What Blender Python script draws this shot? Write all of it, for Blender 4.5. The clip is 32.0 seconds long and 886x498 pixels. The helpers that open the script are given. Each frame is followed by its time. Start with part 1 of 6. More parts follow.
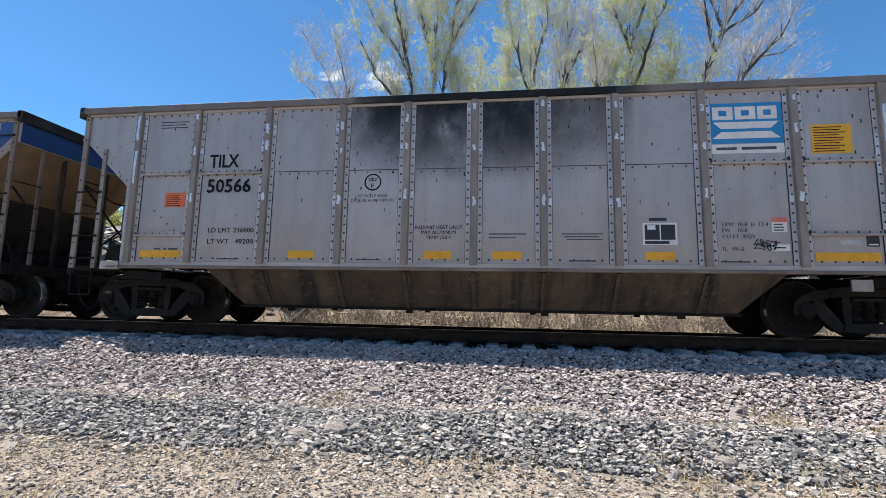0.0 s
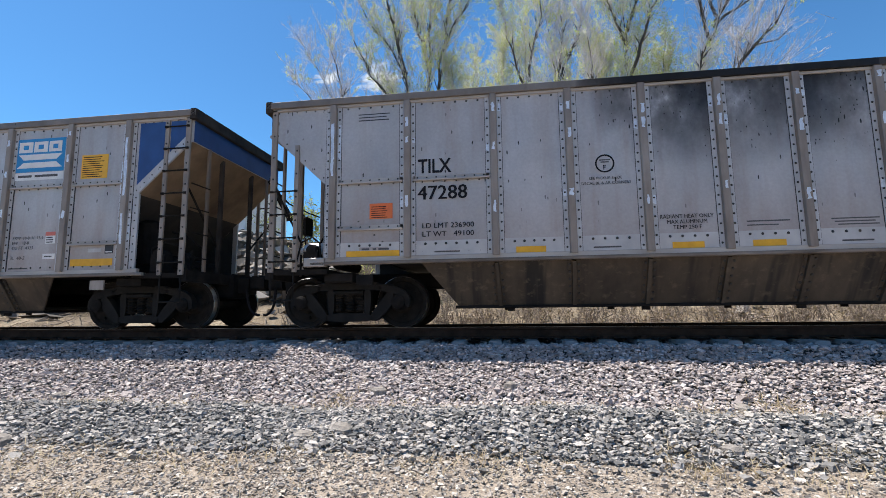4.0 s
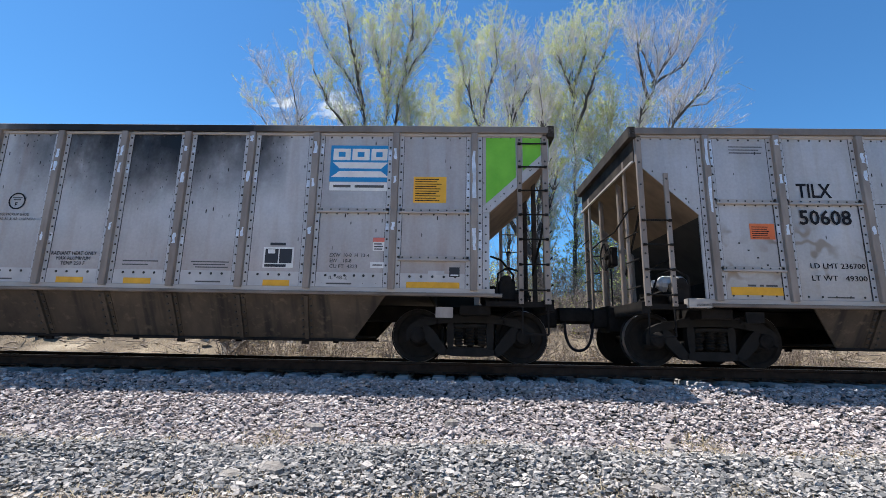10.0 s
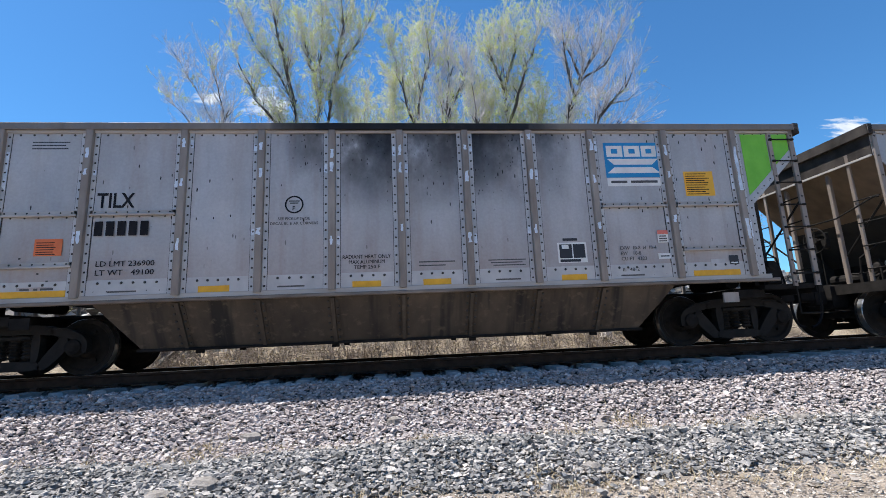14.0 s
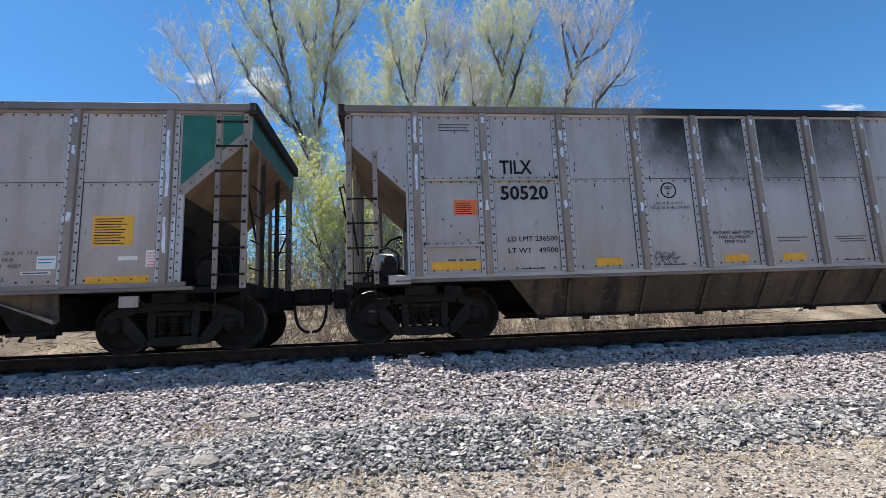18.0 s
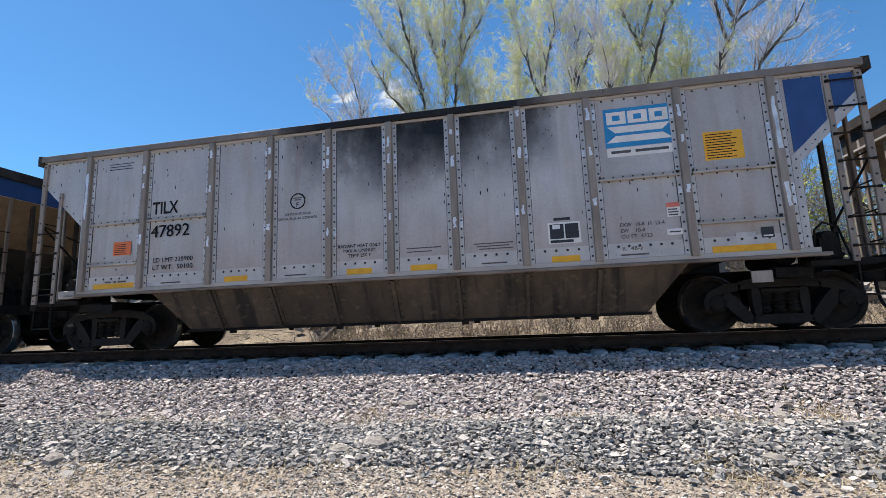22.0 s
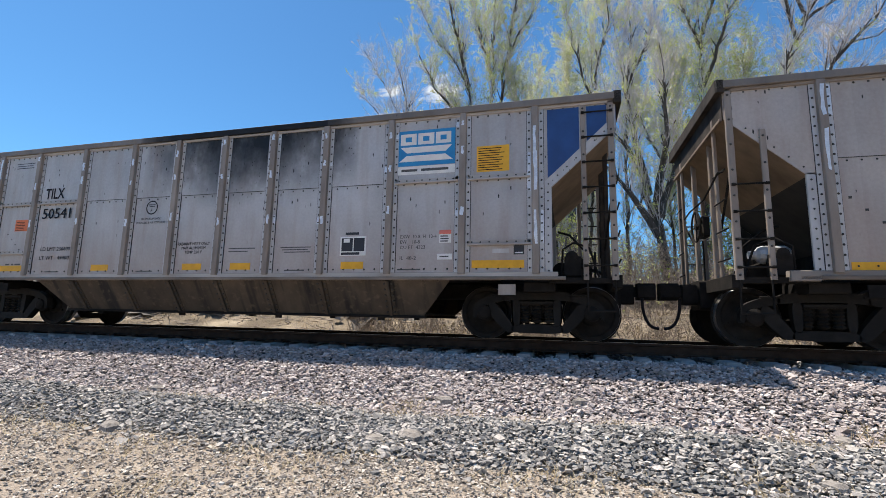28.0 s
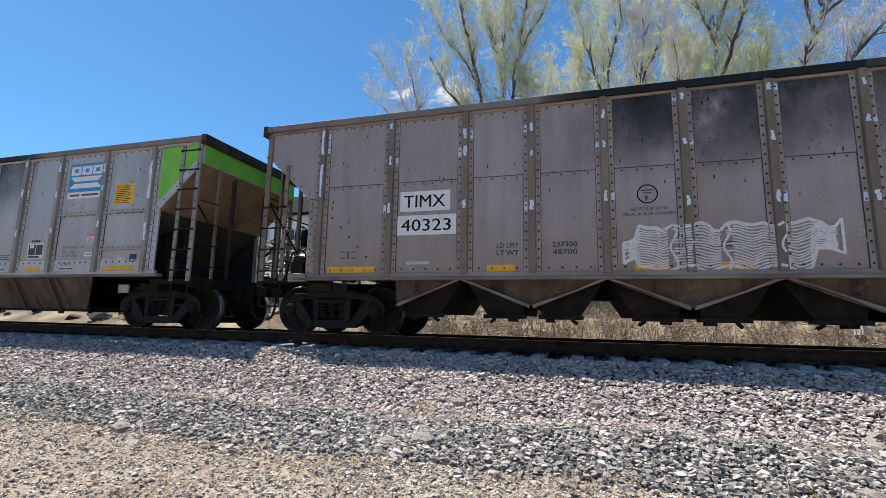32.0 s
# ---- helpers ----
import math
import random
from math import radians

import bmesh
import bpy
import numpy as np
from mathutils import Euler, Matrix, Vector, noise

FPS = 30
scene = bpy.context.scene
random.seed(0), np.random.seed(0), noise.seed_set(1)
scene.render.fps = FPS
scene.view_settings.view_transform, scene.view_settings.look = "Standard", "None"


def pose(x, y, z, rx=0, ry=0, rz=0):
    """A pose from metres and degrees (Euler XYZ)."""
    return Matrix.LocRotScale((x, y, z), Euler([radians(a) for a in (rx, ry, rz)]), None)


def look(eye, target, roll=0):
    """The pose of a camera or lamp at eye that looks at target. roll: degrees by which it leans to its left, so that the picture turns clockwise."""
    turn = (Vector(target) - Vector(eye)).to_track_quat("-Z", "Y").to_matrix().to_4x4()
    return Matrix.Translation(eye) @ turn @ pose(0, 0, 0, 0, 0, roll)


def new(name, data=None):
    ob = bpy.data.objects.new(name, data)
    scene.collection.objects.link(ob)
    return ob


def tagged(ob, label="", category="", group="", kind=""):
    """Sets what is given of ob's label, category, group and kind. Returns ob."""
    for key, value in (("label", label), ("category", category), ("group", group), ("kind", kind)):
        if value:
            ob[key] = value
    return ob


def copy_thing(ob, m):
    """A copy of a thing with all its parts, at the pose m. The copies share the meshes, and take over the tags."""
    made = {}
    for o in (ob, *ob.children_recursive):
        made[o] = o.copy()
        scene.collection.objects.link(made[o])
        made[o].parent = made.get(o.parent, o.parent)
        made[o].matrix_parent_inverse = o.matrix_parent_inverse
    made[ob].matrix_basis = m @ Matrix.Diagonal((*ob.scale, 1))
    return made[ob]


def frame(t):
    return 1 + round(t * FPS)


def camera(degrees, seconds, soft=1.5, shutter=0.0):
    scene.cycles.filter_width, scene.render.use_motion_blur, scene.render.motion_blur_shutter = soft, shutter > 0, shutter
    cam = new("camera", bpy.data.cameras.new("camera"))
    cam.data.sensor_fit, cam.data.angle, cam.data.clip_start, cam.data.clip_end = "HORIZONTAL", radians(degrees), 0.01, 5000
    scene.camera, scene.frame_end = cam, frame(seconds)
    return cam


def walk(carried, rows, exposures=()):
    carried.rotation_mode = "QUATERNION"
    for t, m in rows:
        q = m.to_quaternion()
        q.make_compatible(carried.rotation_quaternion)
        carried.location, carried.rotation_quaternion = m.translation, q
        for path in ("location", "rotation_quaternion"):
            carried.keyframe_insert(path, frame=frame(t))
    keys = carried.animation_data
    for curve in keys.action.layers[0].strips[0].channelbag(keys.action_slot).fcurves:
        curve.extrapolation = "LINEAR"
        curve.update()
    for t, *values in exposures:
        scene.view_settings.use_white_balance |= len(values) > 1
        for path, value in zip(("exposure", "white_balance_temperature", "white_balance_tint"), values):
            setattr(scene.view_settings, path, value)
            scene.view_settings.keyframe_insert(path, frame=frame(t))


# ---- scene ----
import itertools

PATH = [
    (0, (0.810, -9.058, 0.369), (0.5446, -7.0927, 0.6263), 1.16),
    (0.5, (0.818, -9.041, 0.362), (0.6066, -7.0675, 0.6053), 0.61),
    (1, (0.828, -9.037, 0.362), (0.6224, -7.0631, 0.6068), 0.14),
    (1.5, (0.809, -9.032, 0.366), (0.5809, -7.0607, 0.6170), 0.10),
    (2, (0.823, -9.038, 0.364), (0.6071, -7.0652, 0.6163), 0.13),
    (2.5, (0.821, -9.046, 0.365), (0.6258, -7.0728, 0.6253), 0.32),
    (3, (0.820, -9.035, 0.360), (0.6052, -7.0618, 0.6054), -0.04),
    (3.5, (0.825, -9.033, 0.350), (0.5875, -7.0613, 0.5853), -0.60),
    (5.5, (0.782, -9.047, 0.351), (0.4100, -7.1110, 0.6890), 1.12),
    (6, (0.772, -9.051, 0.349), (0.3963, -7.1150, 0.6789), 1.52),
    (6.5, (0.791, -9.049, 0.351), (0.4851, -7.0982, 0.6686), 1.48),
    (7, (0.838, -9.079, 0.359), (0.6803, -7.1146, 0.7026), 1.57),
    (7.5, (0.854, -9.092, 0.368), (0.7860, -7.1290, 0.7458), 1.15),
    (8, (0.869, -9.090, 0.378), (0.8789, -7.1312, 0.7814), 0.42),
    (8.5, (0.879, -9.085, 0.373), (0.9421, -7.1264, 0.7749), 0.13),
    (9, (0.864, -9.073, 0.372), (0.9109, -7.1146, 0.7736), 0.48),
    (9.5, (0.855, -9.074, 0.371), (0.8431, -7.1135, 0.7667), 1.23),
    (10, (0.847, -9.077, 0.374), (0.7947, -7.1165, 0.7652), 1.07),
    (10.5, (0.859, -9.089, 0.383), (0.8449, -7.1296, 0.7823), 0.27),
    (11, (0.873, -9.099, 0.383), (0.8993, -7.1402, 0.7848), -0.44),
    (11.5, (0.877, -9.109, 0.386), (0.9664, -7.1507, 0.7810), -0.65),
    (12, (0.881, -9.105, 0.381), (1.0160, -7.1473, 0.7686), -0.95),
    (12.5, (0.892, -9.105, 0.385), (1.0327, -7.1459, 0.7613), -1.56),
    (13, (0.894, -9.096, 0.373), (1.0341, -7.1364, 0.7484), -1.84),
    (13.5, (0.930, -9.092, 0.376), (1.0952, -7.1348, 0.7517), -2.25),
    (15.5, (0.911, -9.114, 0.372), (1.1825, -7.1600, 0.6996), -2.63),
    (16, (0.917, -9.109, 0.362), (1.1800, -7.1495, 0.6649), -2.48),
    (16.5, (0.919, -9.098, 0.363), (1.1595, -7.1351, 0.6584), -2.26),
    (17, (0.895, -9.098, 0.369), (1.1090, -7.1335, 0.6772), -2.03),
    (17.5, (0.892, -9.104, 0.368), (1.1125, -7.1402, 0.6755), -2.23),
    (18, (0.891, -9.112, 0.365), (1.1106, -7.1476, 0.6691), -2.30),
    (18.5, (0.886, -9.111, 0.369), (1.0851, -7.1422, 0.6624), -2.37),
    (19, (0.878, -9.100, 0.366), (1.0554, -7.1268, 0.6388), -2.80),
    (19.5, (0.849, -9.070, 0.372), (0.8714, -7.0891, 0.6451), -3.17),
    (20, (0.827, -9.095, 0.374), (0.6973, -7.1207, 0.6697), -2.35),
    (20.5, (0.812, -9.107, 0.366), (0.5941, -7.1444, 0.6807), -1.96),
    (21, (0.802, -9.133, 0.363), (0.5550, -7.1770, 0.6964), -2.66),
    (21.5, (0.787, -9.144, 0.362), (0.4794, -7.1971, 0.7009), -2.88),
    (22, (0.773, -9.129, 0.357), (0.4171, -7.1849, 0.6655), -2.22),
    (22.5, (0.756, -9.118, 0.354), (0.3164, -7.1891, 0.6449), -1.36),
    (23, (0.751, -9.104, 0.359), (0.2505, -7.1875, 0.6383), -0.60),
    (23.5, (0.759, -9.098, 0.365), (0.2537, -7.1831, 0.6473), -0.10),
    (24, (0.765, -9.095, 0.354), (0.2766, -7.1681, 0.5751), 0.01),
    (24.5, (0.744, -9.092, 0.354), (0.2387, -7.1708, 0.5839), 0.76),
    (26.5, (0.732, -9.096, 0.366), (0.1769, -7.1946, 0.6412), 2.90),
    (27, (0.715, -9.107, 0.365), (0.1364, -7.2140, 0.6488), 2.75),
    (27.5, (0.719, -9.113, 0.367), (0.1707, -7.2142, 0.6721), 2.46),
    (28, (0.699, -9.104, 0.362), (0.1825, -7.1944, 0.6542), 1.22),
    (28.5, (0.679, -9.086, 0.344), (0.2099, -7.1615, 0.6226), 0.47),
    (29, (0.679, -9.041, 0.355), (0.1776, -7.1263, 0.6452), 0.90),
    (29.5, (0.674, -9.014, 0.354), (0.1014, -7.1220, 0.6568), 1.05),
    (30, (0.663, -8.994, 0.349), (0.0520, -7.1119, 0.6412), 0.32),
    (30.5, (0.668, -9.009, 0.340), (0.0740, -7.1188, 0.6135), -0.03),
    (31, (0.664, -9.007, 0.346), (0.0884, -7.1110, 0.6211), 0.73),
    (31.5, (0.654, -9.004, 0.346), (0.0834, -7.1077, 0.6252), 1.18),
    (32, (0.659, -8.992, 0.344), (0.0955, -7.0959, 0.6419), 1.16),
]
cam = camera(87.81, 32.0, soft=0.8)
walk(cam, [(t, look(eye, target, roll)) for t, eye, target, roll in PATH],
     [(0, 0.68, 6500, 10), (4, 0.69, 6430, 10), (9, 0.70, 6180, 10), (13, 0.70, 6120, 10), (17, 0.68, 6220, 10), (22, 0.67, 6500, 10), (32, 0.67, 6660, 10)])

# ---- world, sun ----
TO_SUN = Vector((-1.9, 0.47, 4.45)).normalized()
world = bpy.data.worlds.new("sky")
scene.world = world
world.use_nodes = True
wn, wl = world.node_tree.nodes, world.node_tree.links
sky_tex = wn.new("ShaderNodeTexSky")
sky_tex.sky_type, sky_tex.sun_disc = "NISHITA", False
sky_tex.sun_elevation = math.asin(TO_SUN.z)
sky_tex.sun_rotation = math.atan2(TO_SUN.x, TO_SUN.y)
sky_tex.altitude, sky_tex.air_density, sky_tex.dust_density, sky_tex.ozone_density = 200, 1.0, 0.2, 1.3
sky_tint = wn.new("ShaderNodeMix")
sky_tint.data_type, sky_tint.blend_type = "RGBA", "MULTIPLY"
sky_tint.inputs[0].default_value, sky_tint.inputs[7].default_value = 1.0, (0.505, 0.93, 1.20, 1.0)
wl.new(sky_tex.outputs[0], sky_tint.inputs[6])
wl.new(sky_tint.outputs[2], wn["Background"].inputs[0])
wn["Background"].inputs[1].default_value = 0.086
sun = new("sun", bpy.data.lights.new("sun", "SUN"))
sun.data.energy, sun.data.angle, sun.data.color = 5.15, radians(0.53), (1.0, 0.93, 0.84)
sun.matrix_world = look(TO_SUN * 60, (0, 0, 0))


# ---- materials ----
def mat(name, rough=0.8, metal=0.0):
    m = bpy.data.materials.new(name)
    m.use_nodes = True
    b = m.node_tree.nodes["Principled BSDF"]
    b.inputs["Roughness"].default_value, b.inputs["Metallic"].default_value = rough, metal
    return m, m.node_tree.nodes, m.node_tree.links, b


def noise_node(n, l, scale, detail=4.0, stretch=(1, 1, 1), coord="Object", rough=0.6, shift=(0, 0, 0)):
    tc, mp, no = n.new("ShaderNodeTexCoord"), n.new("ShaderNodeMapping"), n.new("ShaderNodeTexNoise")
    mp.inputs["Scale"].default_value, mp.inputs["Location"].default_value = stretch, shift
    no.inputs["Scale"].default_value, no.inputs["Detail"].default_value, no.inputs["Roughness"].default_value = scale, detail, rough
    l.new(tc.outputs[coord], mp.inputs["Vector"])
    l.new(mp.outputs[0], no.inputs["Vector"])
    return no.outputs["Fac"]


def ramp(n, l, fac, stops):
    r = n.new("ShaderNodeValToRGB")
    el = r.color_ramp.elements
    el[0].position, el[0].color = stops[0][0], (*stops[0][1], 1)
    el[1].position, el[1].color = stops[-1][0], (*stops[-1][1], 1)
    for p, c in stops[1:-1]:
        el.new(p).color = (*c, 1)
    l.new(fac, r.inputs[0])
    return r.outputs[0]


def maths(n, l, op, a, b=None, clamp=False):
    m = n.new("ShaderNodeMath")
    m.operation, m.use_clamp = op, clamp
    for k, v in enumerate((a, b)):
        if v is None:
            continue
        if isinstance(v, (int, float)):
            m.inputs[k].default_value = v
        else:
            l.new(v, m.inputs[k])
    return m.outputs[0]


def mix(n, l, fac, a, b, kind="MIX"):
    m = n.new("ShaderNodeMix")
    m.data_type, m.blend_type = "RGBA", kind
    for k, v in ((0, fac), (6, a), (7, b)):
        if isinstance(v, (int, float)):
            m.inputs[k].default_value = v
        elif isinstance(v, tuple):
            m.inputs[k].default_value = (*v, 1)
        else:
            l.new(v, m.inputs[k])
    return m.outputs[2]


def bump(n, l, b, height, strength=0.3, dist=0.01):
    u = n.new("ShaderNodeBump")
    u.inputs["Strength"].default_value, u.inputs["Distance"].default_value = strength, dist
    l.new(height, u.inputs["Height"])
    l.new(u.outputs[0], b.inputs["Normal"])


def simple(name, c0, c1, scale=6.0, rough=0.75, metal=0.0, stretch=(1, 1, 1), bmp=0.2, dist=0.01, gloss=0.5):
    m, n, l, b = mat(name, rough, metal)
    b.inputs["Specular IOR Level"].default_value = gloss
    f = noise_node(n, l, scale, 5, stretch)
    l.new(ramp(n, l, f, [(0.3, c0), (0.7, c1)]), b.inputs["Base Color"])
    if bmp:
        bump(n, l, b, noise_node(n, l, scale * 9, 3, stretch), bmp, dist)
    return m


def speckle(n, l, scale, stretch, shift, size, share):
    """Scattered drops: a mask of small stretched spots, one in some of the cells."""
    tc, mp, vo = n.new("ShaderNodeTexCoord"), n.new("ShaderNodeMapping"), n.new("ShaderNodeTexVoronoi")
    mp.inputs["Scale"].default_value, mp.inputs["Location"].default_value = stretch, shift
    vo.inputs["Scale"].default_value = scale
    l.new(tc.outputs["Object"], mp.inputs["Vector"])
    l.new(mp.outputs[0], vo.inputs["Vector"])
    sc = n.new("ShaderNodeSeparateColor")
    l.new(vo.outputs["Color"], sc.inputs[0])
    near = maths(n, l, "LESS_THAN", vo.outputs["Distance"], maths(n, l, "MULTIPLY", maths(n, l, "ADD", sc.outputs[1], 0.3), size))
    return maths(n, l, "MULTIPLY", near, maths(n, l, "LESS_THAN", sc.outputs[0], share))


def car_paint(name, tone, warm, soot, shift, rough=0.5, metal=0.25, stains=0.0):
    """Weathered bare-metal side sheets: broad tone, sheet by sheet, vertical streaks, dust, soot blown over the middle of the top, coal drips and old scrubbed marks."""
    m, n, l, b = mat(name, rough, metal)
    b.inputs["Specular IOR Level"].default_value = 0.35
    base = ramp(n, l, noise_node(n, l, 0.9, 6, (1, 1, 0.6), shift=shift), [(0.3, tuple(v * 0.82 for v in tone)), (0.7, tuple(v * 1.12 for v in tone))])
    tc, sx = n.new("ShaderNodeTexCoord"), n.new("ShaderNodeSeparateXYZ")
    l.new(tc.outputs["Object"], sx.inputs[0])
    bay = n.new("ShaderNodeTexWhiteNoise")
    bay.noise_dimensions = "1D"
    l.new(maths(n, l, "ADD", maths(n, l, "FLOOR", maths(n, l, "DIVIDE", sx.outputs[0], 1.153)), 31.7 + shift[0]), bay.inputs["W"])
    sheet_no = bay.outputs["Value"]
    base = mix(n, l, 1.0, base, ramp(n, l, sheet_no, [(0.0, (0.93, 0.925, 0.92)), (1.0, (1.05, 1.05, 1.05))]), "MULTIPLY")
    streak = noise_node(n, l, 2.6, 3, (1.6, 1, 0.16), shift=shift)
    base = mix(n, l, ramp(n, l, streak, [(0.48, (0, 0, 0)), (0.82, (0.5, 0.5, 0.5))]), base, warm)
    dust = maths(n, l, "MULTIPLY", maths(n, l, "MULTIPLY", maths(n, l, "SUBTRACT", 2.3, sx.outputs[2], True), 0.75), noise_node(n, l, 1.4, 5, (1, 1, 1), shift=shift))
    base = mix(n, l, dust, base, warm)
    grain = ramp(n, l, noise_node(n, l, 22, 5, (1, 1, 1), shift=shift), [(0.3, (0.92, 0.92, 0.92)), (0.7, (1.05, 1.05, 1.05))])
    base = mix(n, l, 1.0, base, grain, "MULTIPLY")
    if stains:
        ridge = maths(n, l, "ABSOLUTE", maths(n, l, "SUBTRACT", noise_node(n, l, 1.35, 2.5, (1, 0.1, 1), shift=(shift[0] + 3, 0, 1)), 0.5))
        line = ramp(n, l, ridge, [(0.012, (1, 1, 1)), (0.04, (0, 0, 0))])
        zone = maths(n, l, "MULTIPLY", maths(n, l, "SUBTRACT", 1.0, maths(n, l, "ABSOLUTE", maths(n, l, "DIVIDE", maths(n, l, "SUBTRACT", sx.outputs[2], 1.85), 0.55)), True), 3.0, True)
        patchy = ramp(n, l, noise_node(n, l, 0.9, 2, (1, 0.1, 0.3), shift=(shift[0], 0, 5)), [(0.42, (0, 0, 0)), (0.56, (1, 1, 1))])
        base = mix(n, l, maths(n, l, "MULTIPLY", maths(n, l, "MULTIPLY", maths(n, l, "MULTIPLY", line, zone), patchy), stains), base, (0.25, 0.19, 0.13))
    mid = 0.1 + (shift[0] * 0.37) % 0.6
    across = maths(n, l, "SUBTRACT", 1.0, maths(n, l, "ABSOLUTE", maths(n, l, "DIVIDE", maths(n, l, "SUBTRACT", sx.outputs[0], mid), 2.5)), True)
    puff = noise_node(n, l, 1.5, 6, (1.0, 0.2, 0.7), shift=(shift[0] + 7, 0, shift[2]))
    up = maths(n, l, "MULTIPLY", maths(n, l, "SUBTRACT", sx.outputs[2], 2.35), 0.66, True)
    amount = maths(n, l, "MULTIPLY", maths(n, l, "MULTIPLY", maths(n, l, "POWER", across, 0.8), maths(n, l, "POWER", up, 2.0)), maths(n, l, "MAXIMUM", maths(n, l, "SUBTRACT", maths(n, l, "MULTIPLY", puff, 5.4), 1.62), 0.0))
    amount = maths(n, l, "MULTIPLY", amount, maths(n, l, "ADD", maths(n, l, "MULTIPLY", sheet_no, 1.15), 0.40))
    amount = maths(n, l, "MULTIPLY", amount, soot)
    amount = maths(n, l, "MULTIPLY", maths(n, l, "DIVIDE", amount, maths(n, l, "ADD", amount, 0.24)), 1.16, True)
    base = mix(n, l, amount, base, (0.012, 0.012, 0.013))
    # drips of wet coal: long drops over the middle sheets, fine spatter below the soot
    drops = speckle(n, l, 8.5, (1.25, 0.05, 0.36), shift, 0.18, 0.6)
    where = ramp(n, l, noise_node(n, l, 0.75, 2, (1, 0.1, 0.6), shift=(shift[0] + 2, 0, 3)), [(0.41, (0, 0, 0)), (0.50, (1, 1, 1))])
    base = mix(n, l, maths(n, l, "MULTIPLY", maths(n, l, "MULTIPLY", drops, where), maths(n, l, "MULTIPLY", maths(n, l, "SUBTRACT", sx.outputs[2], 1.5), 1.2, True)), base, (0.014, 0.014, 0.016))
    fine = speckle(n, l, 21.0, (1.0, 0.05, 0.55), (shift[0] + 1, 0, 2), 0.26, 0.30)
    base = mix(n, l, maths(n, l, "MULTIPLY", fine, maths(n, l, "MULTIPLY", maths(n, l, "SUBTRACT", amount, 0.10), 4.0, True)), base, (0.014, 0.014, 0.016))
    l.new(base, b.inputs["Base Color"])
    l.new(ramp(n, l, noise_node(n, l, 3.0, 4, (1, 1, 0.4), shift=shift), [(0.3, (rough - 0.1,) * 3), (0.7, (rough + 0.15,) * 3)]), b.inputs["Roughness"])
    bump(n, l, b, noise_node(n, l, 1.9, 2, (1, 1, 1), shift=shift), 0.3, 0.04)
    return m


SILVER = [car_paint("silver_sheet_a", (0.436, 0.422, 0.421), (0.34, 0.265, 0.205), 1.4, (0, 0, 0), 0.46, 0.3),
          car_paint("silver_sheet_b", (0.449, 0.440, 0.442), (0.32, 0.23, 0.19), 1.3, (1.3, 0, 0.4), 0.46, 0.3),
          car_paint("silver_sheet_c", (0.492, 0.483, 0.482), (0.315, 0.225, 0.18), 1.6, (2.6, 0, 0.9), 0.46, 0.28)]
STAINED = car_paint("silver_sheet_stained", (0.463, 0.455, 0.460), (0.37, 0.31, 0.23), 1.7, (6.1, 0, 0.3), 0.44, 0.35, 0.75)
GRIMY = car_paint("grimy_sheet", (0.246, 0.230, 0.209), (0.225, 0.185, 0.13), 1.4, (7.7, 0, 0.6), 0.55, 0.15)
BROWN = [car_paint("dusty_sheet_a", (0.348, 0.305, 0.301), (0.23, 0.172, 0.095), 0.9, (3.1, 0, 0.2), 0.52, 0.2),
         car_paint("dusty_sheet_b", (0.519, 0.471, 0.431), (0.37, 0.30, 0.235), 0.6, (4.2, 0, 0.5), 0.6, 0.12),
         car_paint("dusty_sheet_c", (0.343, 0.312, 0.304), (0.29, 0.235, 0.20), 0.5, (8.3, 0, 0.8), 0.55, 0.15)]
GREY_B = car_paint("grey_sheet", (0.449, 0.404, 0.373), (0.30, 0.21, 0.175), 1.5, (5.2, 0, 0.7), 0.5, 0.28)
POST = simple("post_metal", (0.185, 0.145, 0.118), (0.345, 0.295, 0.255), 3.0, 0.55, 0.3, (1, 1, 0.3))
FLANGE_B = simple("dusty_flange", (0.22, 0.185, 0.16), (0.38, 0.335, 0.30), 5.0, 0.6, 0.15, (1, 1, 0.3))
POST_B = simple("dusty_post", (0.125, 0.093, 0.07), (0.235, 0.18, 0.14), 3.0, 0.65, 0.1, (1, 1, 0.3))
FLANGE = simple("flange_metal", (0.38, 0.37, 0.37), (0.53, 0.53, 0.535), 5.0, 0.5, 0.3, (1, 1, 0.3))
CHORD = car_paint("chord_metal", (0.215, 0.19, 0.17), (0.10, 0.085, 0.072), 2.4, (0.7, 0, 1.3), 0.6, 0.25)
SILL = simple("sill_metal", (0.32, 0.29, 0.262), (0.52, 0.48, 0.44), 2.0, 0.5, 0.3, (0.4, 1, 1))
SILL_B = simple("dusty_sill", (0.17, 0.145, 0.125), (0.32, 0.28, 0.245), 2.0, 0.65, 0.1, (0.4, 1, 1))
BAND = simple("white_band", (0.40, 0.395, 0.395), (0.55, 0.54, 0.53), 2.5, 0.6, 0.1)
BRIGHT = simple("bright_post_patch", (0.52, 0.56, 0.61), (0.76, 0.79, 0.83), 14.0, 0.4, 0.4)
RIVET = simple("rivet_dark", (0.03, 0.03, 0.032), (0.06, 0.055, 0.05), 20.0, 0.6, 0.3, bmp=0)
LEDGE = simple("dirty_ledge", (0.105, 0.082, 0.064), (0.27, 0.225, 0.185), 3.2, 0.7, 0.1, (0.35, 1, 1))


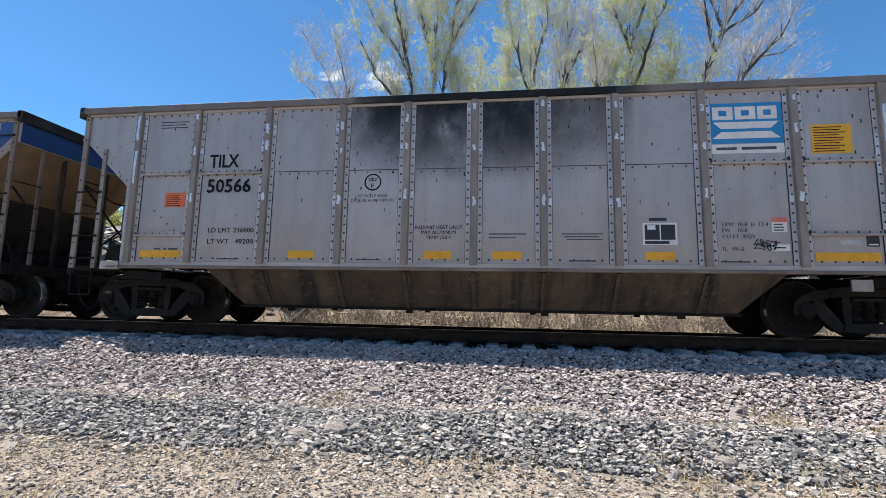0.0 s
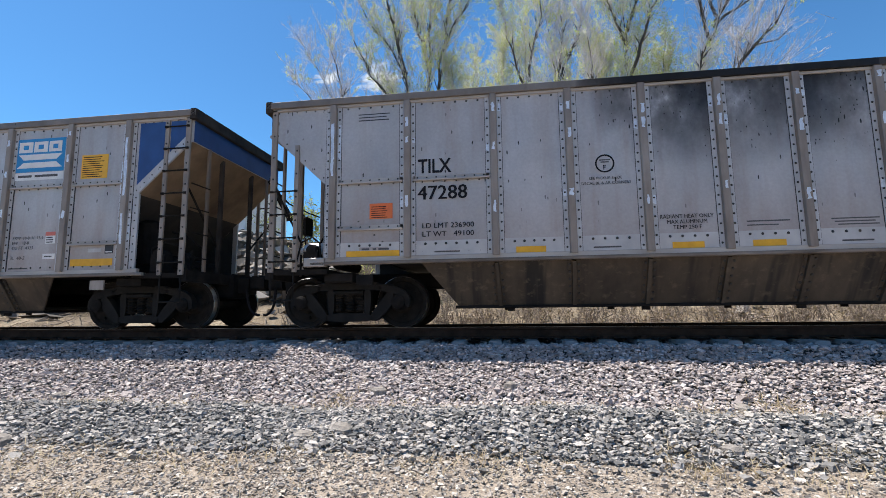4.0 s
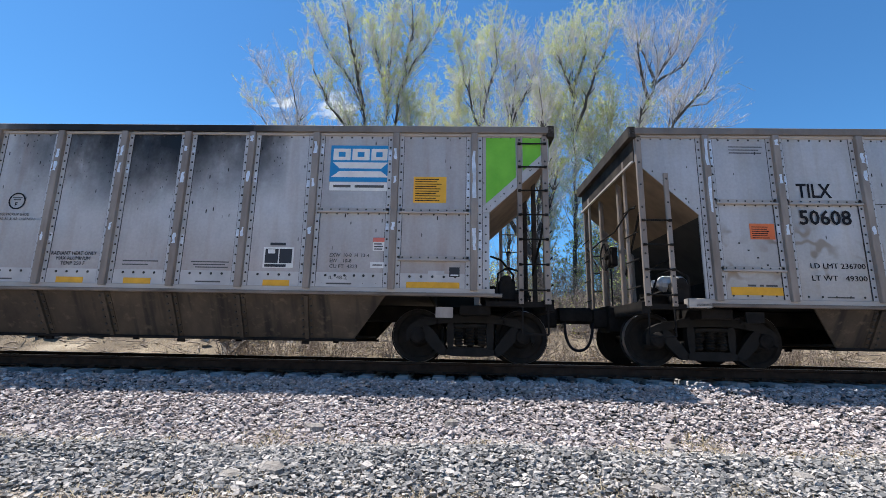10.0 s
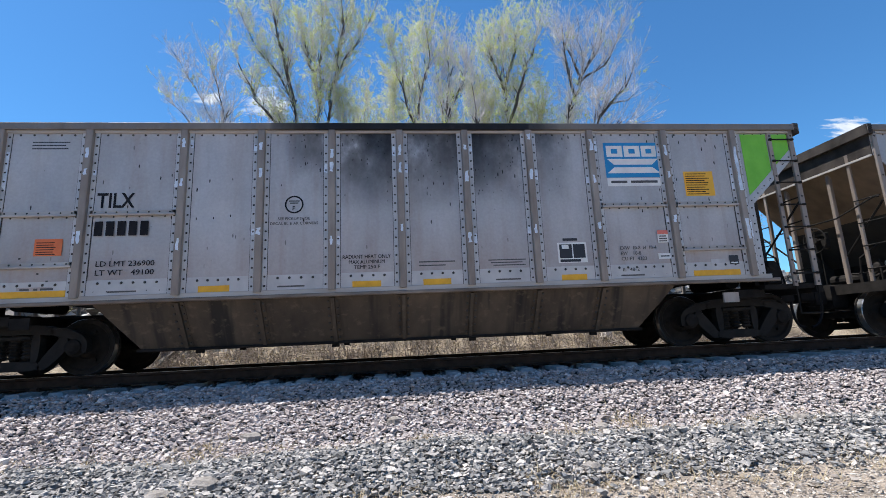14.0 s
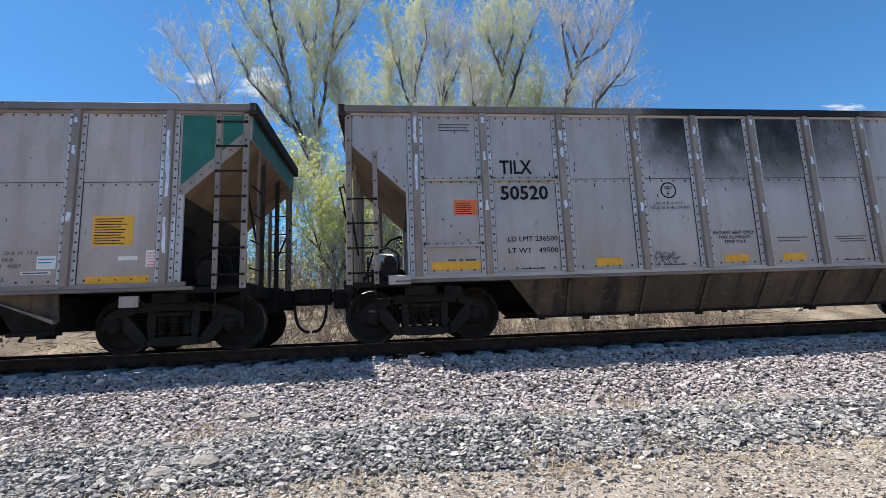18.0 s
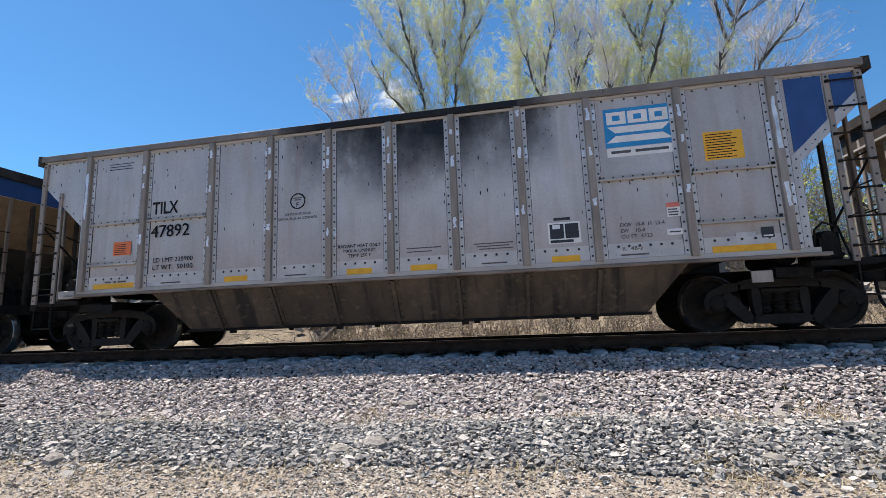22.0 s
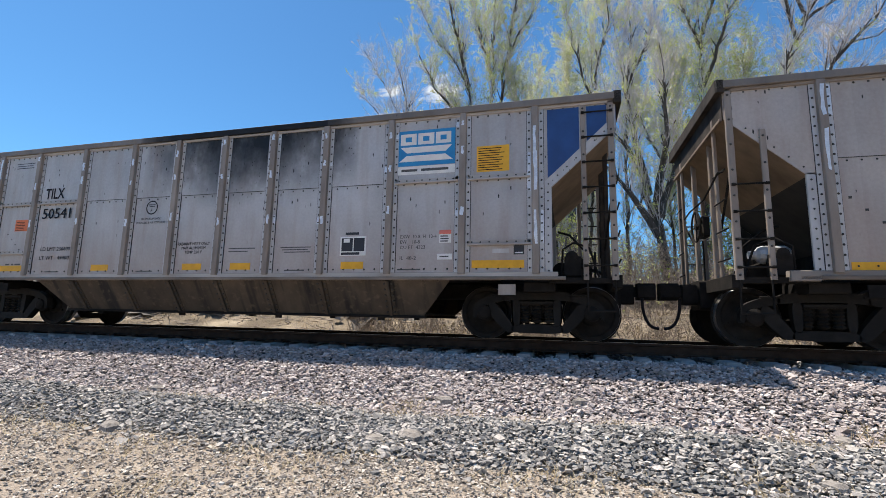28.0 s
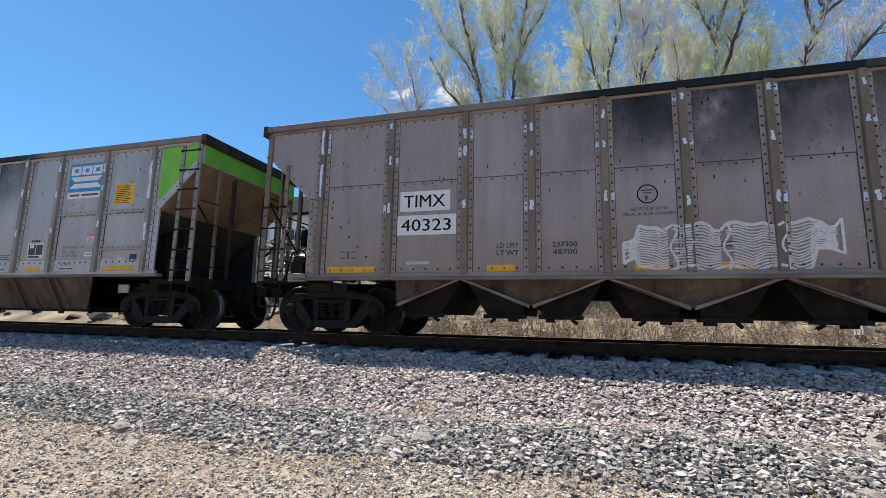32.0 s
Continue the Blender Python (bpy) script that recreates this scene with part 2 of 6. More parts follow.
def hopper_paint():
    """Rust-brown dust over dark steel, with black runs from the sill down."""
    m, n, l, b = mat("hopper_dust", 0.85)
    base = ramp(n, l, noise_node(n, l, 1.6, 6, (1, 1, 0.5)), [(0.3, (0.036, 0.027, 0.019)), (0.52, (0.072, 0.054, 0.037)), (0.74, (0.115, 0.088, 0.060))])
    runs = ramp(n, l, noise_node(n, l, 2.4, 3, (1.3, 0.2, 0.10), shift=(3, 0, 1)), [(0.53, (0, 0, 0)), (0.66, (0.9, 0.9, 0.9))])
    base = mix(n, l, runs, base, (0.012, 0.011, 0.010))
    mud = ramp(n, l, noise_node(n, l, 7.0, 5, (1, 1, 1.4), shift=(9, 0, 4)), [(0.56, (0, 0, 0)), (0.70, (0.55, 0.55, 0.55))])
    l.new(mix(n, l, mud, base, (0.15, 0.115, 0.075)), b.inputs["Base Color"])
    bump(n, l, b, noise_node(n, l, 9, 5), 0.3, 0.012)
    return m


HOPPER = hopper_paint()
SLOPE = simple("slope_rust", (0.13, 0.092, 0.060), (0.30, 0.215, 0.14), 1.4, 0.85, 0.0, (1, 1, 0.6))
END_BEAM = simple("end_beam_dark", (0.024, 0.021, 0.019), (0.065, 0.055, 0.048), 3.0, 0.85, gloss=0.1)
BLACK = simple("underframe_black", (0.008, 0.0075, 0.007), (0.026, 0.023, 0.021), 4.0, 0.85, gloss=0.12)
CAST = simple("cast_side_frame", (0.007, 0.0065, 0.006), (0.019, 0.017, 0.015), 5.0, 0.75, gloss=0.25)
WHEEL = simple("wheel_steel", (0.010, 0.009, 0.008), (0.030, 0.026, 0.022), 5.0, 0.8, gloss=0.15)
TREAD = simple("tread_steel", (0.30, 0.29, 0.28), (0.5, 0.49, 0.48), 9.0, 0.3, 0.9, bmp=0)
INSIDE = simple("inside_dark", (0.02, 0.02, 0.02), (0.05, 0.045, 0.04), 2.0, 0.9)
YELLOW = simple("yellow_stripe", (0.62, 0.31, 0.012), (0.80, 0.42, 0.02), 5.0, 0.55, bmp=0)
SIGN_Y = simple("yellow_notice", (0.68, 0.36, 0.02), (0.78, 0.43, 0.032), 5.0, 0.5, bmp=0)
ORANGE = simple("orange_notice", (0.62, 0.13, 0.032), (0.72, 0.18, 0.05), 5.0, 0.5, bmp=0)
RED = simple("red_notice", (0.62, 0.14, 0.10), (0.70, 0.20, 0.15), 5.0, 0.5, bmp=0)
WHITE = simple("white_decal", (0.62, 0.62, 0.60), (0.76, 0.76, 0.74), 5.0, 0.5, bmp=0)
INK = simple("black_lettering", (0.008, 0.008, 0.010), (0.02, 0.02, 0.025), 5.0, 0.6, bmp=0, gloss=0.1)
FAINT = simple("faded_lettering", (0.05, 0.05, 0.055), (0.09, 0.088, 0.085), 8.0, 0.6, bmp=0)
SIGN_B = simple("blue_sign", (0.012, 0.20, 0.46), (0.02, 0.26, 0.54), 4.0, 0.45, bmp=0)
SIGN_P = simple("pale_blue_tag", (0.22, 0.42, 0.60), (0.28, 0.48, 0.66), 4.0, 0.5, bmp=0)
NAVY = simple("navy_label", (0.010, 0.012, 0.018), (0.018, 0.021, 0.030), 4.0, 0.45, bmp=0)
GRAF = simple("white_spray", (0.55, 0.54, 0.53), (0.72, 0.71, 0.70), 14.0, 0.7, bmp=0)
FADED = simple("faded_spray", (0.36, 0.34, 0.33), (0.46, 0.44, 0.43), 14.0, 0.7, bmp=0)
PATCH = simple("blue_grey_patch", (0.14, 0.17, 0.20), (0.19, 0.22, 0.26), 3.0, 0.6, 0.1)
ENDS = {"green": simple("green_end", (0.13, 0.42, 0.02), (0.20, 0.55, 0.04), 2.5, 0.5),
        "blue": simple("blue_end", (0.010, 0.045, 0.165), (0.016, 0.07, 0.235), 2.5, 0.5),
        "teal": simple("teal_end", (0.008, 0.10, 0.075), (0.015, 0.15, 0.11), 2.5, 0.5),
        "grey": PATCH}
RAIL = simple("rail_rust", (0.022, 0.014, 0.010), (0.055, 0.036, 0.025), 6.0, 0.85, gloss=0.15)
CONCRETE = simple("tie_concrete", (0.24, 0.235, 0.23), (0.40, 0.39, 0.38), 8.0, 0.9)


# ---- mesh building ----
class Mesh:
    """A plain list of corners and faces, with a material slot for each face."""

    def __init__(self):
        self.v, self.f, self.m = [], [], []

    def add(self, verts, faces, slot=0):
        k = len(self.v)
        self.v += [tuple(p) for p in verts]
        self.f += [tuple(i + k for i in f) for f in faces]
        self.m += [slot] * len(faces)
        return self

    def box(self, x0, x1, y0, y1, z0, z1, slot=0):
        v = [(x, y, z) for z in (z0, z1) for y in (y0, y1) for x in (x0, x1)]
        return self.add(v, [(0, 2, 3, 1), (4, 5, 7, 6), (0, 1, 5, 4), (2, 6, 7, 3), (0, 4, 6, 2), (1, 3, 7, 5)], slot)

    def bar(self, x0, x1, y0, y1, z0, z1, c=0.01, slot=0):
        """A box along x with chamfered long edges."""
        prof = [(y0 + c, z0), (y1 - c, z0), (y1, z0 + c), (y1, z1 - c), (y1 - c, z1), (y0 + c, z1), (y0, z1 - c), (y0, z0 + c)]
        return self.extrude([(x0, y, z) for y, z in prof], (x1 - x0, 0, 0), slot)

    def post(self, x0, x1, y0, y1, z0, z1, c=0.01, slot=0):
        """A box along z with chamfered long edges."""
        prof = [(x0 + c, y0), (x1 - c, y0), (x1, y0 + c), (x1, y1 - c), (x1 - c, y1), (x0 + c, y1), (x0, y1 - c), (x0, y0 + c)]
        return self.extrude([(x, y, z0) for x, y in prof], (0, 0, z1 - z0), slot)

    def extrude(self, loop, way, slot=0):
        """A flat loop of corners pushed along a way: a closed prism whose faces look outwards."""
        p = [Vector(q) for q in loop]
        w = Vector(way)
        nrm = Vector((0, 0, 0))
        for a, b in zip(p, p[1:] + p[:1]):
            nrm += a.cross(b)
        if nrm.dot(w) < 0:
            p.reverse()
        k = len(p)
        sides = [(i, (i + 1) % k, (i + 1) % k + k, i + k) for i in range(k)]
        return self.add(p + [q + w for q in p], sides + [tuple(range(k - 1, -1, -1)), tuple(range(k, 2 * k))], slot)

    def rod(self, a, b, r, sides=6, slot=0, r2=None):
        a, b = Vector(a), Vector(b)
        d = (b - a).normalized()
        u = d.orthogonal().normalized()
        w = d.cross(u)
        r2 = r if r2 is None else r2
        ring = [u * math.cos(2 * math.pi * i / sides) + w * math.sin(2 * math.pi * i / sides) for i in range(sides)]
        fs = [(i, (i + 1) % sides, (i + 1) % sides + sides, i + sides) for i in range(sides)]
        return self.add([a + q * r for q in ring] + [b + q * r2 for q in ring], fs + [tuple(range(sides - 1, -1, -1)), tuple(range(sides, 2 * sides))], slot)

    def pipe(self, pts, r, sides=6, slot=0):
        for a, b in zip(pts, pts[1:]):
            self.rod(a, b, r, sides, slot)
        return self

    def tube(self, pts, r, sides=8, slot=0):
        """One bent tube through the points."""
        p = [Vector(q) for q in pts]
        rings = []
        for i, q in enumerate(p):
            d = (p[min(i + 1, len(p) - 1)] - p[max(i - 1, 0)]).normalized()
            u = d.cross(Vector((0, 1, 0))).normalized()
            w = d.cross(u)
            rings += [q + (u * math.cos(2 * math.pi * k / sides) + w * math.sin(2 * math.pi * k / sides)) * r for k in range(sides)]
        fs = [(j * sides + i, j * sides + (i + 1) % sides, (j + 1) * sides + (i + 1) % sides, (j + 1) * sides + i) for j in range(len(p) - 1) for i in range(sides)]
        return self.add(rings, fs + [tuple(range(sides - 1, -1, -1)), tuple(range((len(p) - 1) * sides, len(p) * sides))], slot)

    def lathe(self, prof, n=28, slot=0, centre=(0, 0, 0), slots=None):
        """A profile of (radius, y) turned round the y axis."""
        k, cx, cy, cz = len(self.v), *centre
        for r, y in prof:
            self.v += [(cx + r * math.cos(2 * math.pi * i / n), cy + y, cz + r * math.sin(2 * math.pi * i / n)) for i in range(n)]
        for j in range(len(prof) - 1):
            for i in range(n):
                a, b = k + j * n + i, k + j * n + (i + 1) % n
                self.f.append((a, a + n, b + n, b))
                self.m.append(slots[j] if slots else slot)
        return self

    def rivets(self, spots, y, r=0.017, slot=0, h=0.012, out=-1):
        for x, z in spots:
            ring = [(x + r * math.cos(a), y, z + r * math.sin(a)) for a in (0.3, 1.35, 2.4, 3.44, 4.49, 5.54)]
            top = [(x + 0.5 * (p[0] - x), y + out * h, z + 0.5 * (p[2] - z)) for p in ring]
            fs = [(i, (i + 1) % 6, (i + 1) % 6 + 6, i + 6) for i in range(6)] + [tuple(range(6, 12))]
            if out > 0:
                fs = [tuple(reversed(f)) for f in fs]
            self.add(ring + top, fs, slot)
        return self

    def data(self, name, mats):
        me = bpy.data.meshes.new(name)
        me.from_pydata(self.v, [], self.f)
        for m in mats:
            me.materials.append(m)
        me.polygons.foreach_set("material_index", self.m)
        me.update()
        return me


MASSES = ("stem_tangle", "foliage", "crown", "branchwork", "leaves", "graffiti", "fine_print")


def part(name, mesh, mats, parent, label="", m=None):
    mats = mats if isinstance(mats, (list, tuple)) else [mats]
    ob = new(name, mesh.data(name, mats) if isinstance(mesh, Mesh) else mesh)
    ob.parent = parent
    if m is not None:
        ob.matrix_basis = m
    return tagged(ob, label=label, kind="stuff" if name in MASSES else "")


def span(a, b, step):
    k = max(1, round((b - a) / step))
    return [a + (b - a) * i / k for i in range(k + 1)]


TEXTS = {}


def cast_letters(strings):
    """Flat lettering as meshes, made in one go before the scene fills."""
    made = []
    for text, bold in strings:
        if "M" in text or "4" in text:
            bold = 0.0
        cu = bpy.data.curves.new("lettering", "FONT")
        cu.body, cu.size, cu.offset, cu.extrude, cu.resolution_u = text, 1.0, bold, 0.0, 2
        ob = bpy.data.objects.new("lettering", cu)
        scene.collection.objects.link(ob)
        made.append((text, ob))
    graph = bpy.context.evaluated_depsgraph_get()
    for (text, bold), (_, ob) in zip(strings, made):
        me = bpy.data.meshes.new_from_object(ob.evaluated_get(graph))
        if "M" in text or "4" in text:
            v, f = [tuple(p.co) for p in me.vertices], [tuple(p.vertices) for p in me.polygons]
            both_v, both_f = [], []
            for i, dx in enumerate((-0.9, 0.9)):
                both_f += [tuple(k + len(both_v) for k in q) for q in f]
                both_v += [(x + dx * bold, y, z + 0.001 * i) for x, y, z in v]
            me = bpy.data.meshes.new("lettering")
            me.from_pydata(both_v, [], both_f)
        TEXTS[text, bold] = me
    bpy.data.batch_remove([ob for _, ob in made])


def letters(text, height, bold, width=None):
    """A copy of cast lettering at a height and width, lower left corner at the origin, facing -y."""
    me = TEXTS[text, bold].copy()
    xs = [v.co.x for v in me.vertices]
    s = height / 0.69
    q = width / (max(xs) - min(xs)) if width else s
    me.transform(Matrix(((q, 0, 0, -min(xs) * q), (0, 0, -1, 0), (0, s, 0, 0), (0, 0, 0, 1))))
    return me


def write(text, x, z, height, parent, m=None, width=None, bold=0.012, y=-1.609, name="lettering", label=""):
    me = letters(text, height, bold, width)
    me.materials.clear()
    me.materials.append(m or INK)
    return part(name, me, None, parent, label, Matrix.Translation((x, y, z)))


def plate(name, x0, x1, z0, z1, m, parent, y=-1.603, label="", thick=0.004, bars=None, ink=None):
    """A thin plate or decal on the side, with lines of unreadable writing as bars (x0, x1, z, height)."""
    me, ink_m = Mesh().box(x0, x1, y - thick, y, z0, z1), Mesh()
    for a, b, z, h in bars or ():
        (ink_m if len(bars) > 2 else me).box(a, b, y - thick - 0.002, y - thick, z, z + h, 0 if len(bars) > 2 else 1)
    ob = part(name, me, [m, ink or INK], parent, label)
    if ink_m.v:
        part("fine_print", ink_m, [ink or INK], ob)
    return ob


# ---- hopper cars ----
# posts of the newer cars, of the plain cars and of the older banded cars
POSTS_A = [-6.24, -5.06, -3.68, -2.30, -1.14, 0.01, 1.14, 2.29, 3.60, 4.93, 6.16]
POSTS_B = [-6.16, -4.77, -3.40, -2.28, -1.15, -0.01, 1.13, 2.26, 3.39, 4.78, 6.18]
POSTS_C = [-6.26, -4.95, -3.49, -2.27, -1.12, 0.02, 1.15, 2.29, 3.42, 4.81, 6.16]
HALF = 7.515
WHEEL_R = 0.462
FLIP = Matrix.Rotation(math.pi, 4, "Z")


def both(name, mesh, mats, parent, label=""):
    """A part on the near side, and the same part on the far side of a car."""
    me = mesh.data(name, mats if isinstance(mats, (list, tuple)) else [mats])
    return part(name, me, None, parent, label), part(name, me, None, parent, label, FLIP)


def worn(loop):
    """The loop with its corners cut off twice over, as on a casting."""
    for _ in range(2):
        p = [Vector(q) for q in loop]
        loop = [v for a, b in zip(p, p[1:] + p[:1]) for v in (a.lerp(b, 0.2), a.lerp(b, 0.8))]
    return loop


def bogie(car, x):
    truck = part("truck", Mesh().bar(-0.22, 0.22, -1.0, 1.0, 0.42, 0.66, 0.04).bar(-0.12, 0.12, -0.5, 0.5, 0.66, 0.92, 0.032), BLACK, car, "black cast steel truck", pose(x, 0, 0))
    for s in (-1, 1):
        y0, y1 = (-1.09, -0.95) if s < 0 else (0.95, 1.09)
        me = Mesh()
        w = (0, y1 - y0, 0)
        me.extrude(worn([(-0.60, y0, 0.655), (-0.56, y0, 0.80), (-0.30, y0, 0.835), (0.30, y0, 0.835), (0.56, y0, 0.80), (0.60, y0, 0.655), (0.30, y0, 0.685), (-0.30, y0, 0.685)]), w)
        for q in (-1, 1):
            me.extrude(worn([(q * 0.55, y0, 0.66), (q * 0.55, y0, 0.80), (q * 0.84, y0, 0.735), (q * 1.02, y0, 0.655), (q * 1.10, y0, 0.54), (q * 1.10, y0, 0.37), (q * 1.03, y0, 0.37), (q * 1.00, y0, 0.55), (q * 0.80, y0, 0.61)]), w)
            me.extrude(worn([(q * 0.70, y0, 0.635), (q * 0.82, y0, 0.61), (q * 0.79, y0, 0.40), (q * 0.52, y0, 0.13), (q * 0.40, y0, 0.13), (q * 0.40, y0, 0.25)]), w)
            me.extrude(worn([(q * 0.28, y0, 0.24), (q * 0.39, y0, 0.24), (q * 0.41, y0, 0.69), (q * 0.27, y0, 0.69)]), w)
            me.bar(*sorted((q * 0.50, q * 0.82)), y0 - 0.012 if s < 0 else y1 - 0.012, y0 + 0.012 if s < 0 else y1 + 0.012, 0.745, 0.775, 0.006)
        me.extrude(worn([(-0.45, y0, 0.12), (0.45, y0, 0.12), (0.40, y0, 0.27), (-0.40, y0, 0.27)]), w)
        me.bar(-0.27, 0.27, y0 - 0.03, y1 + 0.03, 0.60, 0.67, 0.02)
        part("side_frame", me, CAST, truck)
        for q in (-0.2, 0.0, 0.2):
            prof = [(0.04, 0.0)] + [(0.09 if i % 2 else 0.06, 0.01 + i * 0.028) for i in range(13)] + [(0.04, 0.36)]
            sp = Mesh().lathe(prof, 8)
            sp.v = [(q + vx, (y0 + y1) / 2 + vz, 0.29 + vy) for vx, vy, vz in sp.v]
            part("spring", sp, WHEEL, truck)
        for q in (-1, 1):
            cap = Mesh().lathe([(0.0, s * 0.09), (0.07, s * 0.085), (0.12, s * 0.06), (0.13, 0.0), (0.16, -s * 0.02)], 14, 0, (q * 0.9, s * 1.06, WHEEL_R))
            part("bearing_cap", cap, BLACK, truck)
    for q in (-1, 1):
        ws = Mesh().rod((0, -1.02, 0), (0, 1.02, 0), 0.08, 10, 1)
        for s in (-1, 1):
            prof = [(0.1, s * 0.70), (0.11, s * 0.81), (0.16, s * 0.80), (0.20, s * 0.745), (0.36, s * 0.765), (0.385, s * 0.80), (0.455, s * 0.805), (WHEEL_R, s * 0.795), (WHEEL_R + 0.004, s * 0.70), (WHEEL_R + 0.03, s * 0.69), (WHEEL_R + 0.03, s * 0.67), (0.385, s * 0.67), (0.36, s * 0.70), (0.1, s * 0.70)]
            prof = prof if s > 0 else prof[::-1]
            slots = [1] * 13
            for j in ((6, 7) if s > 0 else (5, 6)):
                slots[j] = 0
            ws.lathe(prof, 30, 1, (0, 0, 0), slots)
            for j in range(3):
                a = 2.1 * j
                ws.rod((0.27 * math.cos(a), s * 0.76, 0.27 * math.sin(a)), (0.27 * math.cos(a), s * 0.79, 0.27 * math.sin(a)), 0.03, 8, 1)
        part("wheelset", ws, [TREAD, WHEEL], truck, "dark steel wheelset with bright worn treads", pose(q * 0.9, 0, WHEEL_R))
    for q in (-0.57, 0.57):
        part("brake_beam", Mesh().bar(q - 0.05, q + 0.05, -0.72, 0.72, 0.36, 0.46, 0.02), BLACK, truck)
    return truck


def hopper_car(kind, sheet, sill_z, straps, band):
    """One bare hopper car round x = 0, rails at z = 0, without its lettering. Its meshes are shared by all cars of the kind."""
    rng = random.Random(len(kind) + int(sill_z * 100))
    posts = POSTS_C if band else POSTS_A if straps else POSTS_B
    light, ridge_m = (FLANGE, POST) if straps or kind == "split" else (FLANGE_B, POST_B)
    car = new("hopper_car")
    zs, zc, joint, low_strap = sill_z + 0.12, 3.89, (2.50 if band else 2.72), (1.69 if band else 1.59)
    for i, (a, b) in enumerate(zip(posts, posts[1:])):
        x0, x1 = a + 0.05, b - 0.05
        strapped = straps and i in (0, 1, 8, 9)
        if band and not strapped:
            one = Mesh().box(x0, x1, -1.600, -1.57, zs, zc)
            one.rivets([(x, zc - 0.06) for x in span(x0 + 0.2, x1 - 0.2, 0.19)], -1.600, 0.018, 1)
            both("side_panel", one, [sheet, RIVET], car)
        else:
            up = Mesh().box(x0, x1, -1.602, -1.58, joint, zc)
            up.rivets([(x, zc - 0.06) for x in span(x0 + 0.2, x1 - 0.2, 0.19)], -1.602, 0.019, 1)
            both("upper_panel", up, [sheet, RIVET], car)
            lo = Mesh().box(x0, x1, -1.592, -1.57, zs, joint)
            lo.box(x0 + 0.06, x1 - 0.06, -1.6035, -1.590, joint - 0.007, joint + 0.002, 1)
            lo.rivets([(x, joint - 0.045) for x in span(x0 + 0.2, x1 - 0.2, 0.19)], -1.592, 0.016, 1)
            lo.rivets([(x, zs + 0.07) for x in span(x0 + 0.2, x1 - 0.2, 0.2)], -1.592, 0.019, 1)
            both("lower_panel", lo, [sheet, RIVET], car)
        if strapped:
            for z in ((joint, low_strap) if i in (0, 9) else (joint,)):
                st = Mesh().bar(x0 + 0.05, x1 - 0.03, -1.655, -1.60, z - 0.035, z - 0.002, 0.006)
                st.box(x0 + 0.05, x1 - 0.03, -1.612, -1.60, z - 0.002, z + 0.055)
                st.rivets([(x, z + 0.026) for x in span(x0 + 0.12, x1 - 0.12, 0.15)], -1.612, 0.015, 1)
                both("side_strap", st, [SILL, RIVET], car)
        if band:
            bd = Mesh().box(x0 + 0.08, x1 - 0.08, -1.604, -1.590, zs + 0.005, zs + 0.25)
            bd.rivets([(x, zs + 0.20) for x in span(x0 + 0.25, x1 - 0.25, 0.17)], -1.604, 0.023, 1)
            both("lower_band", bd, [BAND, RIVET], car)
    for k, a in enumerate(posts):
        p = Mesh()
        for s in (-1, 1):
            p.box(a + s * 0.09 - 0.045, a + s * 0.09 + 0.045, -1.612, -1.600, zs, zc - 0.01, 1)
            # thin dark strip drawn in place of the shadow gap beside the flange
            p.box(a + s * 0.139 - 0.004, a + s * 0.139 + 0.004, -1.6045, -1.588, zs, zc - 0.02, 2)
            p.rivets([(a + s * 0.10, z) for z in span(zs + 0.08, zc - 0.1, 0.145)], -1.612, 0.0185, 2)
        prof = [(a - 0.065, -1.600), (a - 0.055, -1.668), (a - 0.045, -1.675), (a + 0.045, -1.675), (a + 0.055, -1.668), (a + 0.065, -1.600)]
        p.extrude([(x, y, zs - 0.02) for x, y in prof], (0, 0, zc - zs + 0.03), 0)
        for j in range(3 if k not in (0,) else 2):
            z = (3.74, 3.22, 2.25)[j] + rng.uniform(-0.2, 0.1)
            h = rng.uniform(0.09, 0.20) if k not in (0, 10) else rng.uniform(0.3, 0.7)
            w = rng.uniform(0.030, 0.044)
            dx = rng.uniform(-0.003, 0.003)
            left = [(a + dx - w * rng.uniform(0.3, 1.0), -1.674, z - h * q / 4 + rng.uniform(-0.012, 0.012)) for q in range(5)]
            right = [(a + dx + w * rng.uniform(0.3, 1.0), -1.674, z - h * q / 4 + rng.uniform(-0.012, 0.012)) for q in range(5)]
            p.extrude(left + right[::-1], (0, -0.003, 0), 3)
            if (k + j) % 3 != 1:
                q0, q1 = (a - 0.132, a - 0.075) if (k + j) % 2 else (a + 0.078, a + 0.130)
                p.extrude([(q0, -1.612, z - h * 0.9), (q1, -1.612, z - h), (q1, -1.612, z - 0.01), (q0 + 0.012, -1.612, z)], (0, -0.002, 0), 3)
        both("side_post", p, [ridge_m, light, RIVET, BRIGHT], car)
    ch = Mesh().bar(-HALF, HALF, -1.68, -1.56, zc + 0.015, 4.02, 0.004)
    ch.bar(-HALF + 0.02, HALF - 0.02, -1.635, -1.585, zc - 0.03, zc + 0.015, 0.006, 1)
    both("top_chord", ch, [CHORD, SILL if straps else SILL_B], car)
    si = Mesh().bar(-6.62, 6.62, -1.66, -1.54, sill_z, sill_z + 0.055, 0.008).bar(-6.5, 6.5, -1.625, -1.56, sill_z + 0.05, zs + 0.01, 0.006, 1)
    both("side_sill", si, [LEDGE, SILL if straps else SILL_B], car)
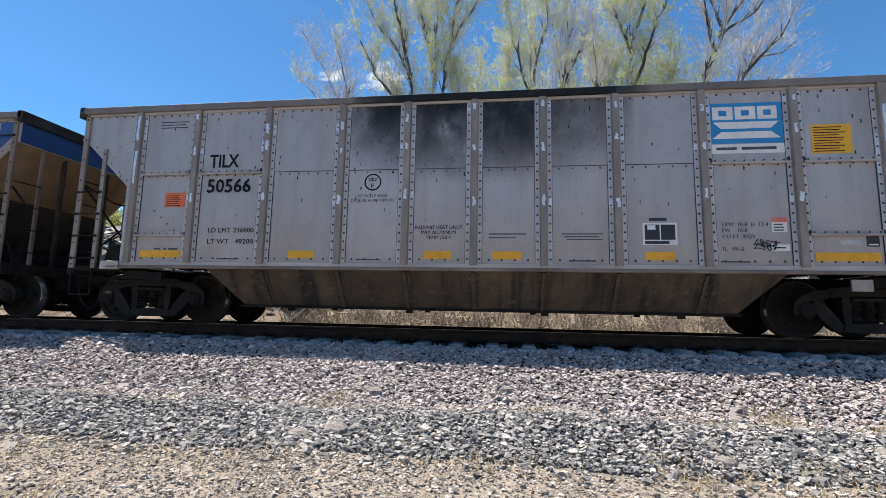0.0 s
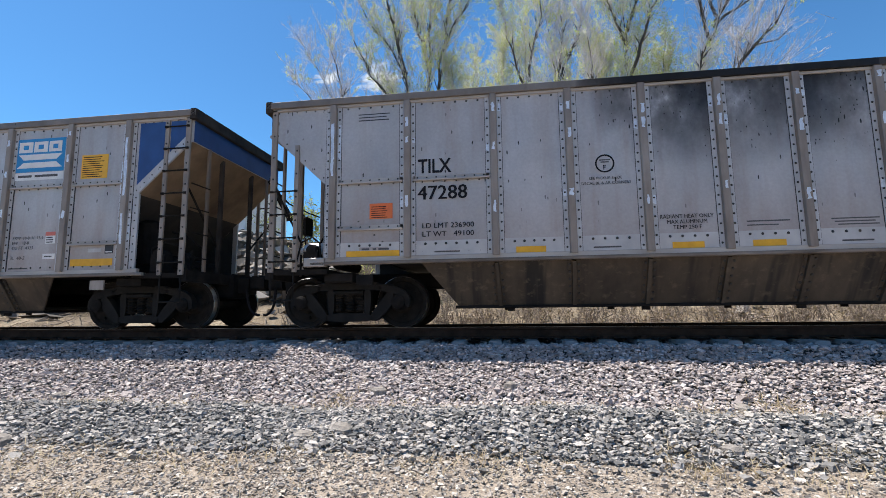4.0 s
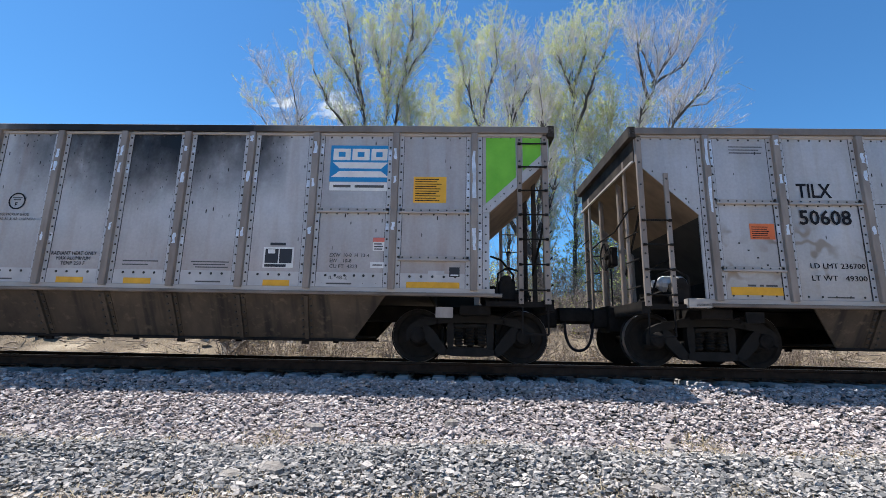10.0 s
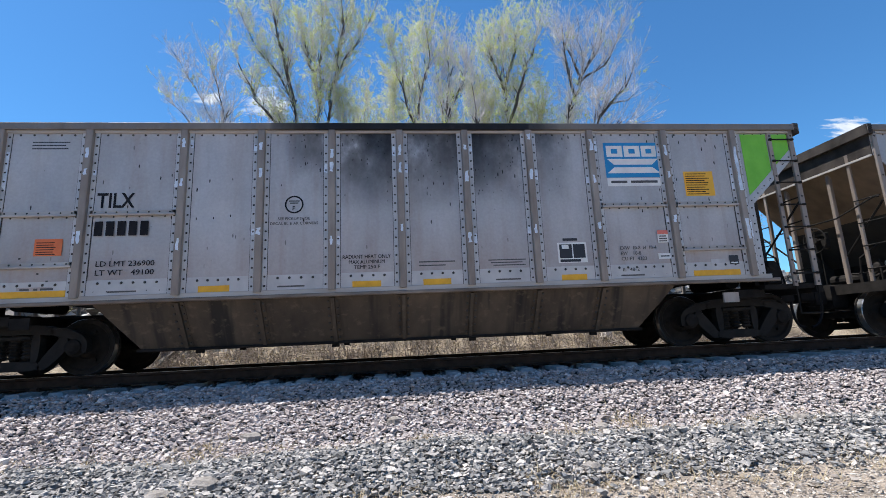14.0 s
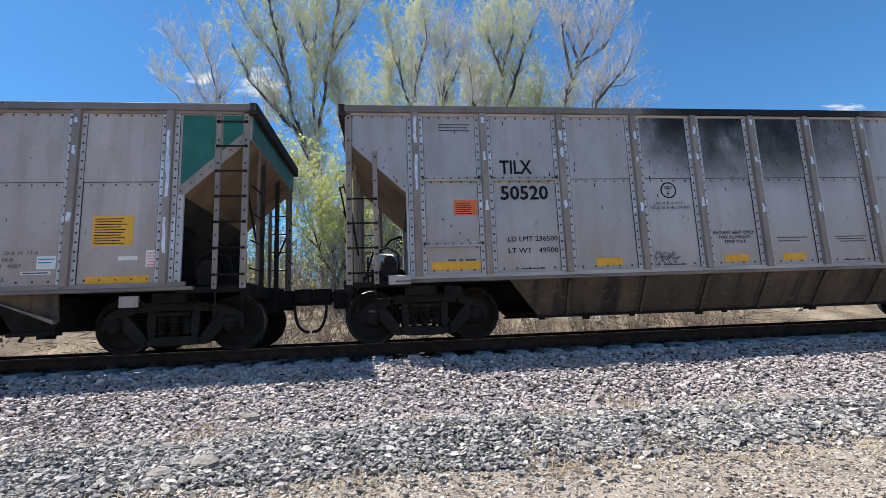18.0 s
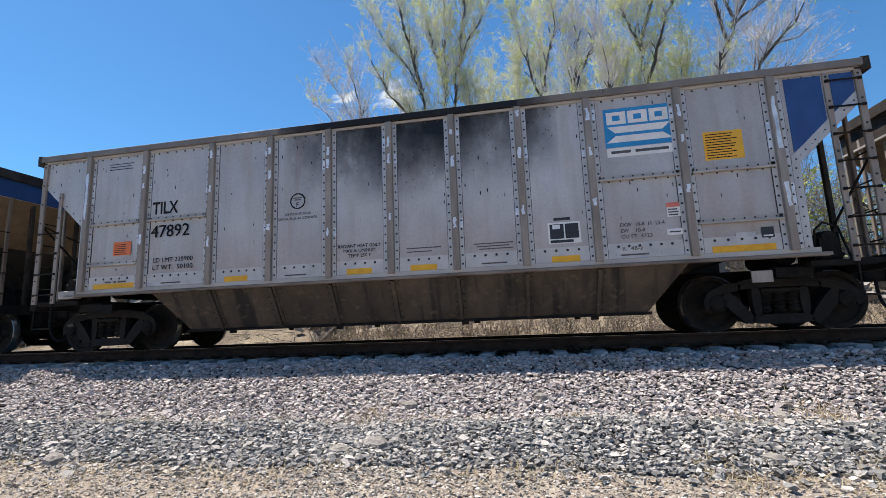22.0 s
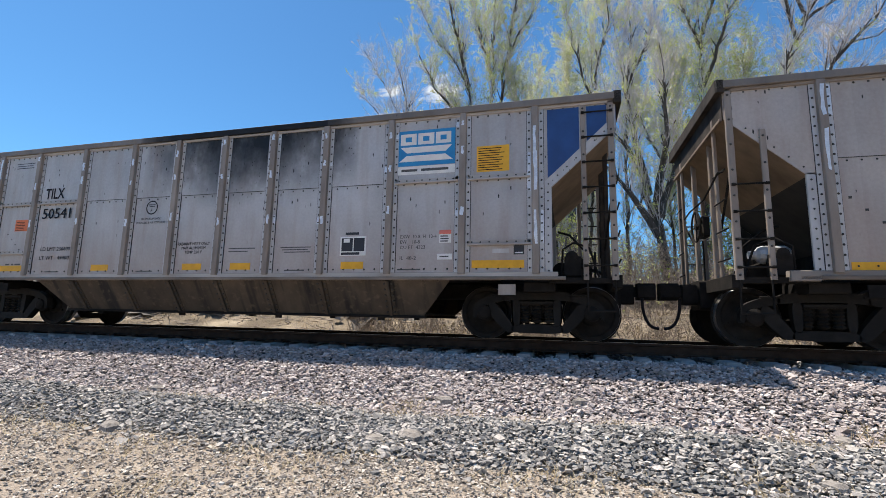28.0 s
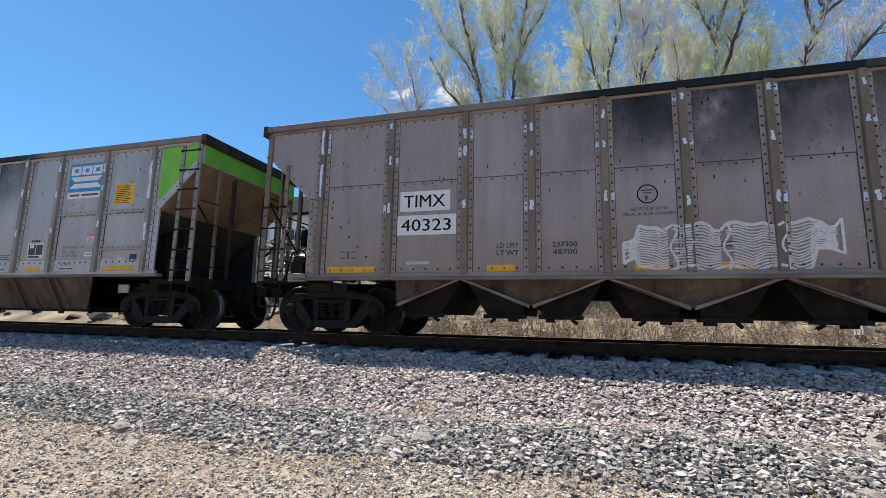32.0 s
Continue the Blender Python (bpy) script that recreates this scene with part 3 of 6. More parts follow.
    # bottom hoppers
    if straps:
        n = Mesh()
        n.add([(-4.72, -1.56, sill_z), (4.72, -1.56, sill_z), (4.15, -1.17, 0.37), (-4.15, -1.17, 0.37),
               (-4.72, -1.53, sill_z), (4.72, -1.53, sill_z), (4.15, -1.14, 0.37), (-4.15, -1.14, 0.37)],
              [(0, 3, 2, 1), (4, 5, 6, 7), (3, 7, 6, 2), (0, 4, 7, 3), (1, 2, 6, 5)])
        both("hopper_side", n, HOPPER, car)
        for a in posts[2:9]:
            r = Mesh()
            tilt = -0.05 * (a / 4)
            dy, dz = 0.39, sill_z - 0.37
            for s in (-0.07, 0.0, 0.07):
                wd, pr = (0.03, 0.05) if s == 0 else (0.03, 0.014)
                q = [(a + s - wd, -1.56, sill_z), (a + s + wd, -1.56, sill_z), (a + s + wd + tilt, -1.56 + dy, 0.38), (a + s - wd + tilt, -1.56 + dy, 0.38)]
                r.extrude(q, (0, -pr * 0.84, -pr * 0.53), 0)
                if s:
                    for i in range(6):
                        u = 0.08 + i * 0.16
                        x, y, z = a + s + tilt * u, -1.56 + dy * u - 0.012, sill_z - dz * u - 0.01
                        r.rod((x, y, z), (x, y - 0.014, z - 0.009), 0.021, 6, 1)
            both("hopper_rib", r, [HOPPER, RIVET], car)
        lip = Mesh().bar(-4.2, 4.2, -1.22, -1.10, 0.33, 0.38, 0.01)
        for a in (-3.3, -1.15, 1.15, 3.3):
            lip.box(a - 0.03, a + 0.09, -1.17, -1.12, 0.28, 0.34)
        both("door_edge", lip, BLACK, car)
        part("hopper_floor", Mesh().box(-4.15, 4.15, -1.12, 1.12, 0.40, 0.44), BLACK, car)
    else:
        for k, c in enumerate((-4.64, -2.32, 0.0, 2.32, 4.64)):
            l0, r0 = (c, c + 1.16) if k == 0 else (c - 1.16, c) if k == 4 else (c - 1.16, c + 1.16)
            tri = [(l0, -1.52, sill_z), (r0, -1.52, sill_z), (c + (0.06 if k < 4 else 0), -1.46, 0.56), (c - (0.06 if k else 0), -1.46, 0.56)]
            both("hopper_side", Mesh().extrude(tri, (0, 0.03, 0)), HOPPER, car)
            fl = Mesh()
            if k < 4:
                fl.extrude([(r0, -1.60, sill_z), (r0 - 0.10, -1.60, sill_z), (c + 0.03, -1.54, 0.53), (c + 0.03, -1.54, 0.59)], (0, 0.09, 0))
            if k:
                fl.extrude([(l0, -1.60, sill_z), (l0 + 0.10, -1.60, sill_z), (c - 0.03, -1.54, 0.53), (c - 0.03, -1.54, 0.59)], (0, 0.09, 0))
            fl.rivets([(c, 0.66), (c - 0.3 * (k > 0), 0.78), (c + 0.3 * (k < 4), 0.78), (c, 0.9)], -1.52, 0.02, 1)
            both("hopper_flange", fl, [LEDGE, RIVET], car)
            chute = Mesh()
            for q in (-1, 1):
                if (k == 0 and q < 0) or (k == 4 and q > 0):
                    continue
                chute.extrude([(c + q * 1.1, -1.3, sill_z - 0.03), (c + q * 0.75, -1.3, 0.42), (c + q * 0.15, -1.3, 0.42), (c + q * 0.1, -1.3, sill_z - 0.03)], (0, 2.6, 0))
                chute.bar(c + q * 0.45 - 0.35, c + q * 0.45 + 0.35, -1.36, -1.2, 0.36, 0.43, 0.01)
                chute.rod((c + q * 0.62, -1.26, 0.36), (c + q * 0.70, -1.2, 0.30), 0.03, 6)
                chute.box(c + q * 0.3 - 0.09, c + q * 0.3 + 0.05, -1.32, -1.1, 0.31, 0.38)
            part("discharge_chute", chute, BLACK, car, "black bottom discharge chute")
    part("centre_sill", Mesh().bar(-7.3, 7.3, -0.2, 0.2, 0.72, 1.02, 0.02), BLACK, car)
    inner = Mesh()
    inner.box(-5.4, 5.4, -1.5, 1.5, sill_z + 0.06, sill_z + 0.10)
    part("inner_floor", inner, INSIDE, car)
    # ends
    for s in (-1, 1):
        X = lambda v: s * v
        for y in (-1, 1):
            tri = [(X(6.30), y * 1.60, zc), (X(7.42), y * 1.60, zc), (X(7.42), y * 1.60, 3.43), (X(6.42), y * 1.60, 2.50), (X(6.30), y * 1.60, 2.50)]
            cs = Mesh().extrude(tri, (0, -y * 0.02, 0))
            cs.rivets([(X(7.36 - t), 3.47 - t * 0.93) for t in span(0.05, 0.92, 0.16)] + [(X(x), zc - 0.05) for x in span(6.45, 7.3, 0.17)], y * 1.60, 0.015, 1, out=y)
            part("corner_sheet", cs, [sheet, RIVET], car)
            cp = Mesh().post(*sorted((X(7.31), X(7.41))), *sorted((y * 1.585, y * 1.635)), 0.98, zc, 0.008)
            cp.rivets([(X(7.36), z) for z in span(1.05, 3.8, 0.42)], y * 1.635, 0.02, 1, out=y)
            part("corner_post", cp, [ridge_m, RIVET], car)
            short = s < 0 or kind in ("patch", "low")
            top = 3.22 if short else 3.9
            ls = Mesh().post(*sorted((X(6.89), X(6.97))), *sorted((y * 1.585, y * 1.63)), 0.98, top, 0.008)
            ls.rivets([(X(6.93), z) for z in span(1.05, top - 0.1, 0.42)], y * 1.63, 0.02, 1, out=y)
            part("ladder_stile", ls, [ridge_m, RIVET], car)
            for z in ((1.16, 1.57, 1.98, 2.39) if s < 0 else (1.57, 1.98, 2.39, 3.55) if short else (1.2, 1.62, 2.04, 2.46, 2.88, 3.30, 3.72)):
                part("ladder_rung", Mesh().rod((X(6.91), y * 1.65, z), (X(7.38), y * 1.65, z), 0.014, 6).box(*sorted((X(6.90), X(6.95))), *sorted((y * 1.63, y * 1.66)), z - 0.02, z + 0.02).box(*sorted((X(7.34), X(7.39))), *sorted((y * 1.635, y * 1.66)), z - 0.02, z + 0.02), BLACK, car)
            jp = Mesh().post(*sorted((X(6.30), X(6.42))), *sorted((y * 1.55, y * 1.60)), sill_z, 2.52, 0.008)
            jp.rivets([(X(6.36), z) for z in span(sill_z + 0.15, 2.42, 0.145)], y * 1.60, 0.016, 1, out=y)
            part("jamb_post", jp, [light, RIVET], car)
            # stiles and posts get darker paint at the end turned from the sun
            # stiles and rungs on the end face
            part("end_stile", Mesh().post(*sorted((X(7.40), X(7.45))), *sorted((y * 1.05, y * 1.12)), 0.98, 3.45 if s > 0 else 3.62, 0.008), POST_B if s > 0 else ridge_m, car)
            for z in (1.3, 1.75, 2.2, 2.65):
                part("grab_iron", Mesh().rod((X(7.47), y * 1.08, z), (X(7.45), y * 1.58, z), 0.013, 6), BLACK, car)
            part("end_post", Mesh().post(*sorted((X(7.30), X(7.38))), *sorted((y * 0.50, y * 0.58)), 0.98, 3.43 if s > 0 else 3.55, 0.01), END_BEAM if s > 0 else ridge_m, car)
            brace = Mesh().rod((X(7.30), y * 0.54, 1.6), (X(7.38), y * 1.55, 2.55), 0.02, 6)
            part("end_brace", brace, BLACK, car)
        eb = Mesh().box(*sorted((X(7.40), X(7.44))), -1.585, 1.585, 3.43, zc)
        part("end_band", eb, END_BEAM if s < 0 else sheet, car)
        if s < 0:
            part("end_angle", Mesh().post(-7.475, -7.435, -1.585, 1.585, 3.41, 3.45, 0.004), SILL if straps else POST_B, car)
            part("end_handrail", Mesh().pipe([(-7.46, -1.56, 2.62), (-7.52, -1.5, 2.62), (-7.52, -0.7, 2.40), (-7.52, 0.2, 2.40), (-7.46, 0.9, 2.40)], 0.016, 6), BLACK, car)
        # near-black paint carries the shade on the chord's end face
        part("end_chord", Mesh().post(*sorted((X(7.40), X(7.53))), -1.68, 1.68, zc - 0.05, 4.035, 0.02), END_BEAM, car)
        top_in, bot = [(X(7.42), -1.58, 3.43), (X(7.42), 1.58, 3.43), (X(6.40), 1.58, 2.48), (X(6.40), -1.58, 2.48)], [(X(6.40), -1.58, 2.48), (X(6.40), 1.58, 2.48), (X(5.45), 0.55, 1.60), (X(5.45), -0.55, 1.60)]
        part("end_slope_sheet", Mesh().extrude(top_in, (-s * 0.025, 0, 0.025)), SLOPE, car, "tan dusty sloping end sheet")
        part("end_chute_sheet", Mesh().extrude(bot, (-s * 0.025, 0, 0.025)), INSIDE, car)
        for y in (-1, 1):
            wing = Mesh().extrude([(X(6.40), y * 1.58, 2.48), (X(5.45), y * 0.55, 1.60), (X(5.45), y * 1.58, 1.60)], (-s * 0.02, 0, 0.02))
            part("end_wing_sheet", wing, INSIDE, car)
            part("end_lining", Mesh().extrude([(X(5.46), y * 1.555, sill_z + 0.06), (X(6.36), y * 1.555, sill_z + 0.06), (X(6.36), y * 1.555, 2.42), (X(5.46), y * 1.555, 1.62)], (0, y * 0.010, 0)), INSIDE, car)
        part("end_bulkhead", Mesh().box(*sorted((X(5.40), X(5.46))), -1.57, 1.57, sill_z + 0.05, 1.66), BLACK, car)
        plat = Mesh()
        for y0, y1 in ((-1.58, -1.34), (-0.36, 0.36), (1.34, 1.58)):
            plat.box(*sorted((X(6.36), X(7.33))), y0, y1, 0.94, 1.02)
        plat.box(*sorted((X(6.36), X(6.44))), -1.34, -0.36, 0.94, 1.02).box(*sorted((X(6.36), X(6.44))), 0.36, 1.34, 0.94, 1.02)
        plat.bar(*sorted((X(7.32), X(7.46))), -1.60, 1.60, 0.86, 1.06, 0.01)
        part("end_platform", plat, BLACK, car)
        part("bolster", Mesh().bar(*sorted((X(5.95), X(6.45))), -1.45, 1.45, 0.80, 0.96, 0.02), BLACK, car)
        st = Mesh().rod((X(7.36), -1.60, 0.5), (X(7.36), -1.60, 0.98), 0.014, 6).rod((X(6.95), -1.60, 0.5), (X(6.95), -1.60, 0.98), 0.014, 6).rod((X(6.95), -1.60, 0.5), (X(7.36), -1.60, 0.5), 0.016, 6)
        part("sill_step", st, BLACK, car)
        cpl = Mesh().bar(*sorted((X(7.40), X(7.95))), -0.09, 0.09, 0.80, 0.98, 0.02).bar(*sorted((X(7.86), X(8.16))), -0.20, 0.18, 0.74, 1.04, 0.05).bar(*sorted((X(7.2), X(7.56))), -0.30, 0.30, 0.58, 1.08, 0.032).bar(*sorted((X(7.56), X(7.8))), -0.16, 0.16, 0.66, 1.02, 0.032)
        part("coupler", cpl, BLACK, car, "black steel knuckle coupler")
        loop = [(X(7.90 + 0.26 * (k / 14) ** 2.2), -0.38 + 0.05 * (k / 14), 0.76 - 0.52 * math.sin(0.5 * math.pi * k / 14)) for k in range(15)]
        hose = Mesh().tube(loop, 0.026)
        part("air_hose", hose, INK, car)
        gear = Mesh().rod((X(6.55), -0.55, 1.22), (X(6.55), 0.55, 1.22), 0.17 if s > 0 else 0.12, 12).box(*sorted((X(6.75), X(7.05))), -0.9, -0.5, 1.02, 1.28).rod((X(6.65), -0.9, 1.35), (X(7.2), -0.9, 1.15), 0.03, 6).rod((X(6.5), -1.1, 1.12), (X(6.9), -0.2, 1.3), 0.025, 6).lathe([(0.0, -0.1), (0.1, -0.09), (0.13, 0.0), (0.1, 0.09), (0.0, 0.1)], 10, 0, (X(6.8), -0.7, 1.36)).rod((X(7.1), -1.0, 1.05), (X(7.1), -1.0, 1.5), 0.02, 6)
        part("brake_gear", gear, BLACK, car)
        valve = Mesh().bar(*sorted((X(6.60), X(6.86))), -1.42, -1.18, 1.04, 1.38, 0.03).lathe([(0.0, -0.16), (0.09, -0.15), (0.11, 0.0), (0.09, 0.15), (0.0, 0.16)], 10, 0, (X(6.72), -1.28, 1.38))
        pipes = Mesh().tube([(X(6.55), -1.35, 1.05), (X(6.58), -1.38, 1.5), (X(6.75), -1.3, 1.62), (X(7.0), -1.2, 1.55), (X(7.15), -1.15, 1.06)], 0.018, 6)
        part("brake_pipe", pipes, BLACK, car)
        part("brake_pipe", Mesh().tube([(X(6.9), -0.4, 1.04), (X(6.95), -0.5, 1.6), (X(6.7), -0.7, 1.85), (X(6.5), -0.8, 1.9)], 0.02, 6), BLACK, car)
        part("brake_valve", valve, BLACK, car, "black cast brake valve")
        if s < 0:
            tank = Mesh().lathe([(0.0, -0.30), (0.06, -0.29), (0.07, -0.20), (0.12, -0.16), (0.14, -0.10), (0.14, 0.20), (0.10, 0.26), (0.0, 0.28)], 12, 0, (0, 0, 0))
            tank.v = [(X(6.78) + vy, -1.12 + vx, 1.40 + vz) for vx, vy, vz in tank.v]
            part("brake_cylinder", tank, FLANGE, car, "pale brake cylinder")
            part("sill_end_box", Mesh().bar(-6.74, -6.38, -1.66, -1.50, sill_z - 0.02, sill_z + 0.13, 0.01), SILL if straps else SILL_B, car)
        if s > 0:
            part("air_reservoir", Mesh().rod((X(6.1), -0.9, 1.25), (X(6.1), -0.9, 2.05), 0.22, 12).rod((X(6.1), -0.9, 2.05), (X(6.1), -0.9, 2.12), 0.22, 12, 0, 0.12), BLACK, car)
        else:
            rim = Mesh()
            ring = [(-7.52, -0.12 + 0.27 * math.cos(a), 2.05 + 0.27 * math.sin(a)) for a in [2 * math.pi * i / 16 for i in range(17)]]
            rim.pipe(ring, 0.016, 6)
            for i in range(0, 16, 4):
                rim.rod((-7.50, -0.12, 2.05), ring[i], 0.012, 5)
            rim.rod((-7.40, -0.12, 2.05), (-7.53, -0.12, 2.05), 0.06, 8)
            part("brake_wheel", rim, BLACK, car, "black spoked hand brake wheel")
            part("brake_box", Mesh().bar(-7.44, -7.34, -0.29, 0.05, 1.85, 2.22, 0.02), BLACK, car)
            part("brake_chain", Mesh().rod((-7.42, -0.12, 1.05), (-7.42, -0.12, 1.8), 0.015, 6), BLACK, car)
        part("defect_card_box", Mesh().box(*sorted((X(5.55), X(5.83))), -1.60, -1.57, 0.74, 0.91), FLANGE_B if s > 0 else BLACK, car)
        bogie(car, X(6.13))
    return car


def rows_of_ink(x0, x1, z0, z1, n, h, seed=1):
    r = random.Random(seed)
    return [(x0, x0 + (x1 - x0) * r.uniform(0.7, 1.0), z1 - (z1 - z0) * (i + 0.8) / n, h) for i in range(n)]


def dress_rdl(car, mark, number, limit, weight, end, band, z0):
    """Lettering, notices and the coloured end of a car with horizontal straps."""
    before = set(car.children)
    dz = -0.215 if band else 0.0
    write(mark, -4.79, 2.82 + dz, 0.235, car, width=0.57, bold=0.02)
    if number:
        write(number, -4.80, 2.36 + dz, 0.235, car, width=0.84, bold=0.02)
    else:
        bars = Mesh()
        for q in range(5):
            bars.box(-4.79 + 0.17 * q, -4.67 + 0.17 * q, -1.611, -1.608, 2.36 + dz, 2.595 + dz)
        part("lettering", bars, INK, car)
    yl = -1.606 if band else -1.597
    yt, yp = (-1.608, -1.6025) if band else (-1.597, -1.593)
    zl = (1.66, 1.52) if band else (1.63, 1.43)
    write("LD LMT " + limit, -4.72, zl[0], 0.085, car, width=0.86 if band else 0.87, y=yl)
    write("LT WT   " + weight, -4.72, zl[1], 0.085, car, width=0.86 if band else 0.87, y=yl)
    zo = 1.85 if band else 2.10
    plate("orange_notice", -5.62, -5.22, zo, zo + 0.265, ORANGE, car, y=yp, label="orange warning notice with rows of small print", bars=rows_of_ink(-5.59, -5.25, zo + 0.01, zo + 0.23, 6, 0.012, 4))
    for k in range(5):
        plate("bolt_mark", -5.83 + 0.14 * k, -5.80 + 0.14 * k, 2.02 - 0.12 * k + dz, 2.045 - 0.12 * k + dz, RIVET, car, y=-1.592)
    plate("small_print", -5.85, -5.35, 3.60, 3.72, sheet_of(car), car, bars=[(-5.83, -5.27, 3.70, 0.016), (-5.83, -5.33, 3.645, 0.016), (-5.83, -5.29, 3.59, 0.018)], ink=NAVY, thick=0.001)
    zb = 1.18
    for x0, x1 in ((-6.02, -5.10), (-3.19, -2.72), (-0.81, -0.35), (0.32, 0.78), (2.69, 3.13), (5.10, 5.97)):
        plate("yellow_stripe", x0, x1, zb, zb + 0.13, YELLOW, car, y=-1.605 if band else -1.593)
    plate("small_print", -5.8, -5.3, zb + 0.14, zb + 0.19, sheet_of(car), car, y=yp - 0.001, thick=0.001, bars=[(-5.75, -5.62, zb + 0.14, 0.032), (-5.56, -5.5, zb + 0.14, 0.032), (-5.46, -5.28, zb + 0.14, 0.032)], ink=FAINT)
    ring = Mesh()
    zg = 2.61 if band else 2.50
    for i in range(28):
        a, b = 2 * math.pi * i / 28, 2 * math.pi * (i + 1) / 28
        ring.add([(-1.73 + r * math.cos(q), yt, zg + r * math.sin(q)) for r, q in ((0.125, a), (0.15, a), (0.15, b), (0.125, b))], [(0, 1, 2, 3)])
    part("clearance_ring", ring, INK, car)
    write("F", -1.755, zg - 0.10, 0.075, car, y=yt)
    plate("small_print", -1.845, -1.615, zg, zg + 0.09, sheet_of(car), car, y=yp - 0.001, thick=0.001, bars=[(-1.815, -1.645, zg + 0.05, 0.02), (-1.795, -1.665, zg + 0.015, 0.02)], ink=FAINT)
    write("SEE PICKUP SHOE", -1.985, zg - 0.26, 0.045, car, FAINT, y=yt)
    write("DECAL BL & AR CORNERS", -2.105, zg - 0.34, 0.045, car, FAINT, y=yt, width=0.76)
    for k, s in enumerate(("RADIANT HEAT ONLY", "MAX ALUMINUM", "TEMP 250 F")):
        w = (0.78, 0.58, 0.42)[k]
        write(s, -0.575 - w / 2, 1.68 - k * 0.085, 0.06, car, y=yt, width=w)
    plate("small_print", 0.30, 0.85, 1.50, 1.62, sheet_of(car), car, y=yp - 0.001, thick=0.001, bars=[(0.26, 0.86, 1.585, 0.02), (0.26, 0.70, 1.525, 0.018)], ink=FAINT)
    plate("small_print", 1.45, 2.05, 1.48, 1.60, sheet_of(car), car, y=yp - 0.001, thick=0.001, bars=[(1.42, 2.06, 1.585, 0.018), (1.46, 2.0, 1.54, 0.018), (1.50, 2.05, 1.495, 0.018)], ink=FAINT)
    zi = 0.09 if band else 0.0
    lb = [(2.69, 2.91, 1.50 + zi, 0.24), (2.93, 3.14, 1.50 + zi, 0.24), (2.69, 3.05, 1.435 + zi, 0.045)]
    plate("inspection_label", 2.66, 3.17, 1.42 + zi, 1.77 + zi, WHITE, car, y=yp, label="white bordered label with dark blue fields", bars=lb, ink=NAVY)
    plate("label_patch", 2.73, 2.85, 1.66 + zi, 1.73 + zi, WHITE, car, y=yp - 0.0065, thick=0.002)
    plate("dark_tag", 2.76, 3.02, 1.80 + zi, 1.845 + zi, NAVY, car, y=yp)
    # blue sign with white block shapes
    plate("blue_sign", 3.725, 4.785, 3.02, 3.68, SIGN_B, car, y=-1.603, label="blue sign with white block shapes and ribbon")
    me = Mesh()
    for x, w in ((3.77, 0.30), (4.10, 0.30), (4.43, 0.28)):
        for k, (x0, x1, q0, q1) in enumerate(((0.0, 1.0, 3.57, 3.63), (0.0, 0.30, 3.42, 3.57), (0.70, 1.0, 3.42, 3.57), (0.30, 0.70, 3.42, 3.48))):
            me.box(x + w * x0, x + w * x1, -1.6095, -1.607, q0 - 0.01, q1 - 0.01)
    me.extrude([(3.77, -1.607, 3.37), (4.73, -1.607, 3.37), (4.61, -1.607, 3.26), (3.89, -1.607, 3.26)], (0, -0.0025, 0))
    me.extrude([(3.89, -1.607, 3.21), (4.61, -1.607, 3.21), (4.75, -1.607, 3.10), (3.75, -1.607, 3.10)], (0, -0.0025, 0))
    part("sign_emblem", me, WHITE, car)
    plate("sign_strip", 3.735, 4.785, 2.86, 3.01, WHITE, car, y=-1.603, bars=[(3.80, 4.10, 2.915, 0.045), (4.17, 4.67, 2.915, 0.045)], ink=FAINT)
    zy = -0.17 if band else 0.0
    plate("yellow_notice", 5.17, 5.73, 2.83 + zy, 3.29 + zy, SIGN_Y, car, y=-1.603, label="yellow notice with rows of small print", bars=rows_of_ink(5.20, 5.70, 2.85 + zy, 3.27 + zy, 10, 0.014, 7))
    for k, (s, w) in enumerate((("EXW  10-8  H  13-4", 0.66), ("EW    10-8", 0.36), ("CU FT  4323", 0.46), ("", 0), ("IL  48-2", 0.30))):
        if s:
            write(s, 3.82, 1.71 - k * 0.094, 0.06, car, FAINT, y=yt, width=w)
    zr = 0.20 if band else 0.0
    plate("red_notice", 4.53, 4.74, 1.62 + zr, 1.84 + zr, WHITE, car, y=yp, bars=rows_of_ink(4.55, 4.72, 1.63 + zr, 1.76 + zr, 3, 0.02, 3), ink=FAINT)
    plate("notice_head", 4.53, 4.74, 1.77 + zr, 1.842 + zr, RED, car, y=yp - 0.0055, thick=0.003)
    plate("white_tag", 4.50, 4.76, 1.33 + zr, 1.43 + zr, WHITE, car, y=yp, bars=[(4.54, 4.70, 1.37 + zr, 0.02)], ink=FAINT)
    plate("white_tag", 5.45, 5.72, 1.43, 1.50, FLANGE, car, y=yp)
    plate("dark_tag", 5.80, 5.97, 1.40, 1.56, NAVY, car, y=yp, bars=[(5.82, 5.95, 1.42, 0.02)], ink=WHITE)
    for x in (-1.75, 1.75, 4.0, -4.3):
        plate("small_print", x - 0.2, x + 0.2, z0 + 0.17, z0 + 0.20, sheet_of(car), car, y=-1.605 if band else -1.593, thick=0.001, bars=[(x - 0.22, x + 0.2, z0 + 0.172, 0.022)], ink=FAINT)
    if band:
        # the banded cars have other bays, and their markings sit with them
        for ob in set(car.children) - before:
            x = sum(c[0] for c in ob.bound_box) / 8 + ob.location.x
            ob.location.x += float(np.interp(x, (-5.5, -4.4, -3.0, -1.7, 0.6, 1.8, 2.9, 4.2, 5.6), (0.01, 0.02, 0.02, 0.0, 0.03, 0.03, 0.0, -0.05, -0.04)))
    coloured_end(car, end)


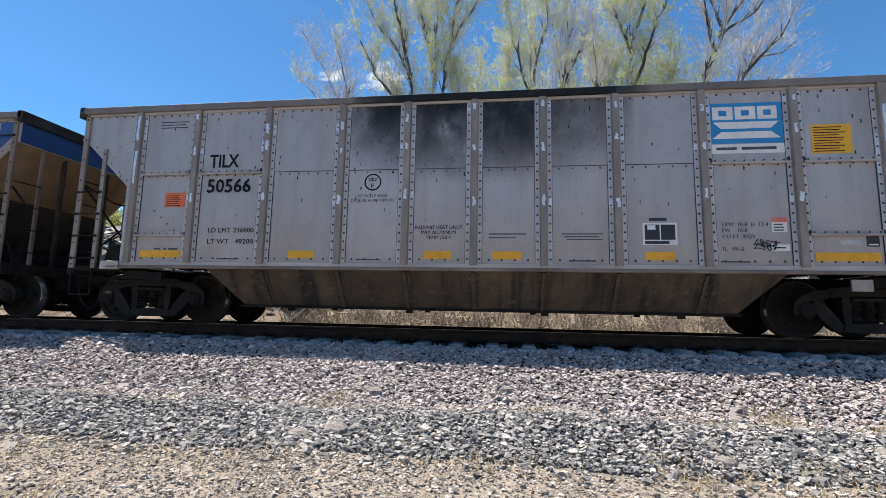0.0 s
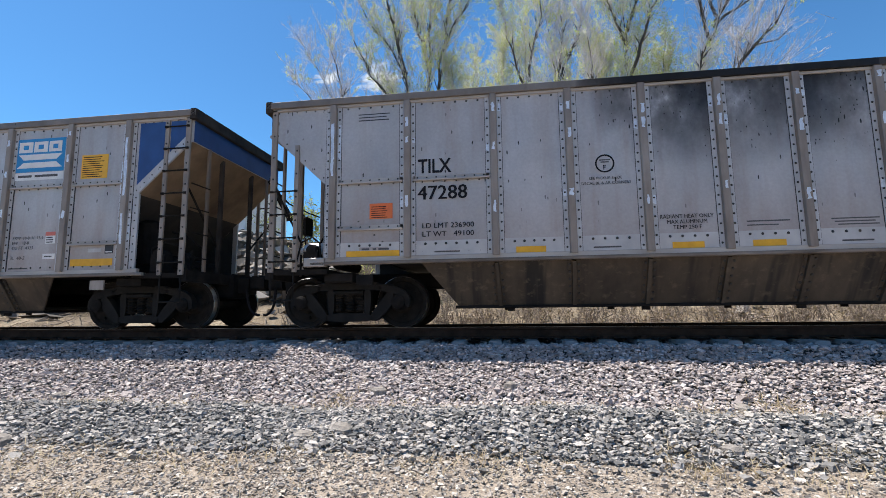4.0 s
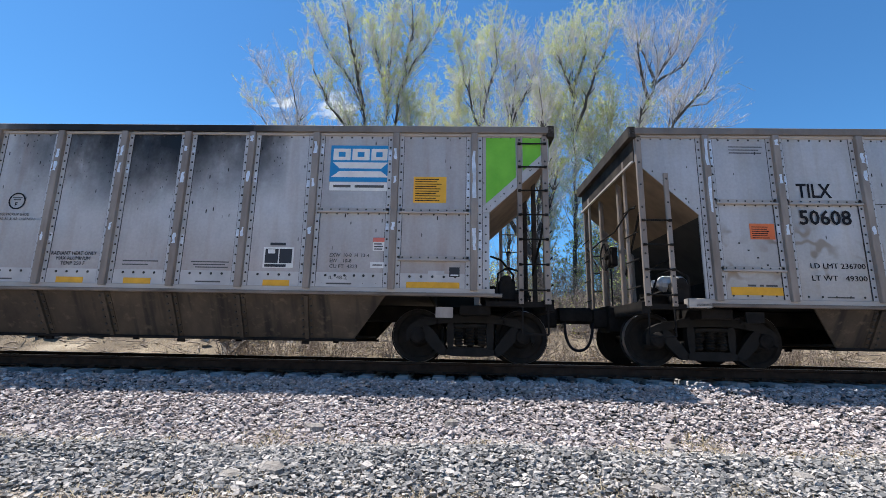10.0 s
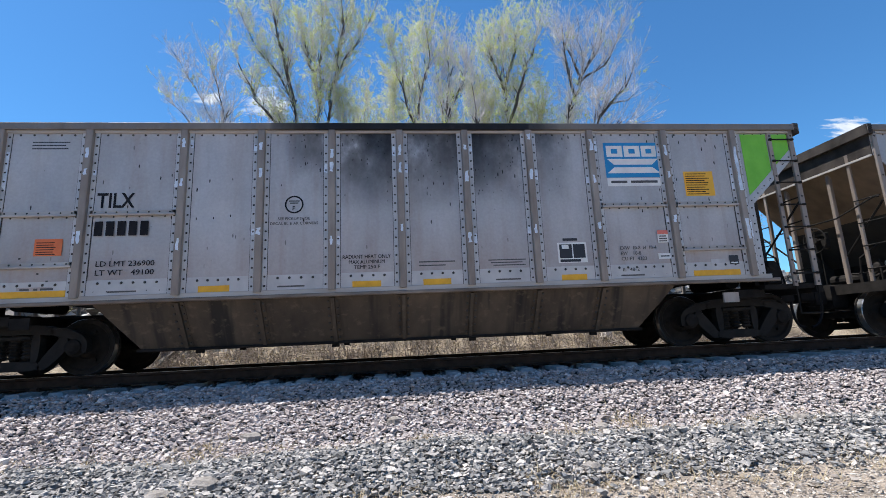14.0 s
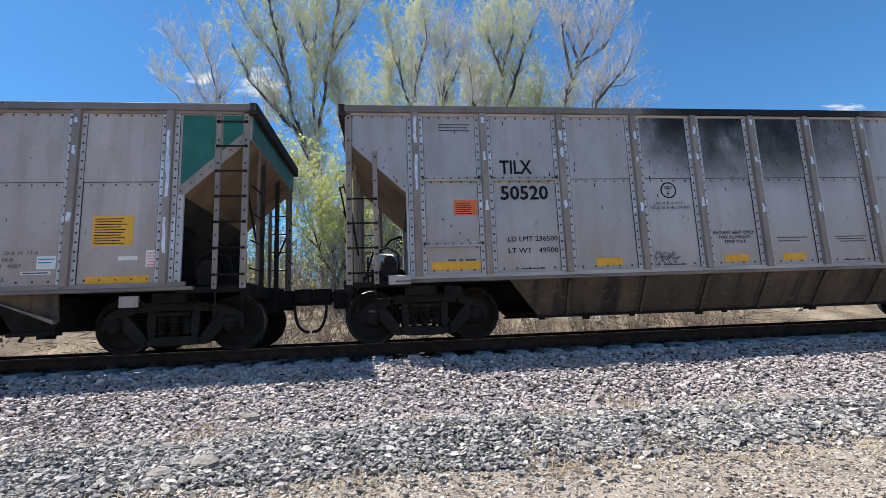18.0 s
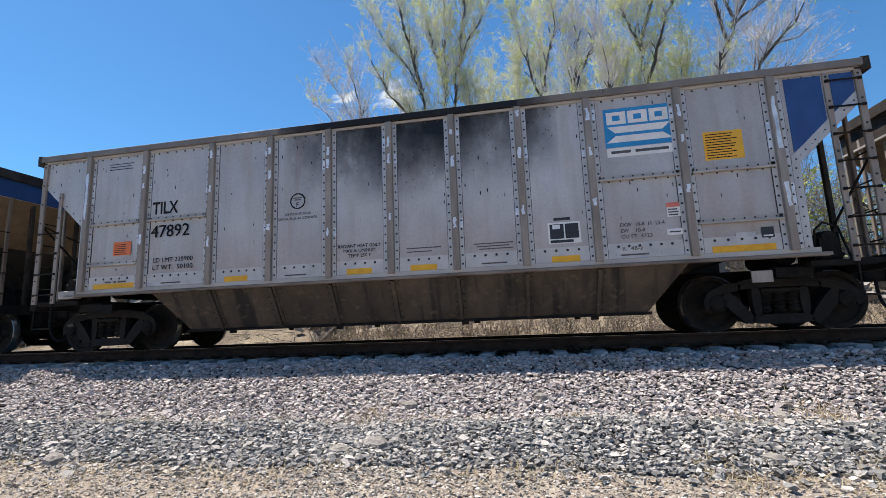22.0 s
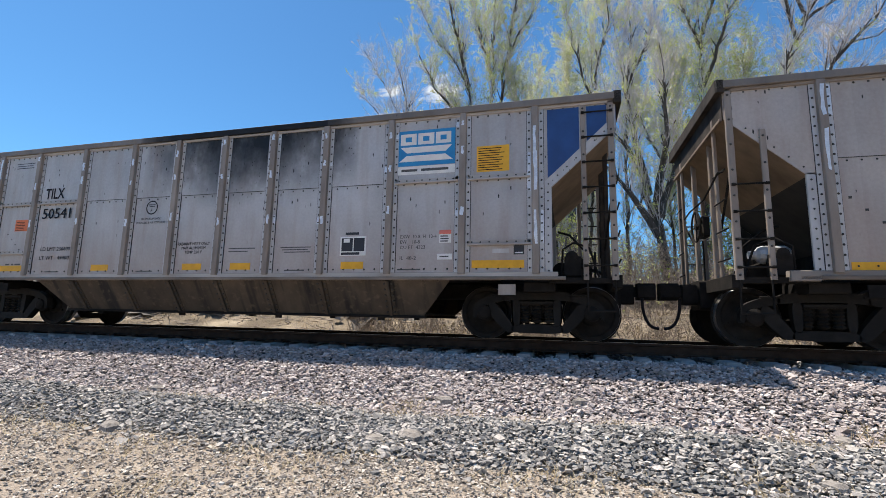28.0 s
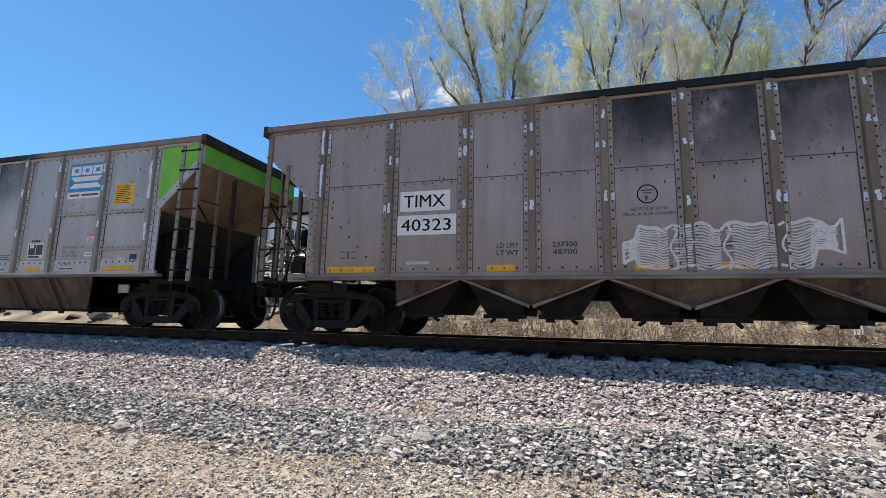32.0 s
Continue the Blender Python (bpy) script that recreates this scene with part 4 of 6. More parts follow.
def coloured_end(car, end, edge=None):
    m = ENDS[end]
    for y in (-1, 1):
        a = Mesh().extrude([(6.36, y * 1.600, 3.84), (6.87, y * 1.600, 3.84), (6.87, y * 1.600, 3.08), (6.36, y * 1.600, 2.66)], (0, y * 0.006, 0))
        a.extrude([(6.99, y * 1.600, 3.84), (7.30, y * 1.600, 3.84), (7.30, y * 1.600, 3.46), (6.99, y * 1.600, 3.18)], (0, y * 0.006, 0))
        part("coloured_corner", a, m, car, end + " painted end corner")
        d = Mesh().extrude([(7.40, y * 1.602, 3.43), (6.40, y * 1.602, 2.50), (6.31, y * 1.602, 2.50), (6.31, y * 1.602, 2.60), (7.30, y * 1.602, 3.53)], (0, y * 0.008, 0))
        d.rivets([(7.32 - t, 3.44 - t * 0.93) for t in span(0.06, 0.95, 0.15)], y * 1.61, 0.015, 1, out=y)
        part("corner_edge_strip", d, [edge or FLANGE, RIVET], car)
    part("coloured_end_band", Mesh().box(7.44, 7.446, -1.57, 1.57, 3.44, 3.84), m, car, end + " painted end band")


def sheet_of(car):
    return SHEETS[car["sheet"]]


SHEETS = {}


def dress_plain(car, spec):
    """Lettering of a car without straps; spec names what its side carries."""
    zb = 1.105
    kind = spec["style"]
    if kind == "patch":
        for x0, x1, z0, z1, s in ((-4.58, -3.66, 2.18, 2.54, spec["mark"]), (-4.62, -3.55, 1.76, 2.11, spec["number"])):
            plate("number_plate", x0, x1, z0, z1, WHITE, car, label="white patch with black lettering")
            write(s, x0 + 0.07, z0 + 0.07, 0.22 if s == spec["mark"] else 0.21, car, y=-1.610, width=(x1 - x0) - 0.16, bold=0.012)
        plate("white_tag", -4.44, -4.02, 1.25, 1.30, FLANGE, car, y=-1.593)
        plate("small_print", -5.72, -5.40, 1.36, 1.50, sheet_of(car), car, y=-1.5935, thick=0.001, bars=[(-5.70, -5.62, 1.48, 0.02), (-5.70, -5.62, 1.37, 0.02), (-5.58, -5.54, 1.37, 0.13), (-5.50, -5.42, 1.48, 0.02), (-5.50, -5.42, 1.37, 0.02)], ink=FAINT)
        stripes = [(-5.97, -5.02), (-3.02, -2.56), (-0.76, -0.30), (0.38, 0.84), (2.65, 3.12), (5.10, 6.05)]
    elif kind == "split":
        a, b = spec["mark"][:2], spec["mark"][2:]
        write(a, -3.74, 2.17, 0.21, car, width=0.18, bold=0.02)
        write(b, -3.19, 2.17, 0.21, car, width=0.36, bold=0.02)
        write(spec["number"][:2], -3.86, 1.85, 0.20, car, width=0.32, bold=0.02)
        write(spec["number"][2:], -3.18, 1.85, 0.20, car, width=0.42, bold=0.02)
        stripes = [(-5.99, -5.0), (-3.0, -2.52), (-0.74, -0.30), (0.38, 0.86), (2.62, 3.10), (5.05, 5.96)]
    else:
        write(spec["mark"], -3.20, 2.20, 0.185, car, width=0.68, bold=0.02)
        write(spec["number"], -3.20, 1.86, 0.185, car, width=0.62, bold=0.02)
        stripes = []
        for x, top in ((-6.11, 2.13), (-3.24, 1.69), (-0.24, 1.69), (2.03, 1.69), (5.02, 2.08)):
            plate("yellow_stripe", x, x + 0.11, 1.22, top, YELLOW, car, y=-1.593)
        for x0, x1 in ((-4.34, -3.91), (-3.0, -2.6), (-1.88, -1.46), (-0.72, -0.34), (1.56, 1.96), (2.5, 2.86), (5.3, 5.6)):
            plate("white_stripe", x0, x1, 1.14, 1.185, FLANGE, car, y=-1.593)
    for x0, x1 in stripes:
        plate("yellow_stripe", x0, x1, zb, zb + 0.12, YELLOW, car, y=-1.593)
    if kind == "split":
        write("LD LMT " + spec["limit"], -4.56, 1.40, 0.085, car, FAINT, y=-1.597, width=0.92)
        write("LT WT   " + spec["weight"], -4.56, 1.25, 0.085, car, FAINT, y=-1.597, width=0.92)
    else:
        for k, (s, q) in enumerate((("LD LMT", spec["limit"]), ("LT WT", spec["weight"]))):
            write(s, -2.86, (1.50 - k * 0.12 if kind == "patch" else 1.38 - k * 0.17), 0.08, car, NAVY if kind == "patch" else FAINT, y=-1.597, width=0.36)
            write(q, -1.97, (1.50 - k * 0.12 if kind == "patch" else 1.38 - k * 0.17), 0.08, car, NAVY if kind == "patch" else FAINT, y=-1.597, width=0.38)
    ring = Mesh()
    cx = -1.64 if kind == "split" else -0.55
    for i in range(28):
        a, b = 2 * math.pi * i / 28, 2 * math.pi * (i + 1) / 28
        ring.add([(cx + r * math.cos(q), -1.597, 2.28 + r * math.sin(q)) for r, q in ((0.13, a), (0.15, a), (0.15, b), (0.13, b))], [(0, 1, 2, 3)])
    part("clearance_ring", ring, INK, car)
    write("F", cx - 0.03, 2.17, 0.075, car, y=-1.597)
    plate("small_print", cx - 0.1, cx + 0.1, 2.28, 2.37, sheet_of(car), car, y=-1.594, thick=0.001, bars=[(cx - 0.09, cx + 0.09, 2.33, 0.02), (cx - 0.06, cx + 0.06, 2.29, 0.02)], ink=FAINT)
    write("SEE PICKUP SHOE", cx - 0.24, 2.03, 0.045, car, FAINT, y=-1.597)
    write("DECAL BL & AR CORNERS", cx - 0.36, 1.95, 0.045, car, FAINT, y=-1.597, width=0.74)
    if kind == "split":
        for k, s in enumerate(("RADIANT HEAT ONLY", "MAX ALUMINUM", "TEMP 250 F")):
            w = (0.78, 0.58, 0.42)[k]
            write(s, -0.575 - w / 2, 1.66 - k * 0.085, 0.06, car, y=-1.597, width=w)
    plate("small_print", 0.30, 0.85, 1.45, 1.55, sheet_of(car), car, y=-1.594, thick=0.001, bars=[(0.26, 0.84, 1.50, 0.025), (0.26, 0.66, 1.445, 0.024)], ink=FAINT)
    sx = 2.52 if kind != "split" else 3.62
    for k, (s, w) in enumerate((("EXW  10-8  H  13-6", 0.74), ("EW    10-8", 0.40), ("CU FT  4207", 0.52), ("", 0), ("IL  48-2", 0.3))):
        if s:
            write(s, sx, (1.68 - k * 0.085 if kind == "patch" else 1.59 - k * 0.10), 0.055, car, FAINT, y=-1.597, width=w)
    lx = 3.62 if kind != "split" else 2.68
    plate("inspection_label", lx, lx + 0.50, 1.29, 1.65, WHITE, car, y=-1.593, label="white bordered label with dark blue fields", bars=[(lx + 0.03, lx + 0.24, 1.37, 0.25), (lx + 0.26, lx + 0.47, 1.37, 0.25), (lx + 0.03, lx + 0.4, 1.305, 0.045)], ink=NAVY)
    plate("white_tag", 4.35, 4.62, 1.36, 1.56, SIGN_P if kind == "low" else WHITE, car, y=-1.593, bars=[(4.37, 4.60, 1.50, 0.02), (4.37, 4.56, 1.45, 0.02)], ink=SIGN_B)
    plate("white_tag", 4.14, 4.56, 1.28, 1.33, WHITE, car, y=-1.593, bars=[(4.16, 4.52, 1.295, 0.018)], ink=FAINT)
    if spec["end"] in ("teal",):
        plate("yellow_notice", 5.10, 5.69, 1.70, 2.17, SIGN_Y, car, y=-1.593, label="yellow notice with rows of small print", bars=rows_of_ink(5.13, 5.66, 1.72, 2.15, 10, 0.014, 7))
    else:
        nx = 5.21 if kind == "low" else 5.03
        plate("white_notice", nx, nx + 0.56, 1.68, 2.16, WHITE, car, y=-1.593, label="white notice with rows of small print", bars=rows_of_ink(nx + 0.03, nx + 0.53, 1.71, 2.15, 12, 0.011, 9), ink=FAINT)
        plate("blue_patch", 4.97, 6.12, 2.77, 3.80, ENDS["blue"] if kind == "low" else PATCH, car, y=-1.603, label="newer blue painted panel patch", bars=[(5.10, 5.85, 3.74, 0.018), (5.10, 5.78, 3.68, 0.018), (5.10, 5.82, 3.62, 0.018)] if kind == "patch" else None, ink=WHITE)
    plate("white_tag", 5.90, 6.12, 1.36, 1.62, WHITE, car, y=-1.593, bars=rows_of_ink(5.92, 6.1, 1.37, 1.6, 5, 0.015, 2), ink=RED)
    plate("white_tag", 5.50, 5.78, 1.47, 1.53, WHITE, car, y=-1.593)
    for k in range(5):
        plate("bolt_mark", -5.94 + 0.18 * k, -5.90 + 0.18 * k, 2.12 - 0.185 * k, 2.155 - 0.185 * k, RIVET, car, y=-1.592)
    coloured_end(car, spec["end"], FLANGE_B)


def graffiti(car, x0, x1, z0, z1, seed, paint=None, hatch=16, label="white spray painted graffiti with hatched fill"):
    """A sprayed outline with a ragged top and lines of hatching inside."""
    r = random.Random(seed)
    me = Mesh()
    coats = itertools.count()

    def stroke(pts, w):
        """One pass of the can; each lies a hair over those before it."""
        for (a, b), (c, d) in zip(pts, pts[1:]):
            y = -1.6785 if any(abs((a + c) / 2 - p) < 0.05 for p in POSTS_B) else -1.6145 if any(abs((a + c) / 2 - p) < 0.14 for p in POSTS_B) else -1.6055
            y -= 0.000025 * next(coats)
            k = math.hypot(c - a, d - b) or 1
            ox, oz = -(d - b) / k * w, (c - a) / k * w
            me.add([(a - ox, y, b - oz), (c - ox, y, d - oz), (c + ox, y, d + oz), (a + ox, y, b + oz)], [(0, 1, 2, 3)])

    n = 36
    h = z1 - z0
    top = [(x0 + (x1 - x0) * i / n, z1 - h * (0.09 * abs(math.sin(i * 0.55 + seed)) + (0.30 if i < 3 else 0.10 * (i % 9 > 6)))) for i in range(n + 1)]
    low = [(x0 + (x1 - x0) * i / n, z0 + h * (0.14 * abs(math.sin(i * 0.43)) + (0.3 if i > n - 5 else 0.2 if i < 3 else 0.0))) for i in range(n + 1)]
    stroke(top + low[::-1] + top[:1], 0.019 if hatch > 5 else 0.011)
    for j in range(hatch):
        u = (j + 0.6) / hatch
        line = [(a + r.uniform(-0.01, 0.01), b + (d - b) * u + 0.007 * math.sin(i * 0.9 + j)) for i, ((a, b), (c, d)) in enumerate(zip(top, low))]
        cut = r.randint(1, 4)
        for q in range(0, n, 9):
            stroke(line[q + (cut + q) % 2:q + 9], 0.0105)
    for x in [x0 + (x1 - x0) * k / 4 for k in (1, 2, 3)]:
        stroke([(x + 0.05 * math.sin(i * 1.1), z0 + h * (0.05 + 0.85 * i / 8)) for i in range(9)], 0.016)
    part("graffiti", me, paint or GRAF, car, label)


def strokes(car, ways, x, z, size, wide, paint, label):
    me = Mesh()
    count = 0
    for way in ways:
        for (a, b), (c, d) in zip(way, way[1:]):
            k = math.hypot(c - a, d - b)
            ox, oz = -(d - b) / k * wide, (c - a) / k * wide
            count += 1
            me.add([(x + p * size, -1.6035 - count * 0.0001, z + q * size) for p, q in ((a - ox, b - oz), (c - ox, d - oz), (c + ox, d + oz), (a + ox, b + oz))], [(0, 1, 2, 3)])
    part("graffiti", me, paint, car, label)


def tag(car, x, z):
    """A short white tag of thin sprayed strokes."""
    ways = ([(0, 0), (0.02, 0.2), (0.10, 0.17), (0.03, 0.10), (0.12, 0.01)], [(0.17, 0.02), (0.19, 0.21)], [(0.25, 0.02), (0.27, 0.2), (0.35, 0.17), (0.28, 0.11), (0.37, 0.07), (0.25, 0.02)], [(0.52, 0.22), (0.43, 0.21), (0.42, 0.04), (0.52, 0.04)], [(0.42, 0.13), (0.50, 0.13)], [(0.56, 0.23), (0.61, 0.13), (0.68, 0.25)], [(0.61, 0.13), (0.58, 0.03)])
    strokes(car, ways, x, z, 1.0, 0.013, GRAF, "small white spray painted tag")


def squiggle(car, x, z, width, height, seed, paint, label):
    """A scribble of looping pen lines that spells nothing."""
    r = random.Random(seed)
    ways = []
    for row in range(2):
        f, g, h = r.uniform(5, 8), r.uniform(9, 13), r.uniform(0, 3)
        ways.append([(u * width + 0.05 * math.sin(u * g * 2.6 + h), height * (0.5 - 0.42 * row + 0.28 * math.sin(u * f * 3.1 + h) + 0.16 * math.sin(u * g * 4.3))) for u in (i / 34 for i in range(35))])
    strokes(car, ways, x, z, 1.0, 0.006, paint, label)


# order from the head of the shown stretch to its tail
CARS = [
    ("rdl50", 0, "TILX", "50566", "236800", "49200", "blue"), ("low", 4, "KLLX", "11016", "237000", "49000", "blue"),
    ("rdl47", 1, "TILX", "47288", "236900", "49100", "green"), ("rdl50", 2, "TILX", "50523", "236600", "49400", "blue"),
    ("patch", 8, "TIMX", "40363", "237200", "48800", "grey"), ("rdl50", 6, "TILX", "50608", "236700", "49300", "blue"),
    ("rdl47", 2, "TILX", "47284", "237100", "48900", "green"), ("rdl47", 0, "TILX", "47234", "237000", "49000", "green"),
    ("rdl47", 1, "TILX", "", "236900", "49100", "green"), ("rdl50", 6, "TILX", "50500", "236500", "49500", "blue"),
    ("rdl50", 0, "TILX", "50520", "236500", "49500", "blue"), ("split", 5, "TILX", "50108", "236800", "49200", "teal"),
    ("rdl50", 1, "TILX", "50614", "236700", "49300", "blue"), ("rdl47", 2, "TILX", "47892", "235900", "50100", "blue"),
    ("rdl50", 0, "TILX", "50556", "236600", "49400", "blue"), ("rdl50", 7, "TILX", "", "236600", "49400", "blue"),
    ("split", 5, "TILX", "50101", "236800", "49200", "teal"), ("rdl50", 2, "TILX", "50541", "236600", "49400", "blue"),
    ("patch", 3, "TIMX", "40390", "237000", "49000", "grey"), ("patch", 3, "TIMX", "40323", "237300", "48700", "grey"),
    ("rdl47", 0, "TILX", "", "236900", "49100", "green")]
SHEETS.update({6: STAINED, 0: SILVER[0], 1: SILVER[1], 2: SILVER[2], 3: BROWN[0], 4: BROWN[1], 5: GREY_B, 7: GRIMY, 8: BROWN[2]})
PITCH = 16.345
# small run-in and run-out of the couplers, car by car, and the surges of the whole train
SLACK = [-0.014, 0.017, 0.007, -0.06, -0.055, 0.06, 0.09, 0.042, -0.09, -0.10, 0.04, 0.013, 0.10, 0.032, 0.015, -0.10, 0.049, -0.007, -0.043, 0.073, -0.033]
SURGE = ((0, 0.027), (1, 0.005), (2, -0.016), (3, 0.043), (6, 0.093), (7, 0.048), (8, -0.023), (9, -0.114), (10, -0.22), (11, 0.01), (12, -0.048), (13, 0.069), (16, 0.057), (17, -0.024), (18, -0.096), (19, -0.087), (20, -0.038), (21, -0.123), (22, -0.032), (23, 0.058), (24, 0.132), (27, 0.0), (28, 0.18), (29, 0.123), (30, 0.116), (31, -0.061), (32, -0.096))


def train_x(t):
    """How far the first car's middle has come along the track."""
    return (((-0.00021326 * t + 0.0305546) * t + 9.007362) * t + 0.2805) + float(np.interp(t, [a for a, _ in SURGE], [b for _, b in SURGE]))


FIXED = ("F", "SEE PICKUP SHOE", "DECAL BL & AR CORNERS", "RADIANT HEAT ONLY", "MAX ALUMINUM", "TEMP 250 F", "EXW  10-8  H  13-4", "EXW  10-8  H  13-6", "EW    10-8", "CU FT  4323", "CU FT  4207", "IL  48-2", "LD LMT", "LT WT")


def build_train():
    made, cars = {}, []
    words = {(w, 0.012) for w in FIXED}
    for kind, tone, mark, number, limit, weight, end in CARS:
        n = number or "50500"
        words |= {(mark, 0.012), (n, 0.012), (mark, 0.02), (n, 0.02), (mark[:2], 0.02), (mark[2:], 0.02), (n[:2], 0.02), (n[2:], 0.02), ("LD LMT " + limit, 0.012), ("LT WT   " + weight, 0.012), (limit, 0.012), (weight, 0.012)}
    cast_letters(sorted(words))
    for k, (kind, tone, mark, number, limit, weight, end) in enumerate(CARS):
        body = (kind[:5] if kind.startswith("rdl") else "plain", tone)
        if body not in made:
            made[body] = hopper_car(kind, SHEETS[tone], 1.08 if kind == "rdl47" else 0.98, kind.startswith("rdl"), kind == "rdl47")
            made[body]["sheet"] = tone
            made[body].matrix_basis = Matrix.Translation((0, 0, 0))
        cars.append((body, kind, tone, mark, number, limit, weight, end))
    out = []
    for k, (body, kind, tone, mark, number, limit, weight, end) in enumerate(cars):
        car = copy_thing(made[body], Matrix.Translation((-k * PITCH, 0, 0)))
        car["sheet"] = tone
        if kind.startswith("rdl"):
            dress_rdl(car, mark, number, limit, weight, end, kind == "rdl47", 1.08 if kind == "rdl47" else 0.98)
        else:
            dress_plain(car, {"style": kind, "mark": mark, "number": number, "limit": limit, "weight": weight, "end": end})
        if number == "40323":
            graffiti(car, -0.92, 1.86, 1.06, 1.82, 5)
            squiggle(car, 2.02, 1.52, 0.62, 0.26, 3, FADED, "faint white tag")
        if number in ("50566", "11016"):
            squiggle(car, 4.26, 1.38, 0.34, 0.14, 4, INK, "small black marker scrawl")
        if number == "50520":
            squiggle(car, -2.12, 1.22, 0.42, 0.20, 6, FAINT, "small black marker scrawl")
        if number == "50556":
            tag(car, -3.47, 1.50)
        words = {"rdl": "silver-grey riveted coal hopper car with blue sign and " + end + " end", "low": "tan-grey riveted hopper car with sawtooth bottom, rolling on rails", "pat": "brown dusty hopper car with white number patches, on rails", "spl": "grey riveted hopper car with sawtooth bottom and teal end"}[kind[:3]]
        tagged(car, label=words, category="hopper car", group="cars of the train")
        out.append(car)
    bpy.data.batch_remove([o for t in made.values() for o in (*t.children_recursive, t)])
    return out


TRAIN = build_train()


# ---- ground, track ----
PROFILE_Y = (-400, -75, -45, -26, -9, -6, -4.8, -4.2, -3.7, -3.2, -2.9, -1.78, 1.8, 2.9, 4.5, 8, 14, 30, 60, 200, 3000)
PROFILE_Z = (15, 12, 5.5, -1.2, -1.05, -1.03, -1.0, -0.90, -0.85, -0.92, -0.86, -0.287, -0.287, -0.75, -0.6, 0.45, 1.2, 3.2, 4.5, 5, 5)


def ease(t):
    t = np.clip(t, 0, 1)
    return t * t * (3 - 2 * t)


def ground_z(x, y):
    """The lie of the land across the track: gravel strip, stone ridge, ballast bed, the bank behind, and an added
    unseen rise behind the camera.
    """
    x, y = np.asarray(x, float), np.asarray(y, float)
    z = np.interp(y, PROFILE_Y, PROFILE_Z)
    z = z + 2.9 * ease((-5 - x) / 9) * ease((y - 6) / 8) * ease((y + 1) / 2) + 1.6 * ease((x - 6) / 8) * ease((y - 7) / 8)
    wave = 0.5 * np.sin(x * 1.3 + 2 * np.sin(y * 0.9)) + 0.35 * np.sin(x * 2.9 + y * 3.1 + 1) + 0.25 * np.sin(x * 0.47 - y * 1.7)
    size = np.where(np.abs(y) < 2.2, 0.008, np.where(y > 4, 0.12, 0.035))
    near = np.exp(-((x / 60) ** 2)) * np.where(y > 60, 0.0, 1.0)
    ridge = 0.05 * np.exp(-((y + 3.9) / 0.5) ** 2) * np.sin(x * 0.8 + 0.6)
    return z + wave * size * near + ridge * near


def build_ground():
    xs = np.array([-2500, -900, -300, -120, -60] + [(-30 + i * 0.4) for i in range(151)] + [60, 120, 300, 900, 2500], float)
    ys = np.array([-2500, -600, -150, -75, -60, -45, -35, -26, -20, -15, -12] + [-10 + i * 0.16 for i in range(86)] + [4 + i * 0.5 for i in range(60)] + [40, 60, 120, 300, 900, 2500], float)
    gx, gy = np.meshgrid(xs, ys)
    gz = ground_z(gx, gy)
    n = len(xs)
    f = [(j * n + i, j * n + i + 1, (j + 1) * n + i + 1, (j + 1) * n + i) for j in range(len(ys) - 1) for i in range(n - 1)]
    me = bpy.data.meshes.new("ground")
    me.from_pydata(np.stack([gx, gy, gz], -1).reshape(-1, 3).tolist(), [], f)
    m, nd, l, b = mat("ground_gravel", 0.95)
    dirt = ramp(nd, l, noise_node(nd, l, 1.3, 8), [(0.3, (0.24, 0.20, 0.16)), (0.5, (0.37, 0.31, 0.25)), (0.72, (0.47, 0.41, 0.34))])
    bed = ramp(nd, l, noise_node(nd, l, 3.0, 6), [(0.3, (0.025, 0.024, 0.023)), (0.7, (0.07, 0.065, 0.06))])
    bank = ramp(nd, l, noise_node(nd, l, 0.7, 7), [(0.32, (0.09, 0.07, 0.048)), (0.5, (0.22, 0.175, 0.12)), (0.72, (0.44, 0.37, 0.27))])
    tc, sx = nd.new("ShaderNodeTexCoord"), nd.new("ShaderNodeSeparateXYZ")
    l.new(tc.outputs["Object"], sx.inputs[0])
    edge = maths(nd, l, "ADD", sx.outputs[1], maths(nd, l, "MULTIPLY", maths(nd, l, "SUBTRACT", noise_node(nd, l, 1.1, 5), 0.5), 1.2))
    in_bed = maths(nd, l, "MULTIPLY", maths(nd, l, "ADD", edge, 4.75), 3.0, True)
    past = maths(nd, l, "MULTIPLY", maths(nd, l, "SUBTRACT", edge, 2.6), 2.0, True)
    col = mix(nd, l, past, mix(nd, l, in_bed, dirt, bed), bank)
    # unseen slope behind the camera, added pale to bounce warm light on the cars
    unseen_slope = ramp(nd, l, noise_node(nd, l, 0.25, 8), [(0.3, (0.26, 0.205, 0.14)), (0.55, (0.40, 0.325, 0.235)), (0.75, (0.50, 0.42, 0.32))])
    col = mix(nd, l, maths(nd, l, "MULTIPLY", maths(nd, l, "SUBTRACT", -22.0, sx.outputs[1]), 0.2, True), col, unseen_slope)
    grit = ramp(nd, l, noise_node(nd, l, 45, 4), [(0.35, (0.5, 0.5, 0.5)), (0.65, (1.15, 1.12, 1.08))])
    l.new(mix(nd, l, 1.0, col, grit, "MULTIPLY"), b.inputs["Base Color"])
    bump(nd, l, b, noise_node(nd, l, 38, 6), 0.9, 0.032)
    me.materials.append(m)
    me.update()
    tagged(new("ground", me), "pale dusty gravel and dry earth around the track", "ground", kind="structure")


build_ground()


